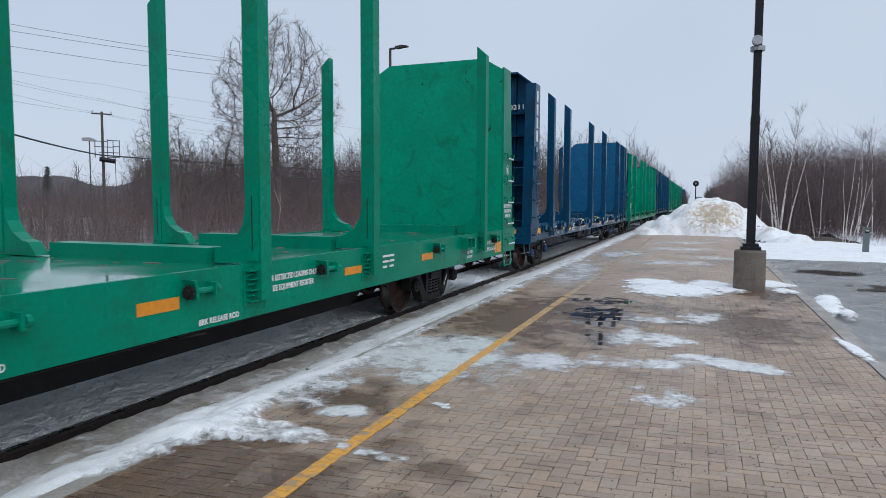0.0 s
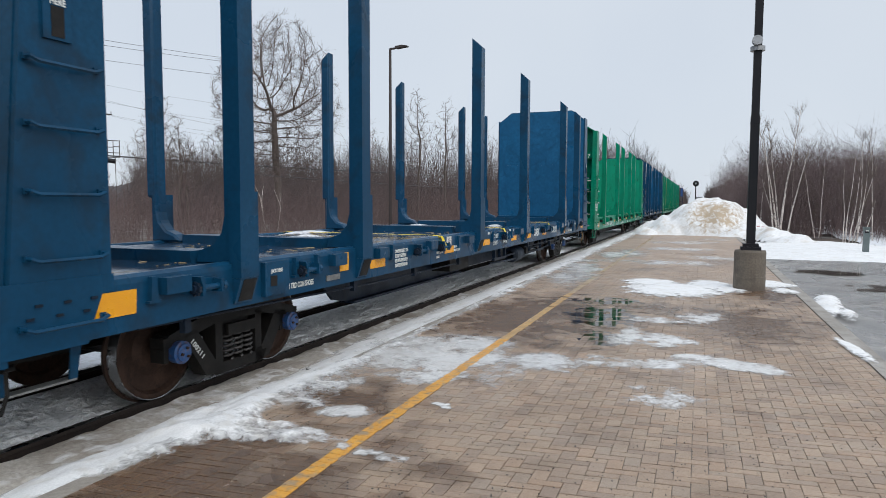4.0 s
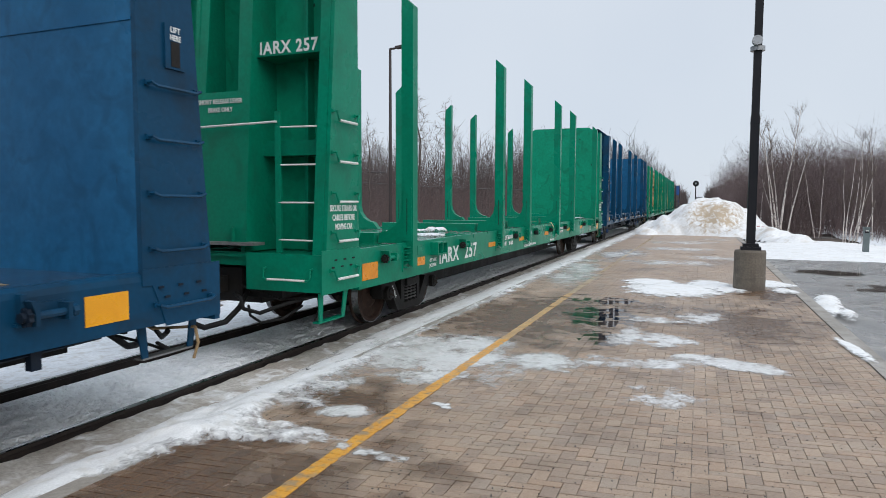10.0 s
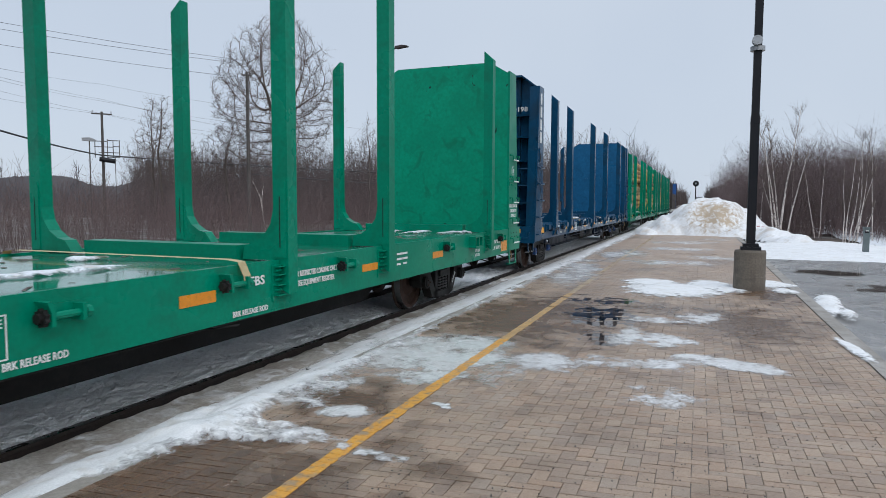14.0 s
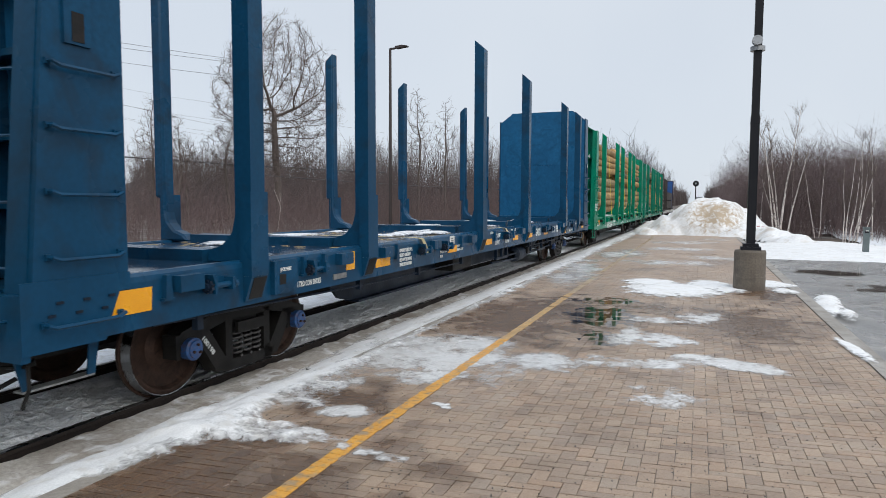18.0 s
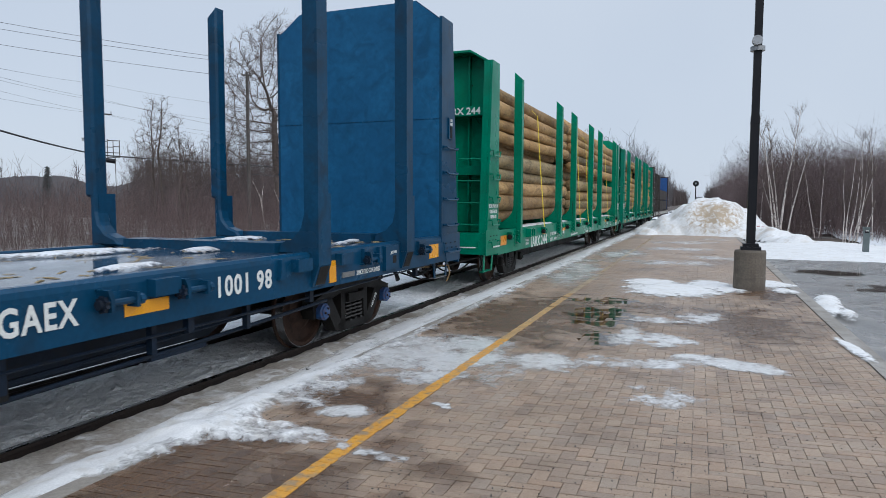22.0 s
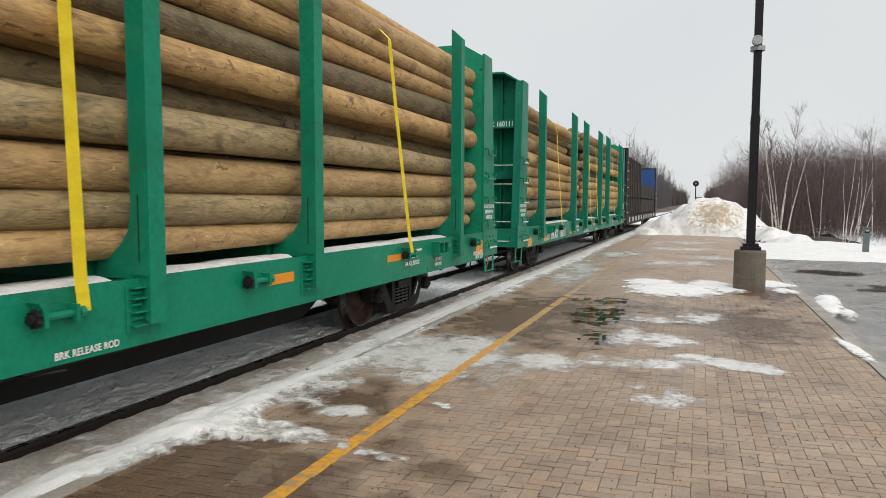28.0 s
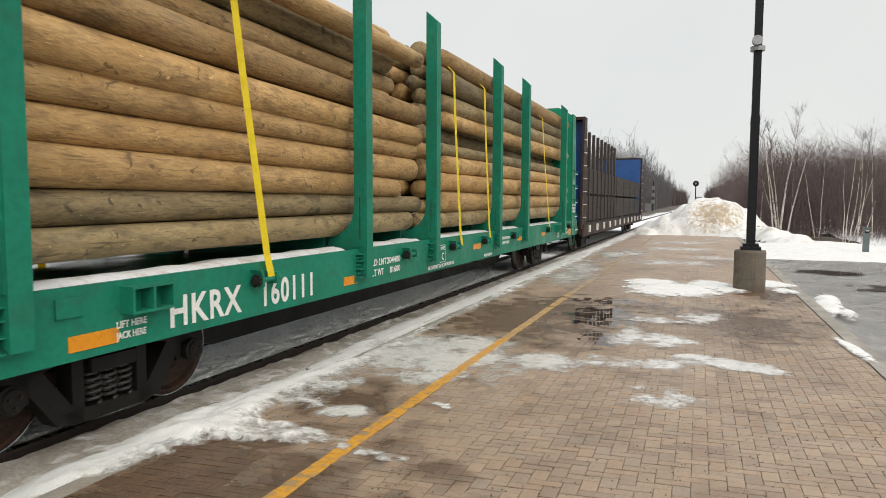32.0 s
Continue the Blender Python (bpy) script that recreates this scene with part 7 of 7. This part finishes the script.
# ---- the cars, their lettering and loads ----
PLAIN = [("LD LMT", 0.115), ("LT WT", 0.115), ("204400", 0.115), ("81600", 0.115), ("204600", 0.115), ("81400", 0.115), ("202100", 0.13), ("83900", 0.13), ("201900", 0.13), ("84100", 0.13), ("BRK RELEASE ROD", 0.07), ("RETAINING VALVE", 0.08), ("FOR RESTRICTED LOADING ONLY", 0.08), ("SEE EQUIPMENT REGISTER", 0.08), ("FBS", 0.12), ("WIDTH 8-7", 0.065), ("LENGTH", 0.06), ("0-5", 0.06), ("PLATE", 0.075), ("C", 0.16), ("LIFT HERE", 0.07), ("JACK HERE", 0.07), ("JACK HERE ", 0.05), ("2 INCH TRD CON SHOES", 0.08), ("L 81'-8\" IL 70'", 0.10), ("EXW 10-6 H 3-0", 0.10), ("SECURE STRAPS OR", 0.095), ("CABLES BEFORE", 0.095), ("MOVING CAR", 0.095), ("IARX", 0.34), ("257", 0.34), ("244", 0.34), ("HKRX", 0.34), ("160111", 0.34), ("IARX 257", 0.20), ("IARX 244", 0.19), ("HKRX 160111", 0.165), ("GAEX", 0.25), ("1002 11", 0.25), ("1001 98", 0.25), ("SHORT RELEASE LEVER", 0.075), ("BRAKE ONLY", 0.075), ("OWNERSHIP SUBJECT TO A", 0.065), ("SECURITY AGREEMENT", 0.065), ("FILED WITH THE SURFACE", 0.065), ("TRANSPORTATION BOARD", 0.065), ("BLT-08-23", 0.055), ("ORDER NO. 550044", 0.055), ("WHPC 32-14596", 0.055), ("08-23", 0.055), ("LIFT", 0.06), ("HERE", 0.06), ("BLT 6-2023", 0.06), ("2\" HF COMP SHOES", 0.07), ("SPRG 7 OC D-5", 0.07), ("36 IN IW WHLS", 0.07), ("UBX SPECIAL", 0.07), ("BRAKE BEAM", 0.07), ("100211", 0.16), ("100198", 0.16), ("IL 60'", 0.05), ("EMPTY LOAD", 0.085), ("1/4 ADJ BLOCK", 0.085)]
F_LINES = ("SPRG 7 OC D-5", "SPRG 7 IC D-5", "SPRG 2 OC SCT B-353", "SPRG 2 IC SCT B-354", "36 IN IW WHLS ", "CCB8000XT", "SBE69CE COUPLER", "FMI MOD 15KNI", "UBX SPECIAL", "BRAKE BEAM")
PLAIN = [p for p in PLAIN if p[0] not in F_LINES] + [(body, 0.058) for body in F_LINES]
for body, size in PLAIN:
    word(body, size, size * 0.024)
settle_words()
W = {k[0]: k for k in WORDS}
X = SILL + 0.006


def mark(car, body, y, z, width=None, x=X, label=""):
    return side_word(car, W[body], y, z, x, width, label)


def frame_words(car, key, yc, tall):
    """Small lettering along the sloping legs of the truck side frames."""
    for d in (-1, 1):
        ob = new("lettering", WORDS[W[key]])
        ob.parent = car
        co = [v.co.x for v in ob.data.vertices]
        s, a = 0.23 / (max(co) - min(co)), radians(51)
        y, z = (-yc - 0.69, 0.52) if d < 0 else (yc + 0.485, 0.30)
        up = a if d > 0 else -a
        c, q = math.cos(up), math.sin(up)
        ob.matrix_basis = Matrix(((0, 0, 1, 1.062), (s * c, -tall * q, 0, y), (s * q, tall * c, 0, z), (0, 0, 0, 1)))


def green_words(car, initials, number, load, tare):
    plan = {"257": (-7.13, 0.88, -5.94, 0.65, 0.84, -3.65, 1.03, 0.90), "244": (-6.98, 0.89, -5.98, 0.69, 0.735, -4.89, 0.92, 0.77), "160111": (-7.02, 0.85, -5.88, 0.83, 0.82, -3.65, 1.0, 0.87)}[number]
    y0, w0, y1, w1, z0, yl, zl, zt = plan
    mark(car, initials, y0, z0, w0, label="white painted reporting mark")
    mark(car, number, y1, z0, w1, label="white painted car number")
    mark(car, "LD LMT", yl, zl, 0.40)
    mark(car, load, yl + 0.42, zl, 0.40)
    mark(car, "LT WT", yl, zt, 0.32)
    mark(car, tare, yl + 0.50, zt, 0.32)
    mark(car, "RETAINING VALVE", -1.84, 0.775, 0.62)
    mark(car, "BRK RELEASE ROD", -1.18, 0.785, 0.44)
    mark(car, "BRK RELEASE ROD", 0.88, 0.775, 0.50)
    if car != green:
        mark(car, "FBS", 1.12 if number != "244" else -3.17, 1.03 if number != "244" else 0.90, 0.21)
    if number != "244":
        mark(car, "FOR RESTRICTED LOADING ONLY", 1.80, 1.04, 0.86)
        mark(car, "SEE EQUIPMENT REGISTER", 1.88, 0.94, 0.72)
    boxes("plate_frame", "letter", car, (X, X + 0.002, -1.37, -1.36, 0.85, 1.13), (X, X + 0.002, -1.15, -1.14, 0.85, 1.13), (X, X + 0.002, -1.36, -1.15, 1.12, 1.13), (X, X + 0.002, -1.36, -1.15, 0.85, 0.86), bevel=0.0)
    mark(car, "PLATE", -1.34, 1.05, 0.17)
    mark(car, "C", -1.29, 0.89, 0.09)
    for d in (-1, 1):
        yl = -7.51 if d < 0 else 7.30 if number == "244" else 7.50
        mark(car, "LIFT HERE", yl, 0.90, 0.27)
        mark(car, "JACK HERE", yl, 0.82, 0.27)
    swap = number == "244"
    if not swap:
        mark(car, "BLT 6-2023", 7.66, 1.0, 0.28)
    mark(car, "L 81'-8\" IL 70'", 9.22 if swap else 8.53, 0.775 if swap else 0.99, 0.44 if swap else 0.52)
    mark(car, "EXW 10-6 H 3-0", 9.12 if swap else 8.53, 0.845 if swap else 0.87, 0.56 if swap else 0.62)
    if swap:
        mark(car, "EMPTY LOAD", 6.2, 1.01, 0.42)
        mark(car, "1/4 ADJ BLOCK", 6.2, 0.91, 0.50)
        boxes("stencil_line", "letter", car, (X, X + 0.002, 6.24, 6.78, 1.10, 1.13), bevel=0.0)
    for d in (-1, 1):
        for k, body in enumerate(("SECURE STRAPS OR", "CABLES BEFORE", "MOVING CAR")):
            w = (0.60, 0.50, 0.38)[k]
            mark(car, body, d * 10.05 - w / 2, 1.705 - 0.105 * k, w, SILL + 0.002)
    for z, cuts in ((1.10, ((4.22, 4.56),)), (1.03, ((4.22, 4.40), (4.42, 4.56))), (0.96, ((4.22, 4.34), (4.42, 4.54)))):
        for a, b in cuts if number == "257" else ():
            boxes("stencil_line", "letter", car, (X, X + 0.002, a, b, z - 0.014, z + 0.014), bevel=0.0)
    end_word(car, W["SHORT RELEASE LEVER"], -0.34, 2.98, -10.286, 0.66)
    end_word(car, W["BRAKE ONLY"], -0.18, 2.88, -10.294, 0.36)
    if not swap:
        bm = bmesh.new()
        lathe(bm, [(0.0, 0.10), (0.003, 0.10)], "x", (SILL, 10.0, 2.49), 20)
        seal = part("seal_ring", bm, "letter", car, "round white painted seal")
        bm = bmesh.new()
        lathe(bm, [(0.0, 0.088), (0.0045, 0.088)], "x", (SILL, 10.0, 2.49), 20)
        part("seal_field", bm, "green", seal)
        bm = bmesh.new()
        box(bm, SILL, SILL + 0.006, 9.965, 10.03, 2.44, 2.54)
        part("seal_figure", bm, "letter", seal)


def blue_words(car, number, load, tare):
    mark(car, "GAEX", 2.64, 0.985, 0.54, label="white painted reporting mark")
    mark(car, number, 4.50, 0.985, 0.75, label="white painted car number")
    mark(car, "LD LMT", -0.72, 1.10, 0.34)
    mark(car, load, -0.03, 1.10, 0.32)
    mark(car, "LT WT", -0.72, 0.96, 0.28)
    mark(car, tare, -0.01, 0.96, 0.28)
    mark(car, "WIDTH 8-7", 0.44, 1.19, 0.37)
    mark(car, "LENGTH", -1.07, 1.19, 0.15)
    mark(car, "0-5", -0.83, 1.19, 0.075)
    mark(car, "2 INCH TRD CON SHOES", 6.95, 0.93, 0.60)
    mark(car, "2 INCH TRD CON SHOES", -7.75, 0.93, 0.60)
    for d in (-1, 1):
        mark(car, "JACK HERE ", d * 7.86 - 0.08, 1.13, 0.18, SILL + 0.054)
        if d > 0 or number == "1002 11":
            mark(car, "LIFT", d * 10.06 - 0.05, 3.11, 0.10, SILL + 0.024)
            mark(car, "HERE", d * 10.06 - 0.055, 3.05, 0.11, SILL + 0.024)
    for k, body in enumerate(("OWNERSHIP SUBJECT TO A", "SECURITY AGREEMENT", "FILED WITH THE SURFACE", "TRANSPORTATION BOARD")):
        mark(car, body, -5.16, 1.12 - 0.065 * k, (0.42, 0.36, 0.40, 0.40)[k])
    boxes("placard", "rung", car, (SILL, SILL + 0.004, -3.24, -3.03, 1.11, 1.25), bevel=0.0, label="white maker's placard")
    boxes("placard_lines", "label_black", car, (SILL + 0.004, SILL + 0.006, -3.17, -3.10, 1.20, 1.215), (SILL + 0.004, SILL + 0.006, -3.19, -3.08, 1.17, 1.183), (SILL + 0.004, SILL + 0.006, -3.18, -3.09, 1.145, 1.158), bevel=0.0)
    mark(car, "BLT-08-23", -2.92, 1.05, 0.17)
    mark(car, "ORDER NO. 550044", -2.92, 0.99, 0.30)
    mark(car, "WHPC 32-14596", -3.68, 1.0, 0.28)
    mark(car, "08-23", -3.68, 0.93, 0.11)
    bm = bmesh.new()
    for k in range(4):
        box(bm, SILL + 0.001, SILL + 0.004, -10.06, -9.90, 3.31 + 0.32 * k, 3.58 + 0.32 * k)
    part("owner_mark", bm, "letter", car, "tall white owner's mark in blocks")
    end_word(car, W[number.replace(" ", "")], 0.62, 4.12, -10.005, 0.55)


green = green_car("green bulkhead flat car, empty, with tall stakes", "green")
car_c = copy_thing(green, pose(0, 0, 0))
car_e = copy_thing(green, pose(0, 0, 0))
car_f = copy_thing(green, pose(0, 0, 0))
car_f_paint = [o for o in car_f.children_recursive if o.type == "MESH" and o.data.materials and o.data.materials[0] == M["green"]]
for o in car_f_paint:
    o.material_slots[0].link = "OBJECT"
    o.material_slots[0].material = M["green_old"]
blue = blue_car("blue bulkhead flat car, empty, with tall stakes and straps")
car_d = copy_thing(blue, pose(0, 0, 0))
tagged(car_e, "green bulkhead flat car loaded with strapped logs")
tagged(car_f, "weathered green bulkhead flat car loaded with strapped logs")
tagged(car_d, "blue bulkhead flat car, empty, deck strewn with bark")
for o in car_e.children_recursive:
    first = o.data.vertices[0].co if o.type == "MESH" else None
    if first and ((o.name.startswith("rung") and first.y < 0) or (o.name.startswith("bar") and first.z > 1.2)):
        o.material_slots[0].link = "OBJECT"
        o.material_slots[0].material = M["green"]
EMPTY_CAR = ((-9.62, 0.41, 0.84, 1.05), (-8.05, 0.36, 0.88, 1.0), (-4.56, 0.43, 0.94, 1.03), (-2.31, 0.42, 0.94, 1.03), (0.25, 0.42, 0.95, 1.05), (3.26, 0.42, 0.95, 1.04), (5.50, 0.42, 0.94, 1.04), (9.15, 0.42, 0.80, 1.02))
for o in (green, car_c):
    green_fittings(o, "green", (-8.97, -6.05, -2.66, -0.80, 0.87, 2.82, 6.08, 9.05), EMPTY_CAR)
green_fittings(car_e, "green", (-8.93, -5.80, -2.65, -0.80, 0.87, 2.90, 6.25, 9.1),
               ((-9.54, 0.42, 0.92, 1.12), (-5.78, 0.34, 0.99, 1.08), (-3.20, 0.42, 0.98, 1.07), (3.12, 0.42, 1.0, 1.10), (5.66, 0.42, 1.01, 1.10), (9.26, 0.42, 0.84, 1.10)))
green_fittings(car_f, "green_old", (-8.90, -5.86, -2.60, -0.80, 0.87, 2.90, 6.25, 9.1),
               ((-9.58, 0.40, 0.76, 0.96), (-7.89, 0.40, 0.80, 0.91), (-4.34, 0.32, 0.83, 0.93), (0.25, 0.42, 0.95, 1.05), (3.26, 0.42, 0.95, 1.04), (5.6, 0.42, 0.95, 1.04), (9.15, 0.42, 0.82, 1.04)))
green_words(green, "IARX", "257", "204400", "81600")
green_words(car_c, "IARX", "257", "204400", "81600")
green_words(car_e, "IARX", "244", "204600", "81400")
green_words(car_f, "HKRX", "160111", "204400", "81600")
end_word(car_c, W["IARX 257"], 0.47, 3.545, -10.145, 0.80, "white car number on the end shelf")
end_word(car_e, W["IARX 244"], 0.50, 3.545, -10.145, 0.78, "white car number on the end shelf")
end_word(car_f, W["HKRX 160111"], 0.495, 3.555, -10.145, 0.80, "white car number on the end shelf")
for k, body in enumerate(F_LINES):
    wide = 0.036 * len(body)
    end_word(car_f, W[body], -wide / 2, 2.62 - 0.083 * k, -10.426 + 0.0854 * (1.32 - 0.083 * k), wide)
boxes("stencil_line", "letter", car_f, (-0.36, 0.36, -10.386, -10.382, 1.79, 1.825), bevel=0.0)
for o in (green, car_c, car_e):
    frame_words(o, "IARX", 7.14, 0.2)
frame_words(blue, "100211", 7.76, 0.42)
frame_words(car_d, "100198", 7.76, 0.42)
blue_words(blue, "1002 11", "201900", "84100")
blue_words(car_d, "1001 98", "202100", "83900")
for y in (-3.48, 0.0, 4.18):
    strap_over(blue, y, 0.0, True)
for y in (-4.38, 0.0):
    strap_over(car_d, y, 0.0, True, worn=True)
strap_over(car_c, 1.0, 0.0, True, worn=True)
litter(green, "bark_litter", "bark", 3, 60, -2.5, 9.2, 1.222, 0.10)
litter(car_c, "bark_litter", "bark", 4, 260, -7.5, 9.2, 1.222, 0.10)
crust(car_c, 5, 16, -7.2, 9.2, 1.222)
litter(blue, "bark_litter", "log_b", 6, 520, -9.3, 9.3, 1.252, 0.08)
crust(blue, 7, 12, -9.0, 9.0, 1.252)
litter(car_d, "bark_litter", "log_b", 8, 420, -7.0, 9.3, 1.252, 0.09)
crust(car_d, 9, 34, -6.5, 9.0, 1.252)
for car, z, spots in ((car_c, 1.222, ((0.30, -4.45, 0.17, 0.11), (0.18, -4.95, 0.14, 0.08), (-0.25, -5.30, 0.08, 0.05), (-0.3, 0.9, 0.12, 0.06))),
                      (car_d, 1.252, ((-0.52, -1.50, 0.15, 0.12), (-0.75, -2.15, 0.14, 0.06), (-0.80, -2.95, 0.18, 0.05), (-0.84, 0.35, 0.14, 0.06), (-1.0, 2.9, 0.16, 0.07)))):
    for hx, hy, hr, hh in spots:
        ob = film("snow_heap", "", [(hx, hy, hr, hr * 1.5, 10, 1.0), (hx + hr * 0.8, hy + hr * 0.6, hr * 0.6, hr * 0.9, -20, 0.7)], "crust", 0.02, hh * 0.8, 0.75, 6.0, "", z)
        ob.parent = car
        ob["label"] = "lumpy heap of old snow on the deck"
LOADS = []
for car, seed in ((car_e, 20), (car_f, 40)):
    for k, (y0, y1) in enumerate(((-9.48, -1.45), (-0.75, 9.93))):
        mats = ["log", "log", "log_c", "log", "log_b"] if car == car_e else ["log", "log_b", "log_c", "log", "log_b"]
        LOADS.append((log_load("stack of long peeled logs between green stakes", seed + k, y0, y1, mats), car))
    for k, (a, b) in enumerate(((-8.08, -4.15), (-3.70, -1.95), (-1.45, 1.42), (1.90, 3.65), (4.10, 8.05))):
        deck_snow(car, seed + k, a, b)
    for y, lean in ((-5.80, -0.38), (-0.55, 0.0), (1.05, 0.06), (6.30, -0.45)):
        strap_over(car, y, 0.0, False, top=4.40, lean=lean)


def last_car():
    """The last car: brown, with blue end walls, two tiers of black timbers."""
    car = thing("bulkhead_flat_car", "rust-brown bulkhead flat car with blue end walls", "rail car", "cars of the freight train")
    car["cap"] = "black"
    boxes("deck", "black", car, (-1.50, 1.50, -11.3, 11.3, 1.02, 1.10))
    for sgn in (1, -1):
        boxes("side_sill", "brown", car, (*sorted((sgn * 1.46, sgn * 1.53)), -11.5, 11.5, 0.62, 1.06))
        for k in range(12):
            y = -10.3 + 1.87 * k
            boxes("stake_pocket", "rung", car, (*sorted((sgn * 1.53, sgn * 1.58)), y - 0.10, y + 0.10, 0.74, 1.0))
    boxes("centre_sill", "black", car, (-0.34, 0.34, -11.3, 11.3, 0.45, 1.02))
    for d in (-1, 1):
        boxes("bulkhead", "panel_blue", car, (-1.42, 1.42, *sorted((d * 10.9, d * 10.96)), 1.1, 4.70), label="bright blue end wall")
        for sgn in (1, -1):
            bm = bmesh.new()
            prism(bm, [(d * 10.9, 0.9), (d * 11.75, 0.9), (d * 11.4, 4.78), (d * 10.9, 4.78)], "x", *sorted((sgn * 1.42, sgn * 1.50)))
            part("side_plate", bm, "brown", car, "", 0.006)
            boxes("end_post", "brown", car, (*sorted((sgn * 0.35, sgn * 0.5)), *sorted((d * 10.96, d * 11.3)), 1.1, 4.7))
        boxes("end_sill", "brown", car, (-1.5, 1.5, *sorted((d * 11.45, d * 11.55)), 0.72, 1.10))
        boxes("top_beam", "brown", car, (-1.5, 1.5, *sorted((d * 10.9, d * 11.4)), 4.70, 4.80))
        add_truck(car, 8.6 * d, 0.87)
        for k in range(7):
            bm = bmesh.new()
            tube(bm, [(1.50, d * 11.2, 1.3 + 0.45 * k), (1.56, d * 11.2, 1.3 + 0.45 * k), (1.56, d * 11.5, 1.3 + 0.45 * k), (1.50, d * 11.5, 1.3 + 0.45 * k)], 0.014, 5)
            part("grab_iron", bm, "rung", car)
    for k in range(8):
        y = -9.9 + 1.05 * k
        for sgn in (1, -1):
            boxes("stake", "tie", car, (*sorted((sgn * 1.36, sgn * 1.46)), y - 0.08, y + 0.08, 1.0, 4.4))
    return car


car_g = last_car()
timber = thing("timber_packs", "two tiers of strapped black sawn timbers", "timber")
rt = random.Random(77)
for tier, z0 in ((0, 1.14), (1, 2.16)):
    for k in range(7):
        y0 = -10.6 + 3.02 * k
        for i in range(4):
            for j in range(5):
                bm = bmesh.new()
                xx = 0.30 + 0.25 * j
                box(bm, xx - 0.118, xx + 0.118, y0 + rt.uniform(0, 0.06), y0 + 2.92 + rt.uniform(-0.05, 0.05), z0 + 0.235 * i, z0 + 0.235 * i + 0.228)
                if j == 4 or i == 3:
                    part("timber", bm, "tie", timber)
                else:
                    bm.free()
    boxes("pack_core", "tie", timber, (-1.3, 1.18, -10.6, 10.45, z0, z0 + 0.70))
    boxes("dunnage", "black", timber, *[(-1.3, 1.42, -10.4 + 1.5 * k, -10.3 + 1.5 * k, z0 - 0.06, z0) for k in range(14)])
LOADS.append((timber, car_g))

CARS = [(green, 3.33), (blue, 25.88), (car_c, 48.56), (car_d, 71.10), (car_e, 93.60), (car_f, 116.265), (car_g, 139.80)]


# ---- paving stones, herringbone, laid last ----
A, B = 0.097, 0.071      # module across and along the platform
LAY = 0.10               # the courses run slightly aslant


def stone(vertical):
    """One paver with chamfered edges."""
    lx, ly = (A, 2 * B) if vertical else (2 * A, B)
    gx, gy, c = 0.0019, 0.0034, 0.003
    v = [(x, y + LAY * x, z) for z, e in ((-0.012, 0.0), (-0.0015, 0.0), (0.0, c)) for x, y in ((gx + e, gy + e), (lx - gx - e, gy + e), (lx - gx - e, ly - gy - e), (gx + e, ly - gy - e))]
    f = [(8, 9, 10, 11)] + [(4 + k, 4 + (k + 1) % 4, 8 + (k + 1) % 4, 8 + k) for k in range(4)] + [(k, (k + 1) % 4, 4 + (k + 1) % 4, 4 + k) for k in range(4)]
    return v, f


stone_mesh = [mesh_of("brick", *stone(q), "brick") for q in (False, True)]
rb = random.Random(9)
verts, faces = [], []
shapes = [stone(False), stone(True)]
for j in range(3, 315):
    for i in range(-34, 18):
        v = (i - j) % 4
        if v == 0:
            kind, x, y = 0, i * A, j * B + LAY * i * A
        elif v == 2:
            kind, x, y = 1, i * A, (j - 1) * B + LAY * i * A
        else:
            continue
        wide = 2 * A if kind == 0 else A
        xa, xb = max(x, -3.16), min(x + wide, 1.62)
        if xb - xa < 0.025:
            continue
        if y < 0.4 or y > 21.9:
            continue
        dz = rb.uniform(-0.0016, 0.0012)
        if 2.75 < y < 4.35 and -1.65 < x < 0.95:
            ob = new("brick", stone_mesh[kind])
            ob.parent = platform
            ob.matrix_basis = pose(x, y, dz)
            continue
        k = len(verts)
        sv, sf = shapes[kind]
        verts += [(xa + p[0] * (xb - xa) / wide, p[1] + y, p[2] + dz) for p in sv]
        faces += [[q + k for q in f] for f in sf]
rest = new("bricks", mesh_of("bricks", verts, faces, "brick_joined"))
rest.parent = platform
tagged(rest, "wet brown concrete pavers laid in herringbone", kind="stuff")


def motions():
    """The train rolls past: every car and load slides, every wheelset turns."""
    ts = [i * 1.0 for i in range(33)]
    place = {}
    for car, s in CARS:
        place[car] = s
        walk(car, [(t, TRACK @ pose(XC, s - travelled(t), ZR)) for t in ts])
    for load, car in LOADS:
        walk(load, [(t, TRACK @ pose(XC, place[car] - travelled(t), ZR)) for t in ts])
    turn_ts = [i * 4 / 30 for i in range(241)]
    for car, s in CARS:
        for ws in [o for o in car.children if o.name.split(".")[0] == "wheelset"]:
            y = ws.location.y
            walk(ws, [(t, pose(0, y, 0.457, math.degrees(travelled(t) / 0.457))) for t in turn_ts])


motions()
